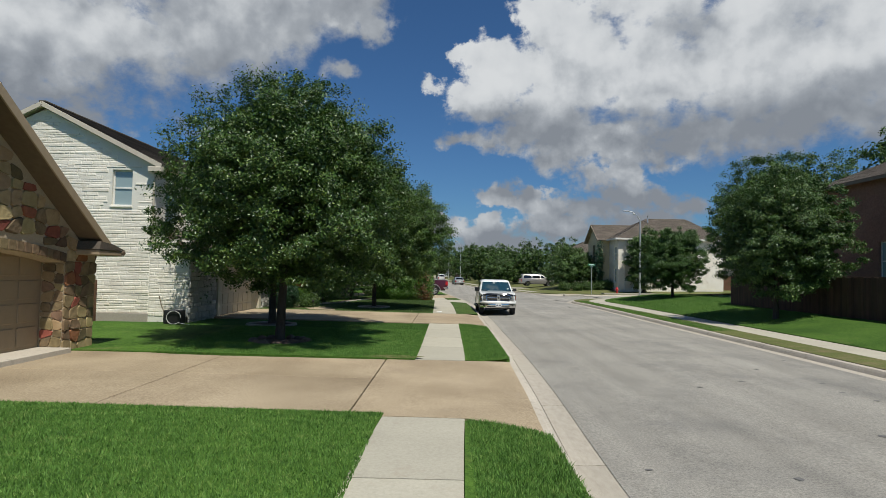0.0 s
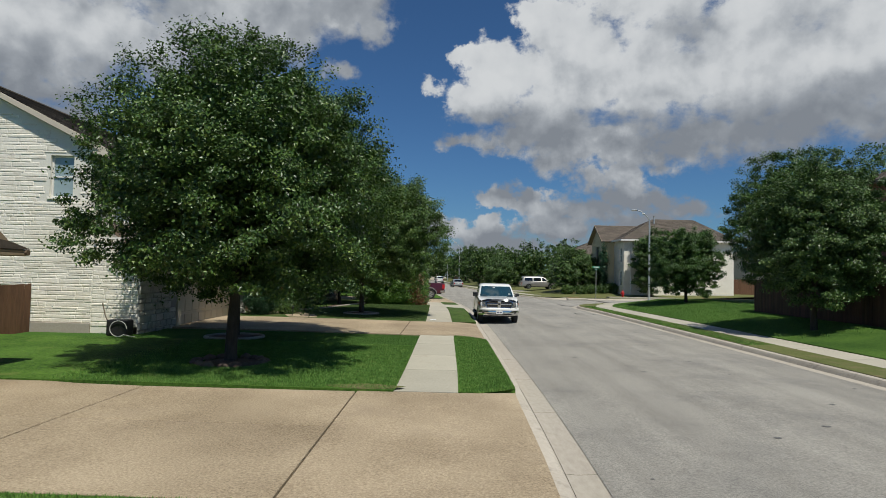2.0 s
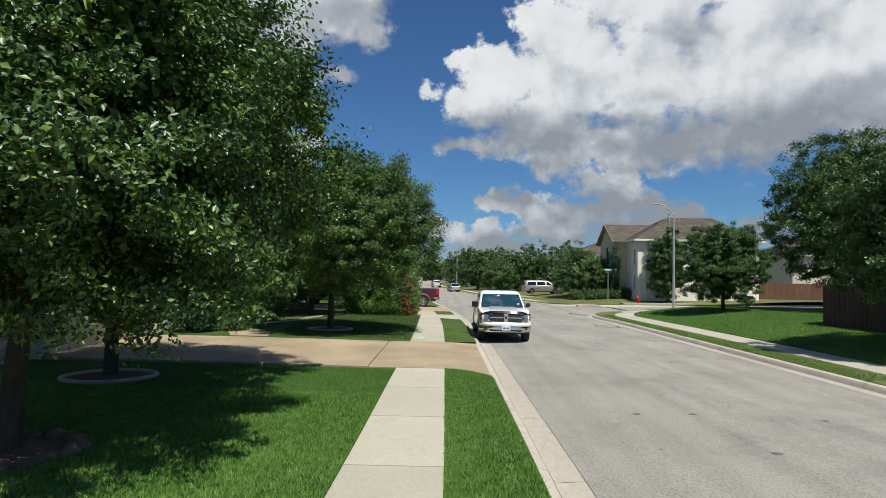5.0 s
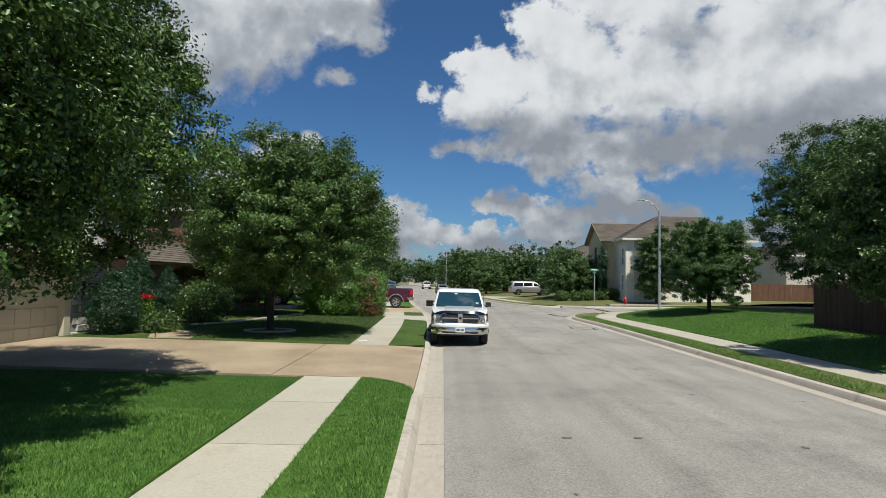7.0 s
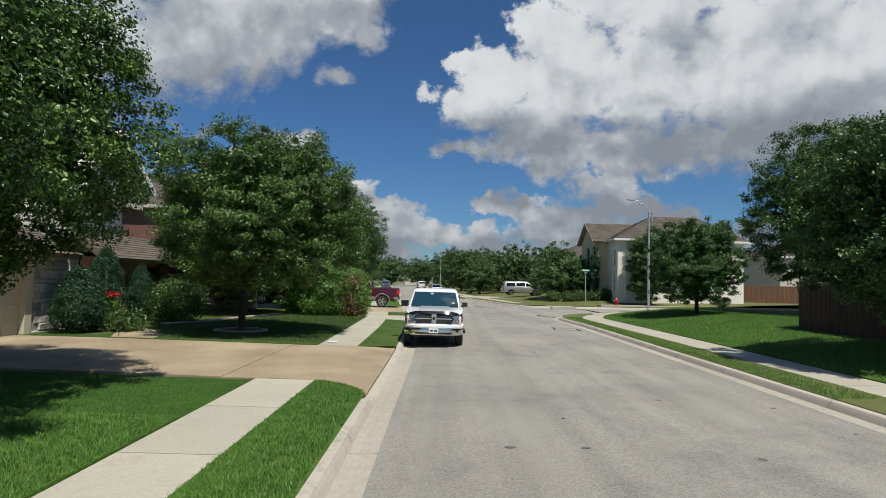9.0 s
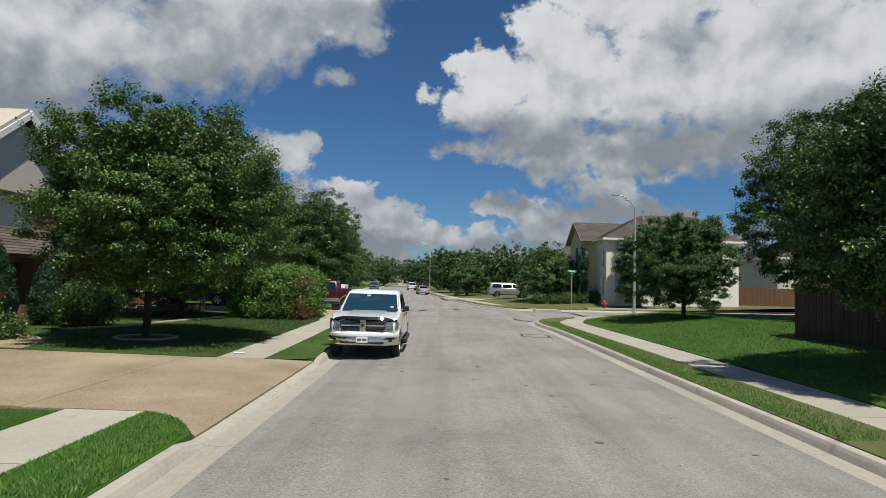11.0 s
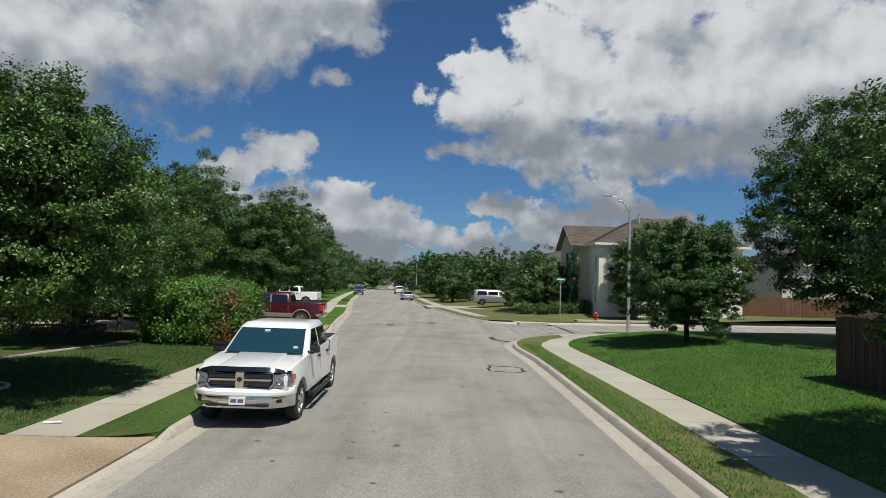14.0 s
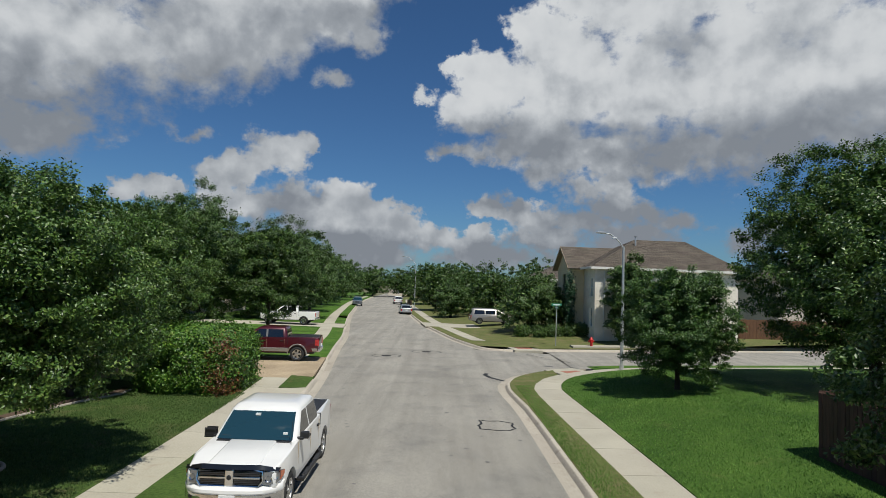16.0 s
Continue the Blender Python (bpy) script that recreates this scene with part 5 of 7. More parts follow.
def add_wheel(car, x, y, r, w, style="a"):
    """A wheel on the side that y lies on, its face outwards."""
    tyre, rim, disc = wheel_meshes(r, w, style)
    m = pose(x, y, r, 0, 0, 0) @ (pose(0, 0, 0, 0, 0, 180) if y > 0 else Matrix())
    t = part("wheel", tyre, None, car, m=m)
    part("rim", rim, None, t, "bright five-spoke alloy rim")
    part("brake", disc, None, t)
    return t


def vehicle(name, label, paint, m, front, base, rear, hw, wheel_r, body, levels, windows, category="car", arch_r=None, detail=0, lower=None, bed=None, group="parked vehicles"):
    """A vehicle along +x with its front axle at x = 0: a body from its side outline with wheel arches cut in, a lofted cabin with glass, wheels and lamps."""
    car = thing(name, label, category, m, group)
    ar = arch_r or wheel_r * 1.22
    zb = body["sill"]
    poly = list(body["top"]) + arch(-base, ar, wheel_r, zb) + arch(0, ar, wheel_r, zb) + [(front - 0.1, zb + 0.04)]
    bm = bmesh.new()
    fs = prism(bm, poly, 1, -hw, hw)
    es = [e for f in fs[:2] for e in f.edges if max(v.co.z for v in e.verts) > zb + 0.12 and not all(abs(math.hypot(v.co.x - c, v.co.z - wheel_r) - ar) < 0.01 for c in (0, -base) for v in e.verts)]
    es = [e for e in es if all(min(abs(math.hypot(v.co.x - c, v.co.z - wheel_r) - ar) for c in (0, -base)) > 0.012 for v in e.verts)]
    bmesh.ops.bevel(bm, geom=es, offset=0.075, segments=3, affect="EDGES", profile=0.55)
    nose, tail = front, -base - rear
    for v in bm.verts:
        # rounds the nose and tail in plan and draws the flanks in towards the shoulder
        k = smooth(nose - 0.75, nose, v.co.x) * 0.10 + smooth(-tail - 0.5, -tail, -v.co.x) * 0.05
        v.co.y *= 1 - k - 0.035 * smooth(body["belt"] - 0.35, body["belt"] + 0.1, v.co.z)
        if v.co.x > nose - 0.4:
            v.co.x -= 0.10 * (abs(v.co.y) / hw) ** 2
    bmesh.ops.triangulate(bm, faces=[f for f in bm.faces if len(f.verts) > 4])
    part("body", bm, paint, car, smooth=True)
    # dark wheel housings and underside
    bm = box(bmesh.new(), (-base - rear + 0.25, -hw + 0.09, zb - 0.08), (front - 0.62, hw - 0.09, zb + 0.1), 0.03)
    part("underbody", bm, M["black"], car)
    for c in (0, -base):
        bm = bmesh.new()
        prism(bm, arch(c, ar * 0.97, wheel_r, zb + 0.02), 1, -hw + 0.12, hw - 0.12)
        part("wheel_housing", bm, M["black"], car)
        for s in (-1, 1):
            add_wheel(car, c, s * (hw - 0.135), wheel_r, 0.25)
    cab = part("cabin", loft(bmesh.new(), levels), paint, car, smooth=True)
    (z0, f0, r0, w0), (z1, f1, r1, w1) = levels[0], levels[1]

    def side(x0, x1, v0, v1, s, rake0=0.0, rake1=0.0):
        yy = lambda v: (w0 + (w1 - w0) * v + 0.0) * s
        zz = lambda v: z0 + (z1 - z0) * v
        c = [(x0, yy(v0), zz(v0)), (x1, yy(v0), zz(v0)), (x1 + rake1, yy(v1), zz(v1)), (x0 + rake0, yy(v1), zz(v1))]
        return c if s < 0 else c[::-1]
    gl = M["darkglass"]
    for s in (-1, 1):
        for x0, x1, k0, k1 in windows:
            part("side_window", pane(side(x1, x0, 0.12, 0.92, s, k1, k0), lift=0.006), gl, car)
    lerp = lambda a, b, v: a + (b - a) * v
    wq = lambda v, u: (lerp(f0, f1, v) + 0.002, u * (lerp(w0, w1, v)), lerp(z0, z1, v))
    # a windscreen bowed across and a little upwards
    bm = bmesh.new()
    us, vs = np.linspace(-0.9, 0.9, 13), np.linspace(0.06, 0.94, 7)
    for back in (0.0, -0.03):
        g = [[bm.verts.new((wq(v, u)[0] + 0.008 + back + 0.035 * (1 - (u / 0.9) ** 2), wq(v, u)[1], wq(v, u)[2] + 0.012 * math.sin(math.pi * v))) for u in us] for v in vs]
        for a, b in zip(g, g[1:]):
            for k in range(12):
                bm.faces.new((a[k], a[k + 1], b[k + 1], b[k]))
    part("windscreen", bm, M["carglass"], car, "blue-grey windscreen", smooth=True)
    rq = lambda v, u: (lerp(r0, r1, v) - 0.002, u * (lerp(w0, w1, v)), lerp(z0, z1, v))
    part("rear_window", pane([rq(0.15, 0.84), rq(0.15, -0.84), rq(0.9, -0.82), rq(0.9, 0.82)], lift=0.006), gl, car)
    for s in (-1, 1):
        part("tail_lamp", boxed((tail - 0.012, s * hw * 0.84 - 0.09, body["belt"] - 0.48), (tail + 0.10, s * hw * 0.84 + 0.09, body["belt"] - 0.10), 0.02), M["tail"], car, "red tail lamp")
        mir = part("mirror", boxed((f0 - 0.34, s * (hw - 0.02), z0 + 0.03), (f0 - 0.20, s * (hw + 0.17), z0 + 0.18), 0.03, 2), M["black"], car)
    if not detail:
        for s in (-1, 1):
            part("headlamp", boxed((front - 0.26, s * hw * 0.70 - 0.17, body["nose"] - 0.24), (front - 0.045, s * hw * 0.70 + 0.15, body["nose"] - 0.07), 0.03), M["lamp_lens"], car)
        part("bumper", boxed((front - 0.3, -hw * 0.88, zb + 0.0), (front + 0.02, hw * 0.88, zb + 0.22), 0.06, 2), paint if not bed else M["chrome"], car)
        part("rear_bumper", boxed((tail - 0.06, -hw * 0.92, zb + 0.02), (tail + 0.2, hw * 0.92, zb + 0.24), 0.05, 2), paint if not bed else M["chrome"], car)
        part("grille", boxed((front - 0.2, -hw * 0.42, body["nose"] - 0.3), (front + 0.008, hw * 0.42, body["nose"] - 0.08), 0.03), M["gloss_black"], car)
        part("plate", boxed((tail - 0.075, -0.15, zb + 0.28), (tail - 0.02, 0.15, zb + 0.42), 0.005), M["sign_white"], car)
    if lower:
        for s in (-1, 1):
            part("lower_trim", boxed((-base + ar + 0.03, s * (hw - 0.02) - 0.02, zb + 0.02), (-ar - 0.03, s * (hw - 0.02) + 0.028, zb + 0.24), 0.015), lower, car, "tan two-tone lower panel")
    if bed:
        x0, x1 = bed
        part("bed_cover", boxed((x0, -hw + 0.16, body["belt"] - 0.01), (x1, hw - 0.16, body["belt"] + 0.042), 0.01), M["black"], car, "dark cargo bed")
    return car


# the pickups share a shape
def pickup(name, label, paint, m, detail=0, lower=None, group="parked vehicles"):
    front, base, rear, hw, r = 0.92, 3.57, 1.20, 0.985, 0.40
    body = {"sill": 0.50, "belt": 1.33, "nose": 1.12,
            "top": [(0.90, 0.62), (0.93, 1.02), (0.86, 1.13), (0.30, 1.21), (-0.55, 1.275), (-2.95, 1.33), (-4.74, 1.36), (-4.78, 1.30), (-4.76, 0.66), (-4.70, 0.56)]}
    levels = [(1.26, -0.52, -3.0, 0.935), (1.80, -1.26, -2.90, 0.80), (1.875, -1.42, -2.82, 0.735), (1.90, -1.62, -2.62, 0.60)]
    windows = [(-0.88, -1.80, -0.52, 0.0), (-1.90, -2.78, 0.0, 0.06)]
    car = vehicle(name, label, paint, m, front, base, rear, hw, r, body, levels, windows, "pickup", 0.485, detail, lower, (-4.66, -3.06), group)
    for s in (-1, 1):
        for x in (-0.62, -1.86, -2.84):
            part("door_gap", boxed((x - 0.004, s * 0.955 - 0.02, 0.66), (x + 0.004, s * 0.955 + 0.0225, 1.24), 0.0), M["trim_tan"], car)
        for x in (-1.66, -2.68):
            part("door_handle", boxed((x - 0.1, s * 0.955 - 0.01, 1.10), (x + 0.1, s * 0.955 + 0.045, 1.15), 0.015, 2), M["black"], car)
    part("bed_gap", boxed((-3.03, -0.97, 0.66), (-3.015, 0.97, 1.352), 0.0), M["black"], car)
    return car


truck = pickup("pickup_truck", "white crew-cab pickup with chrome grille parked at the kerb", M["white_car"], pose(2.58, 30.42, 0.012, 0, 0, -90), 1)
# front of the white pickup
def bowed(prof, half, curl):
    """A bar across the nose that curls back towards the fenders."""
    bm = bmesh.new()
    rings = []
    for i in range(17):
        u = -1 + i / 8
        back = curl * abs(u) ** 5 + 0.05 * u * u
        rings.append([bm.verts.new((0.93 + px - back, u * half, pz)) for px, pz in prof])
    for p, q in zip(rings, rings[1:]):
        for k in range(len(prof)):
            bm.faces.new((p[k], q[k], q[(k + 1) % len(prof)], p[(k + 1) % len(prof)]))
    bm.faces.new(rings[0])
    bm.faces.new(rings[-1][::-1])
    return bm


bump = part("front_bumper", bowed([(0.0, 0.42), (0.08, 0.43), (0.115, 0.49), (0.122, 0.58), (0.112, 0.645), (-0.10, 0.645), (-0.10, 0.42)], 0.965, 0.33), M["chrome"], truck, "wide chrome bumper", smooth=True)
part("bumper_cap", bowed([(0.10, 0.648), (0.122, 0.68), (0.115, 0.735), (0.04, 0.79), (-0.12, 0.80), (-0.12, 0.648)], 0.975, 0.33), M["white_car"], truck, smooth=True)
part("air_slot", boxed((0.98, -0.60, 0.47), (1.052, 0.60, 0.52), 0.02, 2), M["gloss_black"], bump)
for s in (-1, 1):
    part("tow_hook", boxed((0.98, s * 0.46 - 0.10, 0.465), (1.066, s * 0.46 + 0.10, 0.53), 0.025, 2), M["black"], bump)
    part("fog_lamp", boxed((-0.03, -0.06, -0.035), (0.012, 0.06, 0.035), 0.012, 2, pose(0.908, s * 0.76, 0.565, 0, 0, s * 38)), M["black"], bump, "dark fog lamp opening")
part("lower_valance", boxed((0.60, -0.70, 0.36), (0.80, 0.70, 0.46), 0.03), M["black"], truck)
pl = part("plate", boxed((1.04, -0.155, 0.50), (1.062, 0.155, 0.65), 0.004), M["sign_white"], bump, "white number plate with plain bars")
part("plate_bar", boxed((1.0625, -0.12, 0.545), (1.0645, -0.015, 0.61)), M["plate_bar"], bump)
part("plate_bar", boxed((1.0625, 0.015, 0.545), (1.0645, 0.12, 0.61)), M["plate_bar"], bump)
# grille: chrome surround, dark slats and a bright cross
gr = part("grille", boxed((0.80, -0.60, 0.80), (0.935, 0.60, 1.10), 0.05, 2), M["gloss_black"], truck, "dark grille with chrome surround and cross")
bm = bmesh.new()
path = [(0.945, -0.56, 0.79), (0.925, -0.645, 0.90), (0.90, -0.63, 1.07), (0.90, -0.40, 1.118), (0.90, 0.40, 1.118), (0.90, 0.63, 1.07), (0.925, 0.645, 0.90), (0.945, 0.56, 0.79), (0.945, -0.56, 0.79)]
tube(bm, path, 0.026, 6)
part("surround", bm, M["chrome"], gr, smooth=True)
part("cross_bar", boxed((0.90, -0.60, 0.935), (0.962, 0.60, 0.985), 0.015, 2), M["chrome"], gr)
part("cross_post", boxed((0.90, -0.085, 0.79), (0.972, 0.085, 1.115), 0.02, 2), M["chrome"], gr)
part("emblem", lathe(bmesh.new(), [(0.0001, 0.0), (0.055, 0.0), (0.045, 0.014), (0.02, 0.02)], 6, pose(0.972, 0, 0.965, 0, 90, 0)), M["black"], gr)
for s in (-1, 1):
    for z in (0.835, 0.868, 0.902, 1.012, 1.044, 1.076):
        part("slat", boxed((0.915, s * 0.34 - 0.24, z - 0.007), (0.948, s * 0.34 + 0.24, z + 0.007), 0.003), M["black"], gr)
    pts = [(0.905, 0.655), (0.885, 0.78), (0.80, 0.885), (0.66, 0.945), (0.50, 0.962), (0.50, 0.90), (0.74, 0.64)]
    tops = [1.055, 1.06, 1.065, 1.06, 1.02, 1.02, 1.055]
    bots = [0.815, 0.82, 0.835, 0.865, 0.93, 0.93, 0.815]
    bm = bmesh.new()
    lo, hi = [bm.verts.new((x, s * y, z)) for (x, y), z in zip(pts, bots)], [bm.verts.new((x, s * y, z)) for (x, y), z in zip(pts, tops)]
    bm.faces.new(lo)
    bm.faces.new(hi)
    for k in range(7):
        bm.faces.new((lo[k], lo[(k + 1) % 7], hi[(k + 1) % 7], hi[k]))
    hl = part("headlamp", bm, M["lamp_lens"], truck, "clear headlamp with amber corner")
    part("bulb_bezel", lathe(bmesh.new(), [(0.0001, 0), (0.062, 0.0), (0.068, 0.03), (0.045, 0.012)], 14, pose(0.872, s * 0.745, 0.94, 0, 90, s * 14)), M["chrome"], hl)
    part("turn_bezel", lathe(bmesh.new(), [(0.0001, 0), (0.045, 0.0), (0.05, 0.03), (0.03, 0.012)], 12, pose(0.80, s * 0.855, 0.955, 0, 90, s * 40)), M["chrome"], hl)
    bm = pane([(0.70, s * 0.945, 0.875), (0.52, s * 0.968, 0.94), (0.52, s * 0.968, 1.01), (0.70, s * 0.945, 1.05)][::int(s)], lift=0.004)
    part("amber_corner", bm, M["amber"], hl)
    # side steps
    st = part("side_step", tube(bmesh.new(), [(-0.62, s * 0.95, 0.46), (-0.72, s * 1.06, 0.40), (-2.75, s * 1.06, 0.40), (-2.85, s * 0.95, 0.46)], 0.05, 10), M["black"], truck, "dark tubular side step", smooth=True)
    for x in (-1.15, -2.25):
        part("step_pad", boxed((x - 0.28, s * 1.06 - 0.05, 0.44), (x + 0.28, s * 1.06 + 0.05, 0.456), 0.004), M["black"], st)
    part("mirror_arm", boxed((-0.78, s * 0.93 - 0.05, 1.27), (-0.70, s * 0.93 + 0.12, 1.33), 0.01), M["black"], truck)
# smoked deflector over the hood edge
bm = bmesh.new()
rows = []
for i in range(17):
    u = -1 + i / 8
    lift = 0.075 - 0.085 * smooth(0.55, 1.0, abs(u))
    x = 0.93 - 0.20 * abs(u) ** 3
    rows.append([bm.verts.new((x - 0.01, u * 0.93, 1.075 - 0.05 * smooth(0.6, 1, abs(u)))), bm.verts.new((x + 0.045, u * 0.93, 1.115 - 0.05 * smooth(0.6, 1, abs(u)))),
                 bm.verts.new((x - 0.01, u * 0.93, 1.125 + lift)), bm.verts.new((x - 0.07, u * 0.93, 1.115 + lift * 0.9))])
for a, b in zip(rows, rows[1:]):
    for k in range(4):
        bm.faces.new((a[k], b[k], b[(k + 1) % 4], a[(k + 1) % 4]))
bm.faces.new(rows[0])
bm.faces.new(rows[-1][::-1])
part("hood_deflector", bm, M["gloss_black"], truck, "smoked hood deflector", smooth=True)
hood = part("hood", boxed((-0.52, -0.52, 1.16), (0.80, 0.52, 1.30), 0.05, 3), M["white_car"], truck, smooth=True)
for v in hood.data.vertices:
    v.co.z -= 0.125 * smooth(-0.5, 0.85, v.co.x) + (0.0 if v.co.z > 1.2 else 0.05)
part("cowl", boxed((-0.60, -0.82, 1.255), (-0.44, 0.82, 1.285), 0.01), M["black"], truck)
for s in (-1, 1):
    part("wiper", tube(bmesh.new(), [(-0.54, s * 0.12, 1.30), (-0.60, s * 0.40, 1.335), (-0.62, s * 0.74, 1.35)], 0.010, 5), M["black"], truck)
part("sticker", boxed((-0.70, 0.60, 1.385), (-0.655, 0.70, 1.43)), M["sign_white"], truck)
part("sticker", boxed((-1.12, -0.16, 1.70), (-1.055, -0.05, 1.745)), M["sign_white"], truck)
part("badge", boxed((-0.40, -0.965, 1.06), (-0.18, -0.955, 1.085)), M["chrome"], truck)
part("antenna", tube(bmesh.new(), [(-0.35, 0.86, 1.22), (-0.42, 0.86, 1.75)], 0.005, 5), M["black"], truck)

red = pickup("pickup_truck", "dark red crew-cab pickup with tan lower panels on a driveway", M["red_car"], pose(-4.95, 51.45, 0.19, 0, 0, 184.5), 0, M["tan_car"])
for s in (-1, 1):
    for c in (0.0, -3.57):
        part("arch_trim", tube(bmesh.new(), [(c + 0.53 * math.cos(a), s * 0.975, 0.42 + 0.53 * math.sin(a)) for a in np.linspace(-0.05, math.pi + 0.05, 15)], 0.042, 6), M["tan_car"], red, "tan wheel-arch trim", smooth=True)
    part("lower_trim", boxed((-4.70, s * 0.93 - 0.02, 0.56), (-4.12, s * 0.93 + 0.028, 0.74), 0.015), M["tan_car"], red)
    part("pillar_trim", pane([(-1.90, s * 0.912, 1.34), (-1.80, s * 0.912, 1.34), (-1.80, s * 0.81, 1.76), (-1.90, s * 0.81, 1.76)][::-int(s)], lift=0.02), M["tan_car"], red, "pale door pillar")
    part("lamp_side", boxed((-4.74, s * 0.925 - 0.02, 0.90), (-4.56, s * 0.925 + 0.03, 1.24), 0.015), M["tail"], red, "red tail lamp")
pickup("pickup_truck", "white pickup parked across a concrete driveway", M["white_car"], pose(-10.42, 77.0, 0.19, 0, 0, 180))
pickup("pickup_truck", "black pickup in deep shade on a driveway", M["black_car"], pose(-13.3, 51.7, 0.19, 0, 0, 180))

VAN = {"sill": 0.36, "belt": 1.05, "nose": 0.86, "top": [(0.92, 0.5), (0.94, 0.78), (0.80, 0.88), (0.20, 1.02), (-0.4, 1.05), (-3.9, 1.08), (-3.97, 1.0), (-3.97, 0.5), (-3.9, 0.4)]}
vehicle("minivan", "champagne minivan on a driveway by the corner house", M["tan_car"], pose(14.3, 81.8, 0.57, 0, 0, 4), 0.95, 3.0, 0.98, 0.96, 0.33, VAN,
        [(1.03, 0.25, -3.96, 0.93), (1.58, -0.75, -3.80, 0.78), (1.70, -1.0, -3.68, 0.70), (1.74, -1.4, -3.4, 0.55)], [(-0.35, -1.15, -0.6, 0), (-1.25, -2.35, 0, 0), (-2.45, -3.6, 0, 0.1)])
CAR = {"sill": 0.30, "belt": 0.92, "nose": 0.74, "top": [(0.86, 0.45), (0.88, 0.68), (0.74, 0.76), (-0.5, 0.92), (-3.1, 0.96), (-3.62, 0.95), (-3.70, 0.86), (-3.70, 0.45), (-3.6, 0.34)]}
SUV = {"sill": 0.42, "belt": 1.12, "nose": 0.98, "top": [(0.86, 0.5), (0.88, 0.9), (0.78, 0.99), (-0.5, 1.10), (-3.5, 1.14), (-3.58, 1.05), (-3.58, 0.55), (-3.5, 0.45)]}
vehicle("sedan", "silver sedan parked at the far kerb", M["silver_car"], pose(1.62, 107.4, 0.02, 0, 0, 98), 0.9, 2.75, 0.97, 0.89, 0.32, CAR,
        [(0.90, -0.45, -3.2, 0.86), (1.36, -1.25, -2.75, 0.66), (1.43, -1.45, -2.55, 0.55)], [(-0.85, -1.55, -0.5, 0), (-1.65, -2.5, 0, 0.2)])
vehicle("suv", "white sport utility car parked at the far kerb", M["white_car"], pose(-2.0, 144.0, 0.02, 0, 0, 97), 0.9, 2.75, 0.85, 0.93, 0.36, SUV,
        [(1.10, -0.45, -3.56, 0.90), (1.62, -1.1, -3.42, 0.76), (1.74, -1.4, -3.25, 0.62)], [(-0.75, -1.45, -0.45, 0), (-1.55, -2.3, 0, 0), (-2.4, -3.3, 0, 0.1)])
vehicle("suv", "grey sport utility car parked at the near kerb", M["grey_car"], pose(-8.35, 126.0, 0.02, 0, 0, -83), 0.9, 2.75, 0.85, 0.93, 0.36, SUV,
        [(1.10, -0.45, -3.56, 0.90), (1.62, -1.1, -3.42, 0.76), (1.74, -1.4, -3.25, 0.62)], [(-0.75, -1.45, -0.45, 0), (-1.55, -2.3, 0, 0), (-2.4, -3.3, 0, 0.1)])

# ---- houses ----
def wall_mesh(length, z0, z1, thick, openings=(), gable=None):
    """A wall along +x from the origin, thick towards +y, with openings (x0, x1, z0, z1) right through it; gable: (x of the apex, z of the apex)."""
    bm = bmesh.new()
    xs = sorted({0.0, length, *[o[0] for o in openings], *[o[1] for o in openings]})
    for a, b in zip(xs, xs[1:]):
        cuts = sorted((o[2], o[3]) for o in openings if o[0] <= a + 1e-6 and o[1] >= b - 1e-6)
        z = z0
        for lo, hi in cuts:
            if lo - z > 1e-3:
                box(bm, (a, 0, z), (b, thick, lo))
            z = hi
        if z1 - z > 1e-3:
            box(bm, (a, 0, z), (b, thick, z1))
    if gable:
        prism(bm, [(0, z1), (length, z1), (gable[0], gable[1])], 1, 0, thick)
    bmesh.ops.remove_doubles(bm, verts=bm.verts, dist=1e-4)
    return bm


def window(parent, x0, x1, z0, z1, m, frame_mat="trim_white", pane_mat="pane", depth=0.12, blind=True):
    """A sash window set into a wall opening: frame, meeting rail, two panes and a sill."""
    w = part("window", boxed((x0, depth - 0.02, z0), (x0 + 0.055, depth + 0.05, z1), 0.005), M[frame_mat], parent, m=m)
    part("frame_side", boxed((x1 - 0.055, depth - 0.02, z0), (x1, depth + 0.05, z1), 0.005), M[frame_mat], w)
    part("frame_head", boxed((x0, depth - 0.021, z1 - 0.055), (x1, depth + 0.051, z1), 0.005), M[frame_mat], w)
    part("frame_foot", boxed((x0, depth - 0.021, z0), (x1, depth + 0.051, z0 + 0.055), 0.005), M[frame_mat], w)
    zm = (z0 + z1) / 2
    part("meeting_rail", boxed((x0, depth - 0.026, zm - 0.03), (x1, depth + 0.045, zm + 0.03), 0.005), M[frame_mat], w)
    for a, b in ((z0 + 0.05, zm), (zm, z1 - 0.05)):
        part("pane", boxed((x0 + 0.05, depth + 0.01, a), (x1 - 0.05, depth + 0.022, b)), M[pane_mat], w)
    part("sill", boxed((x0 - 0.04, -0.05, z0 - 0.07), (x1 + 0.04, depth + 0.03, z0 - 0.001), 0.01), M["mortar_w" if frame_mat == "trim_white" else "trim_tan"], w)
    return w


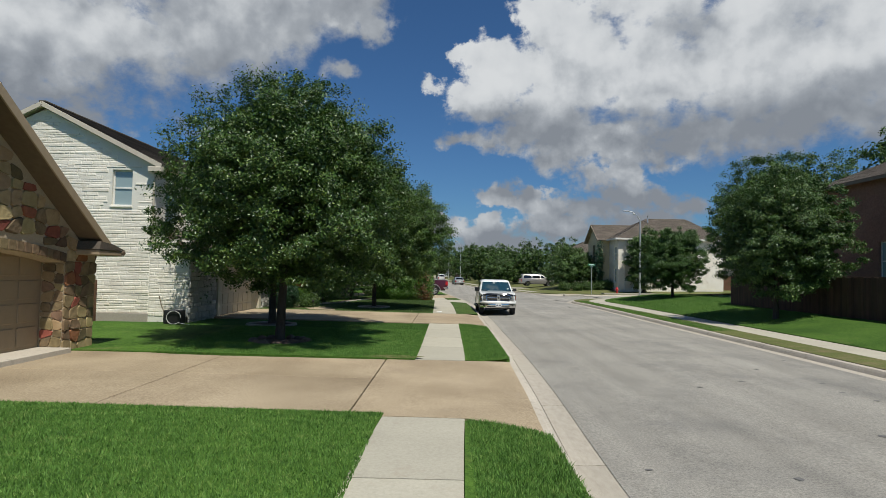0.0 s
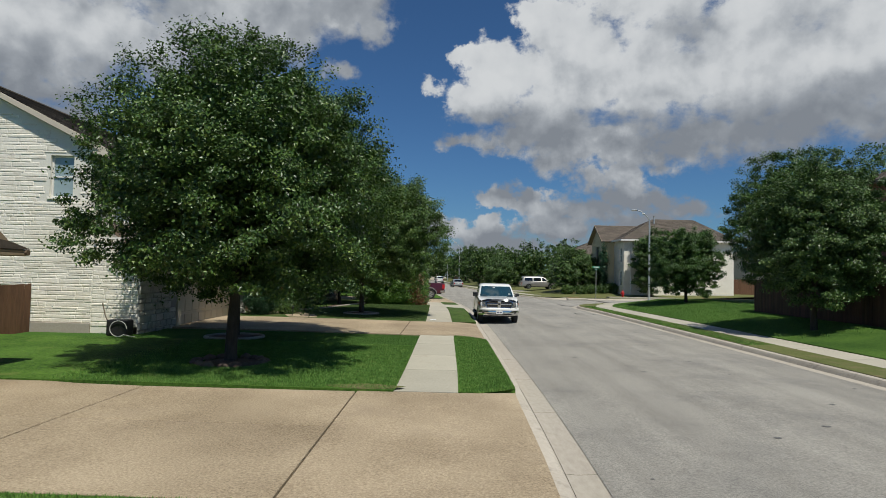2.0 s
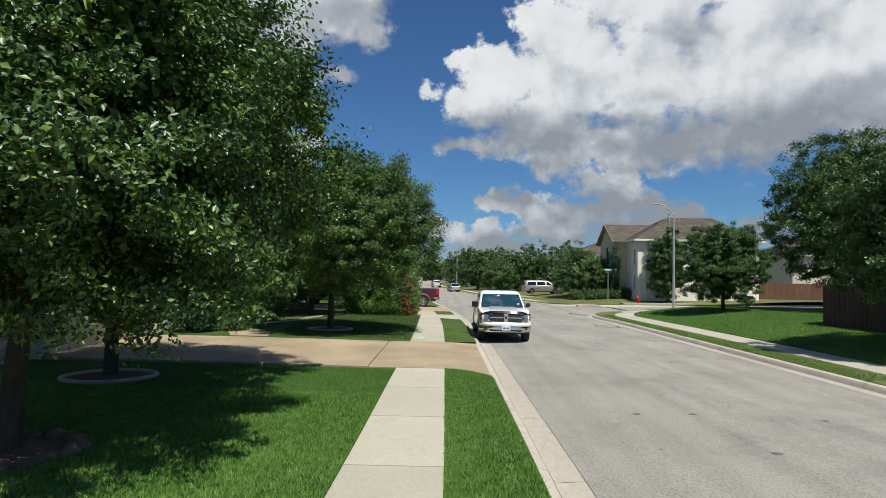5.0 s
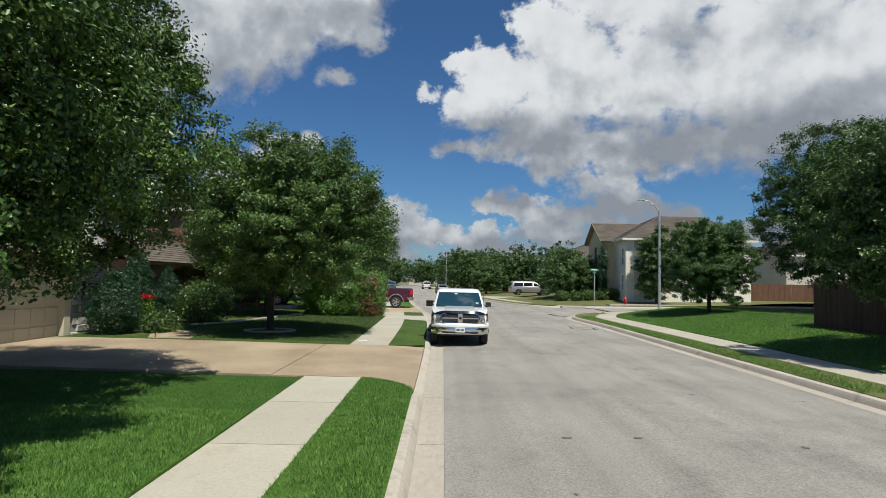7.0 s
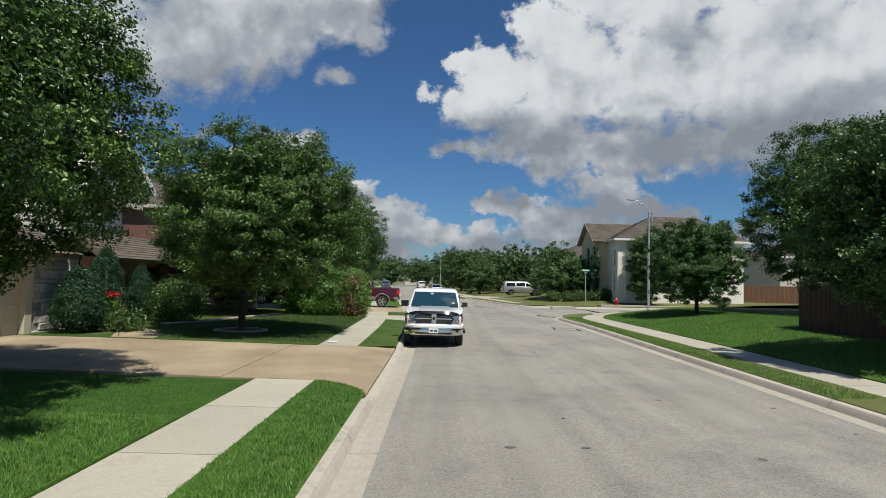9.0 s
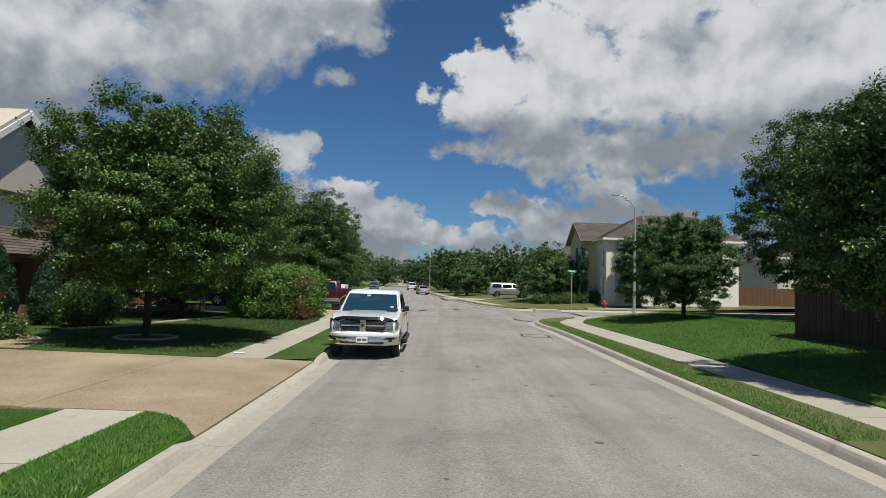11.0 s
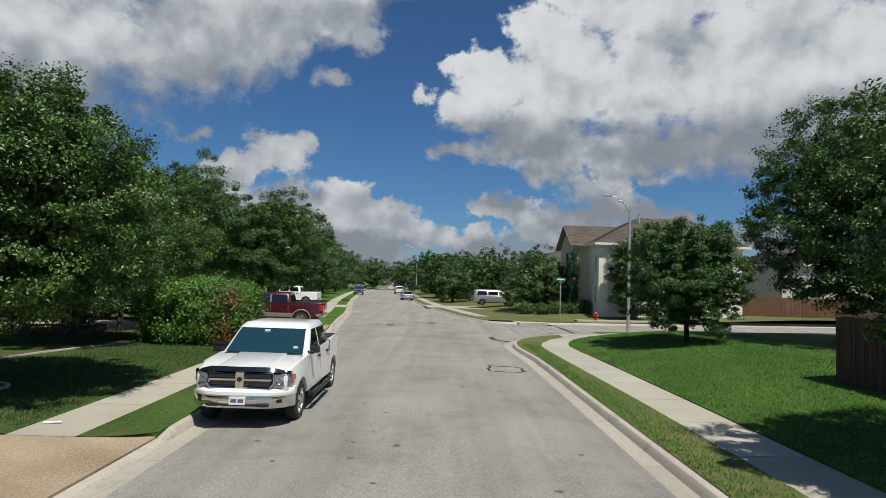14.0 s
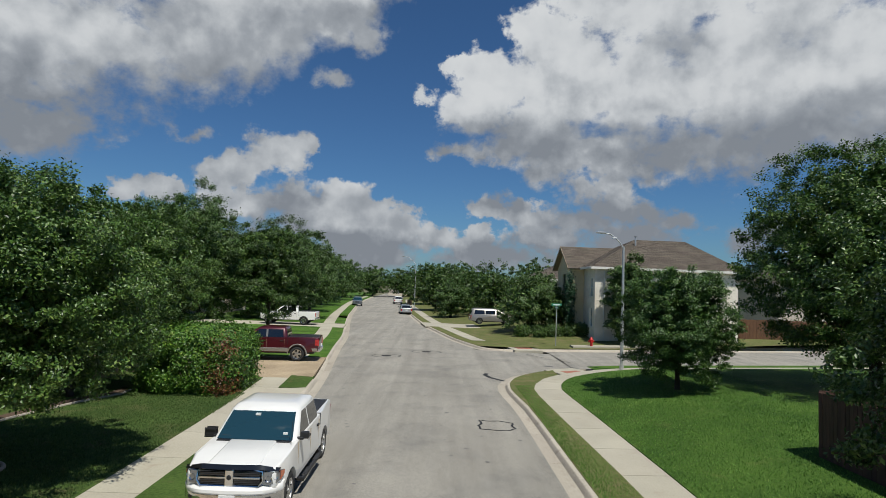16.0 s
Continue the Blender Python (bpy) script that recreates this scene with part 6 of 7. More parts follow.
def roof_slab(parent, corners, thick=0.16, fascia="trim_white"):
    """One roof slope: deck of shingle courses over a board underside. Corners: eave left, eave right, top right, top left, seen from outside."""
    c = [Vector(p) for p in corners]
    n = (c[1] - c[0]).cross(c[3] - c[0]).normalized()
    up_len = ((c[3] + c[2]) / 2 - (c[0] + c[1]) / 2).length
    courses = max(4, int(up_len / 0.16)) if up_len < 9 else int(up_len / 0.3)
    V, F = [], []
    for i in range(courses):
        a, b = i / courses, (i + 1.15) / courses
        l0, r0, l1, r1 = c[0].lerp(c[3], a), c[1].lerp(c[2], a), c[0].lerp(c[3], min(1, b)), c[1].lerp(c[2], min(1, b))
        wide = max(1, int((r0 - l0).length / 0.9))
        for k in range(wide):
            u0, u1 = k / wide, (k + 1) / wide
            q = len(V)
            V += [l0.lerp(r0, u0) + n * 0.026, l0.lerp(r0, u1) + n * 0.026, l1.lerp(r1, u1) + n * 0.008, l1.lerp(r1, u0) + n * 0.008, l0.lerp(r0, u0), l0.lerp(r0, u1)]
            F += [(q, q + 1, q + 2, q + 3), (q + 4, q + 5, q + 1, q)]
    deck = part("roof_slope", mesh_of("roof_slope", V, F, M["shingle"]), None, parent)
    bm = bmesh.new()
    top, bot = [bm.verts.new(p - n * 0.004) for p in c], [bm.verts.new(p - n * thick) for p in c]
    bm.faces.new(top)
    bm.faces.new(bot[::-1])
    for k in range(4):
        if (top[k].co - top[(k + 1) % 4].co).length > 1e-4:
            bm.faces.new((top[k], bot[k], bot[(k + 1) % 4], top[(k + 1) % 4]))
    part("roof_edge", bm, M[fascia], deck)
    return deck


def beam(parent, name, a, b, w, h, mat):
    """A straight board from a to b, w wide and h high."""
    a, b = Vector(a), Vector(b)
    d = b - a
    rot = d.to_track_quat("X", "Z").to_matrix().to_4x4()
    return part(name, boxed((0, -w / 2, -h / 2), (d.length, w / 2, h / 2), 0.006), M[mat], parent, m=Matrix.Translation(a) @ rot)


def course_stones(parent, place, length, z0, z1, top_at, openings, mats, seed, hs=(0.09, 0.2), ls=(0.2, 0.75), first=None, keep=300, deep=0.026):
    """Rough stones in courses on a wall face: those past keep are joined. place: pose whose x runs along the face and whose -y looks out."""
    r = random.Random(seed)
    z = z0
    singles, rest = [], []
    while z < z1:
        h = min(r.uniform(*hs), z1 - z)
        if h < 0.05:
            break
        x = -r.random() * 0.3
        while x < length:
            l = r.uniform(*ls)
            a, b = max(0.0, x), min(length, x + l)
            x += l
            if b - a < 0.07:
                continue
            tz = min(top_at(a), top_at(b))
            if z + h > tz:
                continue
            if any(a < o[1] and b > o[0] and z < o[3] and z + h > o[2] for o in openings):
                continue
            singles.append((a + 0.004, b - 0.004, z + 0.003, z + h - 0.003))
        z += h
    if first:
        singles.sort(key=first)

    def stone(bm, a, b, lo, hi):
        d0 = r.uniform(0.4, 1.0) * deep
        q = [(a, lo), (b, lo), (b, hi), (a, hi)]
        bevel = min(0.02, (hi - lo) * 0.2)
        base = [bm.verts.new((x + r.uniform(-.006, .006), 0.0, zz + r.uniform(-.006, .006))) for x, zz in q]
        face = [bm.verts.new((x + math.copysign(bevel, (a + b) / 2 - x), -d0 * r.uniform(0.7, 1.2), zz + math.copysign(bevel, (lo + hi) / 2 - zz))) for x, zz in q]
        f = bm.faces.new(face)
        for k in range(4):
            bm.faces.new((base[k], base[(k + 1) % 4], face[(k + 1) % 4], face[k]))
    for s in singles[:keep]:
        bm = bmesh.new()
        stone(bm, *s)
        part("stone", bm, M[r.choice(mats)], parent, m=place)
    if singles[keep:]:
        bm = bmesh.new()
        for s in singles[keep:]:
            stone(bm, *s)
        o = part("stonework", bm, M[mats[0]], parent, m=place)
        o["kind"] = "stuff"


# white limestone house
wh = thing("house", "two-storey white limestone house with brown shingle roof", "house")
S = pose(-19.9, 20.5, 0)
win = (6.93, 7.70, 4.54, 5.92)
part("gable_wall", wall_mesh(8.5, -0.1, 6.1, 0.25, [win], (4.25, 8.2)), M["mortar_w"], wh, "white rough limestone wall", m=S)
gable = wh.children[0]
part("foundation", boxed((0, -0.07, -0.1), (8.5, -0.001, 0.5), 0.01), M["edging"], wh, "bare concrete foundation", m=S)
window(wh, *win, S)
part("side_wall", wall_mesh(15.5, -0.1, 6.1, 0.25, [(1.0, 2.2, 3.9, 5.3), (4, 5.4, 3.9, 5.3)]), M["mortar_w"], wh, m=pose(-11.397, 20.503, 0, 0, 0, 90))
part("back_wall", wall_mesh(15.5, -0.1, 6.1, 0.25), M["mortar_w"], wh, m=pose(-19.9, 36.0, 0, 0, 0, -90))
part("end_wall", wall_mesh(8.5, -0.1, 6.1, 0.25, (), (4.25, 8.2)), M["mortar_w"], wh, m=pose(-11.4, 36.0, 0, 0, 0, 180))
for a, b in ((1.0, 2.2), (4.0, 5.4)):
    window(wh, a, b, 3.9, 5.3, pose(-11.4, 20.5, 0, 0, 0, 90))
roof_slab(wh, [(-11.0, 20.28, 6.13), (-11.0, 36.4, 6.13), (-15.65, 36.4, 8.44), (-15.65, 20.28, 8.44)], 0.12, fascia="trim_cream")
roof_slab(wh, [(-20.3, 36.4, 6.13), (-20.3, 20.28, 6.13), (-15.65, 20.28, 8.44), (-15.65, 36.4, 8.44)], 0.12, fascia="trim_cream")
for x in (-11.0, -20.3):
    beam(wh, "rake_board", (x, 20.26, 6.03), (-15.65, 20.26, 8.34), 0.04, 0.17, "trim_cream")
beam(wh, "ridge_cap", (-15.65, 20.28, 8.445), (-15.65, 36.4, 8.445), 0.26, 0.05, "shingle")
part("eave_return", boxed((-11.5, 20.22, 5.82), (-10.98, 20.45, 6.02), 0.02), M["trim_cream"], wh)
part("downspout", tube(bmesh.new(), [(-11.25, 20.40, 5.9), (-11.32, 20.42, 5.5), (-11.32, 20.42, 3.1)], 0.04, 8), M["trim_cream"], wh, smooth=True)
# front gable facing the street
part("front_gable", wall_mesh(4.6, 5.0, 6.0, 0.2, (), (2.3, 7.7)), M["stucco_far"], wh, m=pose(-10.9, 32.2, 0, 0, 0, 90))
roof_slab(wh, [(-10.6, 31.8, 5.85), (-15.4, 31.8, 5.85), (-15.4, 34.5, 7.95), (-10.6, 34.5, 7.95)], fascia="trim_cream")
roof_slab(wh, [(-15.4, 37.2, 5.85), (-10.6, 37.2, 5.85), (-10.6, 34.5, 7.95), (-15.4, 34.5, 7.95)])
beam(wh, "rake_board", (-10.58, 31.8, 5.75), (-10.58, 34.5, 7.85), 0.04, 0.22, "trim_white")
beam(wh, "rake_board", (-10.58, 37.2, 5.75), (-10.58, 34.5, 7.85), 0.04, 0.22, "trim_white")
# garage wing
gd = (2.9, 7.9, 0.0, 2.35)
G = pose(-9.9, 20.504, 0, 0, 0, 90)
part("garage_wall", wall_mesh(9.8, -0.1, 2.75, 0.25, [gd]), M["mortar_shade"], wh, m=G)
part("garage_side", wall_mesh(1.494, -0.1, 3.3, 0.24), M["mortar_w"], wh, m=pose(-11.4, 20.504, 0))
part("garage_end", wall_mesh(1.5, -0.1, 3.3, 0.24), M["mortar_w"], wh, m=pose(-9.906, 30.297, 0, 0, 0, 180))
roof_slab(wh, [(-9.35, 20.0, 2.72), (-9.35, 30.3, 2.72), (-11.2, 29.6, 3.75), (-11.2, 20.9, 3.75)], fascia="trim_brown")
dr = part("garage_door", boxed((2.9, 0.14, 0.05), (7.9, 0.17, 2.35)), M["door_cream"], wh, "cream panelled garage door", m=G)
for i in range(4):
    for k in range(8):
        part("door_panel", boxed((2.98 + k * 0.615, 0.118, 0.12 + i * 0.56), (2.98 + k * 0.615 + 0.53, 0.141, 0.12 + i * 0.56 + 0.46), 0.012), M["door_cream"], dr)
for a, b in ((2.62, 2.93), (7.87, 8.18)):
    part("door_trim", boxed((a, -0.06, 0.0), (b, 0.2, 2.42), 0.01), M["door_cream"], wh, m=G)
# brick porch before the front door
PW = pose(-10.2, 32.6, 0, 0, 0, 90)
part("entry_wall", wall_mesh(7.2, -0.1, 2.75, 0.3, [(0.75, 1.5, 0.22, 2.45), (3.55, 4.75, 0.22, 2.45)]), M["brick"], wh, "red brick porch wall with tall openings", m=PW)
part("porch_side", wall_mesh(0.75, -0.1, 2.75, 0.25, (), None), M["brick"], wh, m=pose(-10.96, 32.64, 0))
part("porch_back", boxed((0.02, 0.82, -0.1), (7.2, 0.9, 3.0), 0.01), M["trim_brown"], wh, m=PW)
part("front_door", boxed((3.4, 0.74, 0.2), (4.4, 0.81, 2.3), 0.01), M["trim_tan"], wh, m=PW)
part("porch_step", boxed((0.1, 0.0, -0.1), (7.1, 0.8, 0.215), 0.01), M["concrete"], wh, m=PW)
roof_slab(wh, [(-9.75, 32.2, 2.72), (-9.75, 40.2, 2.72), (-11.15, 40.2, 3.75), (-11.15, 32.2, 3.75)], fascia="trim_brown")
top = lambda x: 6.1 + (x * 0.50 if x < 4.25 else (8.5 - x) * 0.50) - 0.12
course_stones(gable, pose(0, -0.002, 0), 8.5, 0.5, 8.1, top, [(win[0] - 0.04, win[1] + 0.04, win[2] - 0.09, win[3] + 0.03)], ["limestone"], 5, hs=(0.06, 0.17), ls=(0.18, 1.05), first=lambda s: -s[0], deep=0.02)
course_stones([o for o in wh.children if o.name.startswith("garage_side")][0], pose(0, -0.002, 0), 1.5, 0.4, 3.25, lambda x: 3.3, [], ["limestone"], 6, hs=(0.06, 0.17), ls=(0.18, 0.8), keep=100, deep=0.02)
course_stones([o for o in wh.children if o.name.startswith("garage_wall")][0], pose(0, -0.002, 0), 9.8, 0.1, 2.7, lambda x: 2.75, [(2.60, 8.20, 0, 2.44)], ["limestone_shade"], 7, hs=(0.13, 0.30), ls=(0.22, 0.6), keep=120, deep=0.075)

# field-stone garage
fg = thing("house", "garage front of brown and red field stone with a steep gable", "house", pose(-0.25, 0, 0.05))
HW = 4.05
E1 = pose(-8.9, 9.5 - HW, 0, 0, 0, 90)
n = 12
bm = bmesh.new()
yc, half, spring, risec = HW, 2.92, 2.26, 0.28
WZ, AZ = 2.45, 5.40
low = lambda x: -0.1 if abs(x - yc) >= half else spring + risec * (1 - ((x - yc) / half) ** 2)
high = lambda x: WZ + (HW - abs(x - HW)) * (AZ - WZ) / HW
cols = [yc - half + 2 * half * k / n for k in range(n + 1)]
for a, b in zip([0] + cols, cols + [2 * HW]):
    pier = a < yc - half - 0.1 or b > yc + half + 0.1
    la, lb = (-0.1, -0.1) if pier else (max(spring, low(a)), max(spring, low(b)))
    prism(bm, [(a, la), (b, lb), (b, high(b)), (a, high(a))], 1, 0, 0.62)
bmesh.ops.remove_doubles(bm, verts=bm.verts, dist=1e-4)
gw = part("gable_wall", bm, M["mortar_t"], fg, "brown and red irregular field stone", m=E1)
gdoor = part("garage_door", boxed((yc - half - 0.1, 0.54, 0.0), (yc + half + 0.1, 0.58, 2.6)), M["door_tan"], fg, "tan panelled garage door", m=E1)
for i in range(4):
    for k in range(8):
        part("door_panel", boxed((yc - half + 0.06 + k * 0.725, 0.52, 0.36 + i * 0.53), (yc - half + 0.06 + k * 0.725 + 0.62, 0.541, 0.36 + i * 0.53 + 0.43), 0.012), M["door_tan"], gdoor)
part("threshold", boxed((yc - half, -0.25, 0.0), (yc + half, 0.6, 0.285), 0.01), M["kerb"], fg, m=E1)
part("side_wall", wall_mesh(8.3, -0.1, WZ, 0.25), M["mortar_t"], fg, m=pose(-9.53, 9.5 + HW - 0.01, 0, 0, 0, 180))
part("side_wall", wall_mesh(8.3, -0.1, WZ, 0.25), M["mortar_t"], fg, m=pose(-17.83, 9.5 - HW + 0.01, 0))
part("back_wall", wall_mesh(2 * HW, -0.1, WZ, 0.25, (), (HW, AZ)), M["mortar_t"], fg, m=pose(-17.9, 9.5 + HW, 0, 0, 0, -90))
YE, ZE, ZA = 3.9, 2.60, 5.60
for s in (1, -1):
    q = [(-8.36, 9.5 + s * YE, ZE), (-18.3, 9.5 + s * YE, ZE), (-18.3, 9.5, ZA), (-8.36, 9.5, ZA)]
    # brown slab edge and underside: the shade below the overhang, given as colour
    roof_slab(fg, q if s > 0 else [q[1], q[0], q[3], q[2]], 0.12, "trim_brown")
    beam(fg, "rake_board", (-8.34, 9.5 + s * (YE + 0.03), ZE - 0.08), (-8.34, 9.5, ZA - 0.07), 0.04, 0.19, "trim_tan")
beam(fg, "ridge_cap", (-8.36, 9.5, 5.60), (-18.3, 9.5, 5.60), 0.26, 0.05, "shingle")
er = part("eave_return", boxed((-8.95, 12.75, 2.46), (-8.30, 13.75, 2.60), 0.02), M["trim_tan"], fg, "small shingled eave return")
bm = bmesh.new()
prism(bm, [(12.72, 2.605), (13.82, 2.605), (13.3, 2.74), (12.78, 2.80)], 0, -8.95, -8.28)
part("return_roof", bm, M["shingle"], er)
part("gutter", tube(bmesh.new(), [(-8.25, 13.72, 2.54), (-18, 13.72, 2.54)], 0.06, 8), M["trim_brown"], fg, smooth=True)
part("downspout", tube(bmesh.new(), [(-8.98, 13.7, 2.5), (-9.0, 13.64, 2.3), (-9.0, 13.64, 0.25)], 0.045, 8), M["trim_brown"], fg, smooth=True)


def field_stones(parent, inside, x0, x1, z0, z1, step, seed, place, deep=0.05):
    """Irregular stones fitted together: the cells of a shaken grid, each drawn in from the mortar."""
    r = random.Random(seed)
    nx, nz = int((x1 - x0) / step) + 1, int((z1 - z0) / (step * 0.8)) + 1
    P = {}
    for i in range(nx + 1):
        for k in range(nz + 1):
            P[i, k] = (x0 + (x1 - x0) * i / nx + r.uniform(-.30, .30) * step * (0 < i < nx), z0 + (z1 - z0) * k / nz + r.uniform(-.30, .30) * step * 0.8 * (0 < k < nz))
    for i in range(nx):
        for k in range(nz):
            q = [P[i, k], P[i + 1, k], P[i + 1, k + 1], P[i, k + 1]]
            cx, cz = sum(p[0] for p in q) / 4, sum(p[1] for p in q) / 4
            pts = []
            for a in range(4):
                (xa, za), (xb, zb) = q[a], q[(a + 1) % 4]
                pts += [(xa + (xb - xa) * f, za + (zb - za) * f) for f in (0.16, 0.84)]
            if not all(inside(px, pz) for px, pz in pts):
                continue
            bm = bmesh.new()
            s1, s2, d = 0.97, 0.90, -deep * r.uniform(0.5, 1.1)
            o1 = [bm.verts.new((cx + (px - cx) * s1, 0, cz + (pz - cz) * s1)) for px, pz in pts]
            o2 = [bm.verts.new((cx + (px - cx) * s2, d * r.uniform(0.8, 1.2), cz + (pz - cz) * s2)) for px, pz in pts]
            bm.faces.new(o2)
            for a in range(8):
                bm.faces.new((o1[a], o1[(a + 1) % 8], o2[(a + 1) % 8], o2[a]))
            part("stone", bm, M[r.choice(("field", "field", "field_tan", "field_tan", "field", "field_red"))], parent, m=place)


def in_gable(x, z):
    if not (-0.01 < x < 2 * HW + 0.01 and z < WZ - 0.02 + (x if x < HW else 2 * HW - x) * (AZ - WZ) / HW):
        return False
    u = (x - yc) / half
    return abs(u) > 1.0 or z > spring + risec * (1 - u * u) + 0.22


field_stones(gw, in_gable, 0, 2 * HW, 2.3, 5.4, 0.37, 3, pose(0, -0.002, 0))
field_stones(gw, lambda x, z: True, yc + half + 0.0, 2 * HW, 0.12, 2.3, 0.36, 14, pose(0, -0.002, 0))
field_stones(gw, lambda x, z: True, 0, yc - half, 0.12, 2.3, 0.36, 15, pose(0, -0.002, 0))
for k in range(26):
    u0, u1 = k / 26, (k + 1) / 26
    bm = bmesh.new()
    q = []
    for u, up in ((u0, 0.01), (u1, 0.01), (u1, 0.23), (u0, 0.23)):
        q.append((yc - half + 2 * half * u, spring + risec * (1 - (2 * u - 1) ** 2) + up))
    cx, cz = sum(p[0] for p in q) / 4, sum(p[1] for p in q) / 4
    a = [bm.verts.new((cx + (x - cx) * 0.9, 0, cz + (z - cz) * 0.94)) for x, z in q]
    b = [bm.verts.new((cx + (x - cx) * 0.8, -0.05, cz + (z - cz) * 0.9)) for x, z in q]
    bm.faces.new(b)
    for i in range(4):
        bm.faces.new((a[i], a[(i + 1) % 4], b[(i + 1) % 4], b[i]))
    part("arch_stone", bm, M["field"], gw, m=pose(0, -0.002, 0))
# the jamb inside the opening
field_stones(gw, lambda x, z: True, 0.1, 0.62, 0.29, 2.24, 0.3, 4, pose(yc + half - 0.002, 0.62, 0, 0, 0, -90), 0.025)


def hip_house(name, label, x0, x1, y0, y1, z0, eave, ridge, wall_mat, over=0.5, wins=(), fascia="trim_white", ends=None):
    """A two-storey house under a hip roof; wins: (side, along0, along1, z0, z1) with sides s, w, n, e."""
    h = thing(name, label, "house")
    L, W = x1 - x0, y1 - y0
    sides = {"s": (pose(x0, y0, 0), L), "e": (pose(x1 + 0.003, y0 + 0.003, 0, 0, 0, 90), W - 0.006), "n": (pose(x1, y1, 0, 0, 0, 180), L), "w": (pose(x0 - 0.003, y1 - 0.003, 0, 0, 0, -90), W - 0.006)}
    for s, (m, l) in sides.items():
        ops = [o[1:] for o in wins if o[0] == s]
        part("wall", wall_mesh(l, z0 - 0.4, eave, 0.25, ops), wall_mat, h, m=m)
        for o in ops:
            window(h, *o, m, "trim_white")
    a, b, c, d = (x0 - over, y0 - over, eave), (x1 + over, y0 - over, eave), (x1 + over, y1 + over, eave), (x0 - over, y1 + over, eave)
    if L >= W:
        e0, e1 = ends or (x0 + W / 2, x1 - W / 2)
        r0, r1 = (e0, (y0 + y1) / 2, ridge), (e1, (y0 + y1) / 2, ridge)
        for q in ([a, b, r1, r0], [b, c, r1, r1], [c, d, r0, r1], [d, a, r0, r0]):
            roof_slab(h, q, 0.14, fascia)
    else:
        r0, r1 = ((x0 + x1) / 2, y0 + L / 2, ridge), ((x0 + x1) / 2, y1 - L / 2, ridge)
        for q in ([a, b, r0, r0], [b, c, r1, r0], [c, d, r1, r1], [d, a, r0, r1]):
            roof_slab(h, q, 0.14, fascia)
    for p, q in ((a, b), (b, c), (c, d), (d, a)):
        beam(h, "fascia", (*p[:2], eave - 0.08), (*q[:2], eave - 0.08), 0.04, 0.2, fascia)
    bm = bmesh.new()
    box(bm, (x0 - over + 0.03, y0 - over + 0.03, eave - 0.06), (x1 + over - 0.03, y1 + over - 0.03, eave - 0.03))
    part("soffit", bm, M["soffit"], h)
    return h


ch = hip_house("house", "two-storey corner house of white stone and cream stucco", 20.5, 33.2, 68.1, 80.0, 0.7, 6.85, 9.9, M["limestone"], 0.5,
               [("w", 10.2, 11.2, 4.2, 5.9), ("w", 10.2, 11.2, 1.5, 3.2), ("s", 6.6, 7.6, 4.6, 6.0), ("s", 3.0, 4.0, 1.6, 3.0)], ends=(26.0, 31.0))
part("bay_side", wall_mesh(1.2, 0.3, 6.8, 0.2), M["stucco"], ch, "cream stucco bay wall", m=pose(19.3, 71.9, 0))
BF = pose(19.297, 77.997, 0, 0, 0, -90)
part("bay_front", wall_mesh(6.094, 0.3, 6.8, 0.2, [(2.4, 3.8, 4.3, 6.3), (2.1, 4.1, 1.2, 3.2)], (3.05, 8.85)), M["stucco"], ch, m=BF)
window(ch, 2.4, 3.8, 4.3, 6.3, BF, "trim_brown", "darkglass")
window(ch, 2.1, 4.1, 1.2, 3.2, BF, "trim_brown", "darkglass")
part("bay_end", wall_mesh(1.2, 0.3, 6.8, 0.2), M["stucco"], ch, m=pose(20.5, 78.0, 0, 0, 0, 180))
roof_slab(ch, [(18.85, 71.4, 6.78), (23.4, 71.4, 6.78), (25.8, 74.95, 9.05), (18.85, 74.95, 9.05)], 0.14, "trim_tan")
roof_slab(ch, [(23.4, 78.5, 6.78), (18.85, 78.5, 6.78), (18.85, 74.95, 9.05), (25.8, 74.95, 9.05)], 0.14, "trim_tan")
beam(ch, "rake_board", (18.83, 71.4, 6.68), (18.83, 74.95, 8.95), 0.04, 0.2, "trim_tan")
beam(ch, "rake_board", (18.83, 78.5, 6.68), (18.83, 74.95, 8.95), 0.04, 0.2, "trim_tan")
part("vent_pipe", tube(bmesh.new(), [(25.6, 72.6, 8.8), (25.6, 72.6, 10.0), (25.6, 72.6, 10.15)], [0.08, 0.08, 0.13], 8), M["galv"], ch)
part("downspout", tube(bmesh.new(), [(21.3, 68.0, 6.7), (21.3, 68.0, 0.6)], 0.05, 8), M["trim_white"], ch)
part("porch_roof", boxed((19.6, 78.1, 3.2), (20.4, 80.2, 3.4), 0.02), M["trim_tan"], ch)

bh = hip_house("house", "two-storey brown brick house behind a wooden fence", 20.8, 33.0, 8.0, 30.8, 0.8, 7.35, 10.6, M["brick"], 0.45,
               [("w", 3.9, 5.0, 2.3, 4.2), ("w", 9.0, 10.1, 4.6, 6.2)], "trim_brown")
part("vent_pipe", tube(bmesh.new(), [(22.6, 27.4, 8.2), (22.6, 27.4, 9.3)], 0.05, 8), M["trim_white"], bh)
hip_house("house", "brick house mostly hidden behind street trees", -27.0, -15.0, 48.5, 60.5, 0.3, 6.6, 10.2, M["brick"], 0.5, [("e", 2.0, 3.1, 1.0, 2.8), ("s", 7.5, 8.6, 1.0, 2.8)], "trim_cream")
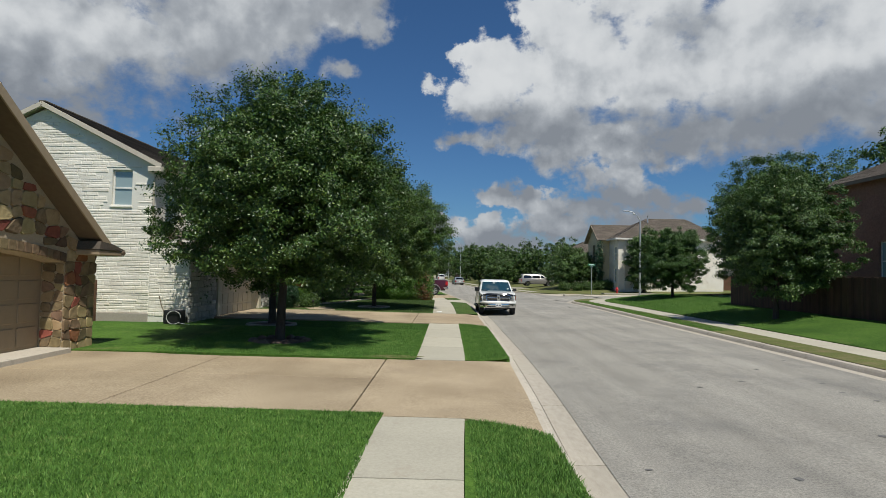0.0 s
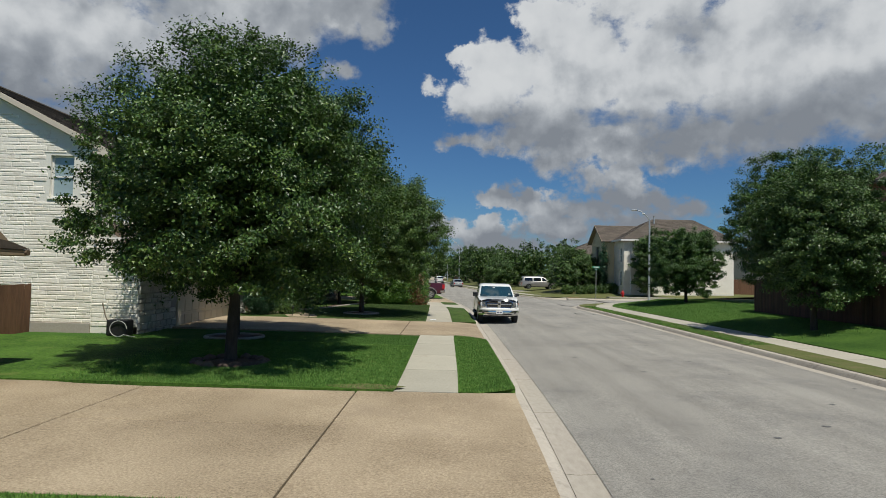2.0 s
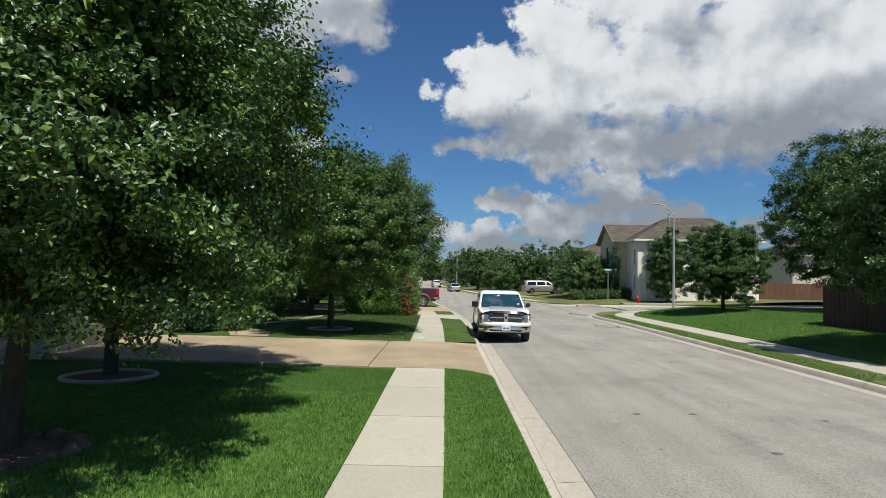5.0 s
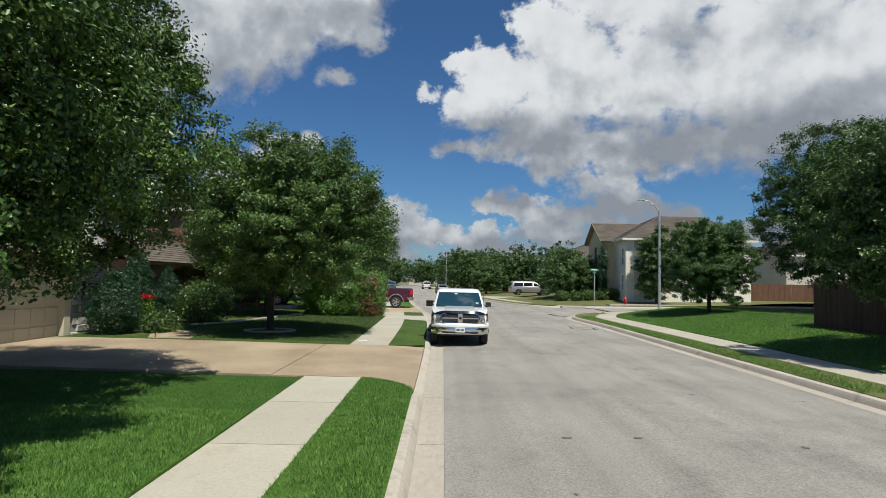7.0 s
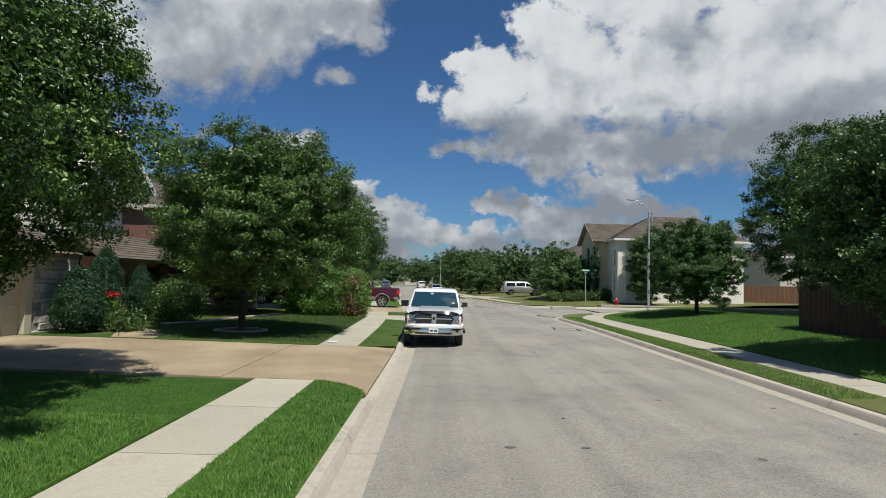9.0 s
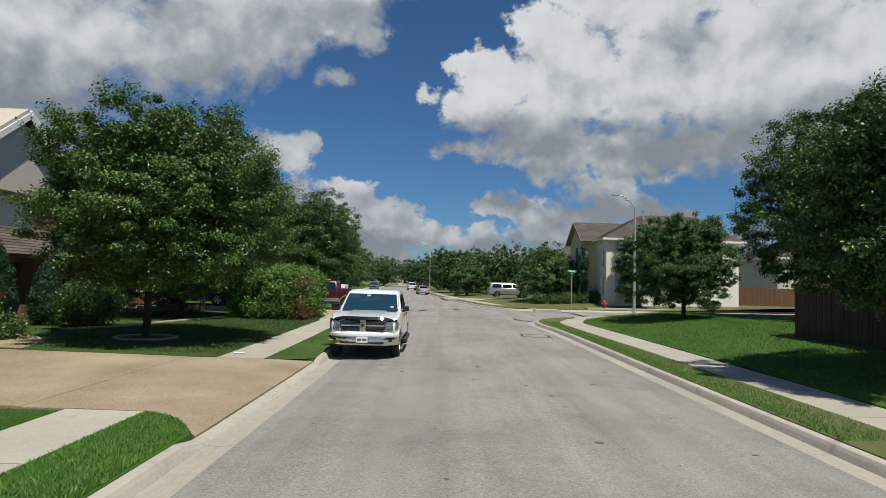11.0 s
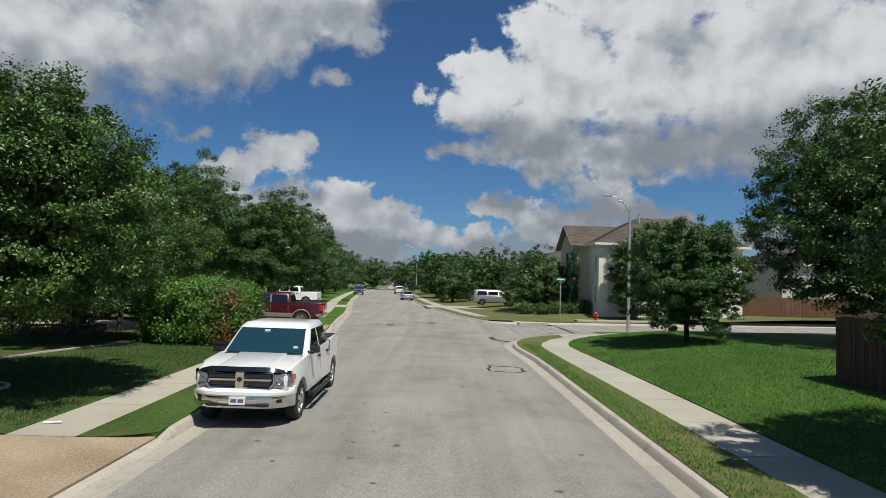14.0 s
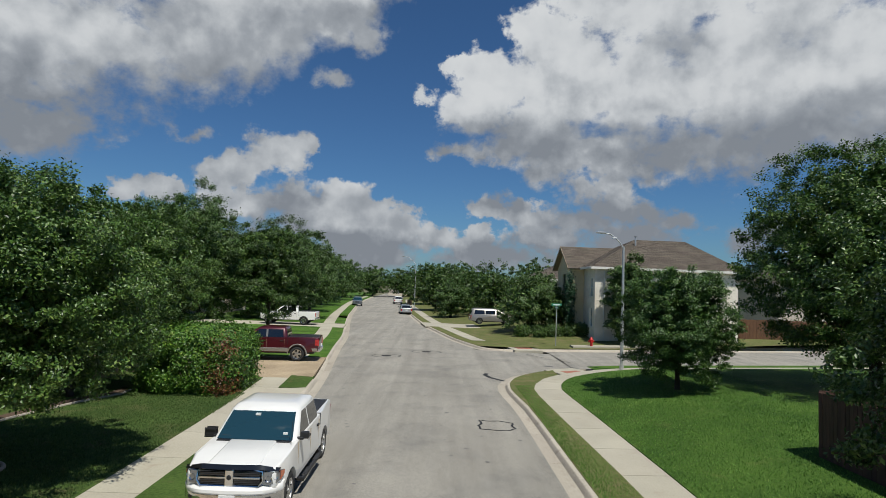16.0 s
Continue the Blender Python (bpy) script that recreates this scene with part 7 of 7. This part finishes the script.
hip_house("house", "tan house far off behind trees", 20.0, 33.0, 98.0, 110.0, 0.4, 6.0, 8.9, M["stucco_far"], 0.5, [("w", 3, 4.2, 1.2, 2.8), ("s", 3, 4.2, 1.2, 2.8)])
hip_house("house", "tan house far off along the side street", 44.0, 57.0, 80.0, 92.0, 0.6, 6.2, 9.4, M["stucco_far"], 0.5, [("w", 3, 4.2, 1.2, 2.8), ("s", 3, 4.2, 1.2, 2.8)])
hip_house("house", "pale house far off behind street trees", -34.0, -20.0, 86.0, 98.0, 0.3, 6.0, 8.9, M["stucco_far"], 0.5, [("e", 3, 4.2, 1.2, 2.8), ("s", 3, 4.2, 1.2, 2.8)])
hip_house("house", "pale house closing the view at the end of the street", -10.0, 6.0, 212.0, 222.0, 0.3, 3.4, 6.4, M["stucco_far"], 0.5, [("s", 3, 4.4, 1.0, 2.6), ("s", 9, 10.4, 1.0, 2.6)])

# ---- fences ----
def fence(name, label, a, b, z_at, height, mat, board=0.14, each=True):
    """Upright boards between two points, on posts and rails."""
    f = thing(name, label, "fence")
    a, b = Vector((*a, 0)), Vector((*b, 0))
    d = b - a
    ang = math.degrees(math.atan2(d.y, d.x))
    n = int(d.length / board)
    r = random.Random(n)
    me = mesh_bm("board", boxed((0.003, 0, 0), (board - 0.003, 0.02, height), 0.004), M[mat])
    joined = bmesh.new()
    for k in range(n):
        p = a + d * k / n
        m = pose(p.x, p.y, z_at(p.x, p.y) - 0.03, r.uniform(-.4, .4), 0, ang) @ Matrix.Diagonal((1, 1, r.uniform(0.985, 1.015), 1))
        if each:
            part("board", me, None, f, m=m)
        else:
            box(joined, (0.003, 0, 0), (board - 0.003, 0.02, height), 0, 1, m)
    if each:
        joined.free()
    else:
        part("boards", joined, M[mat], f)["kind"] = "stuff"
    for h in (0.35, height - 0.35):
        beam(f, "rail", (a.x, a.y, z_at(a.x, a.y) + h), (b.x, b.y, z_at(b.x, b.y) + h), 0.04, 0.09, mat).location += Vector((-d.y, d.x, 0)).normalized() * 0.045
    for k in range(int(d.length / 2.4) + 1):
        p = a + d.normalized() * min(k * 2.4, d.length - 0.1)
        part("post", boxed((0, 0.03, -0.3), (0.09, 0.12, height - 0.05), 0.005), M[mat], f, m=pose(p.x, p.y, z_at(p.x, p.y), 0, 0, ang))
    return f


fence("fence", "dark-stained wooden board fence beside the corner lawn", (16.75, 33.2), (16.75, 6.0), z_right, 1.72, "fence_dark")
fence("fence", "dark-stained wooden board fence returning from the corner", (30.0, 33.2), (16.75, 33.2), z_right, 1.72, "fence_dark")
fence("fence", "weathered red cedar fence across the side street", (33.6, 71.5), (62.0, 74.0), z_far, 1.85, "fence_red")
fence("fence", "brown wooden side gate between two houses", (-13.3, 16.6), (-13.3, 20.4), lambda x, y: 0.2, 1.55, "fence_red")

# ---- street furniture and small things ----
def street_lamp(x, y, z, h, reach, label, ang=0):
    s = thing("street_lamp", label, "street lamp", pose(x, y, z, 0, 0, ang), "street lamps")
    part("pole", tube(bmesh.new(), [(0, 0, -0.05), (0, 0, 0.1), (0, 0, h)], [0.10, 0.095, 0.062], 12), M["galv"], s, smooth=True)
    part("base_plate", lathe(bmesh.new(), [(0.19, -0.02), (0.19, 0.03), (0.12, 0.06), (0.11, 0.25)], 12), M["galv"], s)
    arm = part("arm", tube(bmesh.new(), [(0, 0, h - 0.12), (-0.22 * reach, 0, h + 0.24 * reach), (-0.6 * reach, 0, h + 0.55 * reach), (-reach, 0, h + 0.62 * reach)], [0.045, 0.04, 0.035, 0.03], 8), M["galv"], s, smooth=True)
    bm = lathe(bmesh.new(), [(0.02, -0.28), (0.09, -0.2), (0.13, 0.0), (0.11, 0.22), (0.03, 0.32)], 10, pose(-reach - 0.12, 0, h + 0.62 * reach, 0, 90, 0))
    for v in bm.verts:
        v.co.z = h + 0.62 * reach + (v.co.z - h - 0.62 * reach) * 0.5
    head = part("head", bm, M["galv"], arm, smooth=True)
    part("photocell", boxed((-0.55 * reach, -0.05, h + 0.33 * reach), (-0.32 * reach, 0.05, h + 0.41 * reach), 0.02), M["galv"], s)
    return s


street_lamp(17.0, 49.95, 0.42, 6.95, 1.2, "tall galvanised street lamp with a curved arm on the corner")
street_lamp(2.6, 122.0, 0.2, 8.0, 2.2, "tall galvanised street lamp with a curved arm beside the far footway")
street_lamp(0.2, 178.0, 0.2, 8.0, 2.2, "tall galvanised street lamp far along the street")

hy = thing("fire_hydrant", "red cast fire hydrant on a grass verge", "fire hydrant", pose(19.2, 64.2, 0.24))
part("barrel", lathe(bmesh.new(), [(0.16, 0), (0.16, 0.05), (0.11, 0.07), (0.11, 0.50), (0.15, 0.52), (0.15, 0.57), (0.12, 0.60), (0.09, 0.70), (0.04, 0.75), (0.04, 0.80)], 14), M["red_paint"], hy, smooth=True)
for s in (-1, 1):
    part("outlet", lathe(bmesh.new(), [(0.05, 0.08), (0.05, 0.17), (0.065, 0.17), (0.065, 0.22)], 10, pose(0, 0, 0.44, 0, 90 * s, 0)), M["red_paint"], hy)
part("pumper_outlet", lathe(bmesh.new(), [(0.07, 0.08), (0.07, 0.17), (0.085, 0.17), (0.085, 0.23)], 10, pose(0, 0, 0.40, 90, 0, 0)), M["red_paint"], hy)

sg = thing("street_sign", "green street-name blades on a grey steel post", "street sign", pose(16.4, 64.6, 0.22))
part("post", tube(bmesh.new(), [(0, 0, -0.3), (0, 0, 3.25)], 0.035, 8), M["galv"], sg)
for a, z in ((12, 3.28), (98, 3.05)):
    bl = part("blade", boxed((-0.45, -0.008, z - 0.10), (0.45, 0.008, z + 0.10), 0.003), M["sign_green"], sg, "green name blade with a pale bar", m=pose(0, 0, 0, 0, 0, a))
    for s in (-1, 1):
        part("lettering_bar", boxed((-0.32, s * 0.0095 - 0.001, z - 0.04), (0.30, s * 0.0095 + 0.001, z + 0.045)), M["sign_white"], bl)

# manholes with sealed surrounds, and a sealed patch
def manhole(x, y, rx, ry):
    z = z_road(x, y)
    mh = thing("manhole", "dark iron manhole cover in a tar-sealed ring", "manhole cover", pose(x, y, z), "manhole covers")
    part("cover", lathe(bmesh.new(), [(0.33, -0.05), (0.33, 0.004), (0.31, 0.009), (0.05, 0.009)], 20), M["iron"], mh)
    r = random.Random(int(x * 100))
    pts = [(rx * math.cos(a) * (1 + r.uniform(-.05, .05)), ry * math.sin(a) * (1 + r.uniform(-.05, .05)), 0.0) for a in [2 * math.pi * k / 22 for k in range(23)]]
    pts[-1] = pts[0]
    bm = bmesh.new()
    ring(bm, [(p[0], p[1]) for p in pts], 0.035, 0.006)
    for v in bm.verts:
        v.co.z += z_road(x + v.co.x, y + v.co.y) - z
    part("seal", bm, M["tar"], mh)


def ring(bm, pts, w, h):
    """A flat strip along a closed or open line in plan."""
    P = [Vector((x, y, 0)) for x, y in pts]
    L = []
    for i, p in enumerate(P):
        d = (P[min(i + 1, len(P) - 1)] - P[max(i - 1, 0)])
        n = Vector((-d.y, d.x, 0)).normalized() * w
        L.append((bm.verts.new(p + n + Vector((0, 0, h))), bm.verts.new(p - n + Vector((0, 0, h)))))
    for (a, b), (c, d) in zip(L, L[1:]):
        bm.faces.new((a, b, d, c))


manhole(3.4, 55.5, 0.95, 0.75)
manhole(5.98, 58.3, 1.0, 0.85)
pt = thing("road_patch", "square road patch outlined with black tar", "road patch", pose(8.8, 38.1, 0))
r = random.Random(4)
line = [(-0.62, -0.55), (-0.2, -0.62), (0.35, -0.55), (0.60, -0.25), (0.52, 0.1), (0.60, 0.5), (0.15, 0.72), (-0.3, 0.62), (-0.58, 0.7), (-0.52, 0.2), (-0.66, -0.1), (-0.62, -0.55)]
fine = []
for (xa, ya), (xb, yb) in zip(line, line[1:]):
    fine += [(xa + (xb - xa) * k / 4 + r.uniform(-.02, .02), ya + (yb - ya) * k / 4 + r.uniform(-.02, .02)) for k in range(4)]
fine.append(fine[0])
bm = bmesh.new()
ring(bm, fine, 0.035, 0.008)
for v in bm.verts:
    v.co.z += z_road(8.8 + v.co.x, 38.1 + v.co.y)
part("seal", bm, M["tar"], pt)
for k, pts in enumerate(([(15.8, 54.8), (15.2, 55.6), (14.2, 56.6), (13.8, 57.6), (12.9, 59.4)], [(-0.1, 47.0), (0.05, 49.0), (-0.3, 51.5), (-0.45, 53.5), (-0.75, 55.5)], [(10.2, 47.6), (9.6, 48.4), (9.3, 49.2), (9.5, 50.0)])):
    c = thing("crack_seal", "thin dark tar line sealing a crack in the road", "crack seal")
    bm = bmesh.new()
    fine = []
    for (xa, ya), (xb, yb) in zip(pts, pts[1:]):
        fine += [(xa + (xb - xa) * q / 5 + r.uniform(-.03, .03), ya + (yb - ya) * q / 5) for q in range(5)]
    ring(bm, fine, 0.03 if k < 2 else 0.12, 0.008)
    for v in bm.verts:
        v.co.z += max(0.0, z_road(v.co.x, v.co.y)) + (0.06 if k == 0 else 0.004)
    part("seal", bm, M["tar"], c)
# scattered stains and crumbs on the road
bm = bmesh.new()
r = random.Random(21)
for k in range(90):
    x, y = r.uniform(2.2, 9.4), r.uniform(2, 44)
    s = r.uniform(0.02, 0.10)
    n = 7
    z = z_road(x, y) + 0.006
    bm.faces.new([bm.verts.new((x + s * r.uniform(.5, 1.1) * math.cos(2 * math.pi * i / n), y + 0.8 * s * r.uniform(.5, 1.1) * math.sin(2 * math.pi * i / n), z)) for i in range(n)])
thing("road_stains", "small dark oil spots and crumbs on the asphalt", "stains", kind="stuff", data=mesh_bm("road_stains", bm, M["stain"]))

# tree rings: curved edging, mulch and rocks
def edging(x, y, z, r, label):
    e = thing("tree_ring", label, "tree ring", pose(x, y, z), "tree rings")
    bm = bmesh.new()
    q = random.Random(int(r * 100))
    pts = [(r * math.cos(a) * (1 + 0.08 * math.sin(2 * a)), r * 0.9 * math.sin(a), 0.05) for a in [2 * math.pi * k / 28 for k in range(29)]]
    tube(bm, pts, 0.05, 7, False)
    part("edging", bm, M["edging"], e, "pale cast edging", smooth=True)
    part("mulch", mesh_of("mulch", [(0, 0, 0.12)] + [(p[0] * 0.96, p[1] * 0.96, 0.04) for p in pts[:-1]], [(0, k + 1, (k + 1) % 28 + 1) for k in range(28)], M["mulch"], True), None, e)


edging(-6.65, 20.3, 0.165, 0.85, "curved pale edging round dark mulch under an oak")
edging(-4.3, 31.4, 0.19, 0.85, "ring of pale edging round dark mulch under an oak")
mu = thing("mulch_bed", "dark mulch at the foot of an oak", "mulch", pose(-4.85, 15.2, 0.235),
           data=mesh_of("mulch_bed", [(0, 0, 0.08)] + [(0.75 * math.cos(2 * math.pi * k / 24) * (1 + 0.1 * math.sin(3 * k)), 0.7 * math.sin(2 * math.pi * k / 24), -0.01) for k in range(24)], [(0, k + 1, (k + 1) % 24 + 1) for k in range(24)], M["mulch"], True))
r = random.Random(8)
for k in range(17):
    a = 2 * math.pi * k / 17 + r.uniform(-.1, .1)
    bm = bmesh.new()
    bmesh.ops.create_icosphere(bm, subdivisions=2, radius=1.0)
    s = Vector((r.uniform(.10, .19), r.uniform(.09, .15), r.uniform(.07, .11)))
    for v in bm.verts:
        v.co = Vector((v.co.x * s.x, v.co.y * s.y, v.co.z * s.z)) * (1 + 0.25 * noise.noise(v.co * 1.6 + Vector((k, 0, 0))))
    tagged(new("rock", mesh_bm("rock", bm, M["rock"], True)), "flat brown border rock round an oak", "rock", "rocks round the oak").matrix_basis = pose(-4.85 + 0.75 * math.cos(a), 15.2 + 0.66 * math.sin(a), 0.25, 0, 0, math.degrees(a) + 90)

thing("bare_patch", "dry brown patch worn into the lawn corner", "bare patch", pose(-1.45, 12.96, 0.2155),
      data=mesh_of("bare_patch", [(0, 0, 0.012)] + [(0.72 * math.cos(a) * (1 + 0.12 * math.sin(5 * a)), (0.26 if math.sin(a) > 0 else 0.2) * math.sin(a) * (1 + 0.1 * math.cos(4 * a)), 0.004) for a in [2 * math.pi * k / 24 for k in range(24)]], [(0, k + 1, (k + 1) % 24 + 1) for k in range(24)], M["lawn_dry"]))

# hose reel against the white wall
hr = thing("hose_reel", "black hose reel box with a loose pale hose", "hose reel", pose(-10.15, 20.0, 0.19))
part("case", boxed((-0.32, -0.22, 0), (0.32, 0.2, 0.5), 0.05, 2), M["black"], hr)
bm = bmesh.new()
tube(bm, [(0.1 + 0.26 * math.cos(a), -0.28, 0.24 + 0.24 * math.sin(a)) for a in [2 * math.pi * k / 22 for k in range(20)]] + [(0.5, -0.35, 0.03), (0.8, -0.5, 0.02)], 0.014, 6)
part("hose", bm, M["hose"], hr, "pale loose hose", smooth=True)
part("handle", tube(bmesh.new(), [(-0.33, 0, 0.3), (-0.5, 0.02, 0.62), (-0.62, 0.05, 1.0)], 0.018, 6), M["trim_brown"], hr)

# path lights
for x, y in ((-7.1, 28.65), (-7.25, 31.5)):
    p = thing("path_light", "small black path light on a stake", "path light", pose(x, y, 0.2), "path lights")
    part("stake", tube(bmesh.new(), [(0, 0, -0.1), (0, 0, 0.42)], 0.012, 6), M["black"], p)
    part("shade", lathe(bmesh.new(), [(0.05, 0.36), (0.06, 0.45), (0.09, 0.46), (0.02, 0.51)], 10), M["black"], p)
paper = thing("newspaper", "rolled white paper lying on the footway", "newspaper", pose(-0.55, 28.9, 0.195, 0, 0, 20))
part("roll", tube(bmesh.new(), [(-0.14, 0, 0.012), (0.14, 0, 0.012)], 0.022, 8), M["sign_white"], paper)
mb = thing("mailbox_cluster", "dark green cluster mailbox far along the street", "mailbox", pose(1.9, 118.0, 0.2))
part("cabinet", boxed((-0.4, -0.25, 0.7), (0.4, 0.25, 1.6), 0.03), M["trim_brown"], mb)
part("pedestal", boxed((-0.1, -0.1, 0), (0.1, 0.1, 0.72), 0.01), M["trim_brown"], mb)

# garden bed in the shade of the oak: edging line, low wall
bed = thing("garden_bed", "narrow strip of mulch in shade behind a pale edging line", "garden bed")
line = [(-7.9, 32.9), (-7.45, 33.6), (-6.8, 35.0), (-6.45, 37.0), (-6.0, 38.8), (-5.45, 40.2), (-5.5, 41.0)]
back = [(x - 0.5, y + 0.25) for x, y in line]
V = [(x, y, z_left(x, y) + 0.03) for x, y in line] + [(x, y, z_left(x, y) + 0.05) for x, y in back]
part("mulch", mesh_of("mulch", V, [(k, k + 1, k + 8, k + 7) for k in range(6)], M["mulch"]), None, bed)
part("edging", tube(bmesh.new(), [(x, y, z_left(x, y) + 0.04) for x, y in line], 0.045, 6), M["edging"], bed, "pale cast edging", smooth=True)
gwall = thing("garden_wall", "low tan stone wall at the edge of a shaded bed", "garden wall")
r = random.Random(31)
for row in range(4):
    x = -10.9 + 0.1 * row
    while x < -8.0:
        l = r.uniform(0.14, 0.46)
        part("stone", boxed((0.008, r.uniform(-0.02, 0.02), 0.004), (l - 0.008, 0.24, r.uniform(0.098, 0.118)), 0.018), M["flat_stone"], gwall, m=pose(x, 42.7 + 0.5 * (x + 9.3), 0.22 + row * 0.118, 0, 0, 26.6 + r.uniform(-3, 3)))
        x += l * 0.895
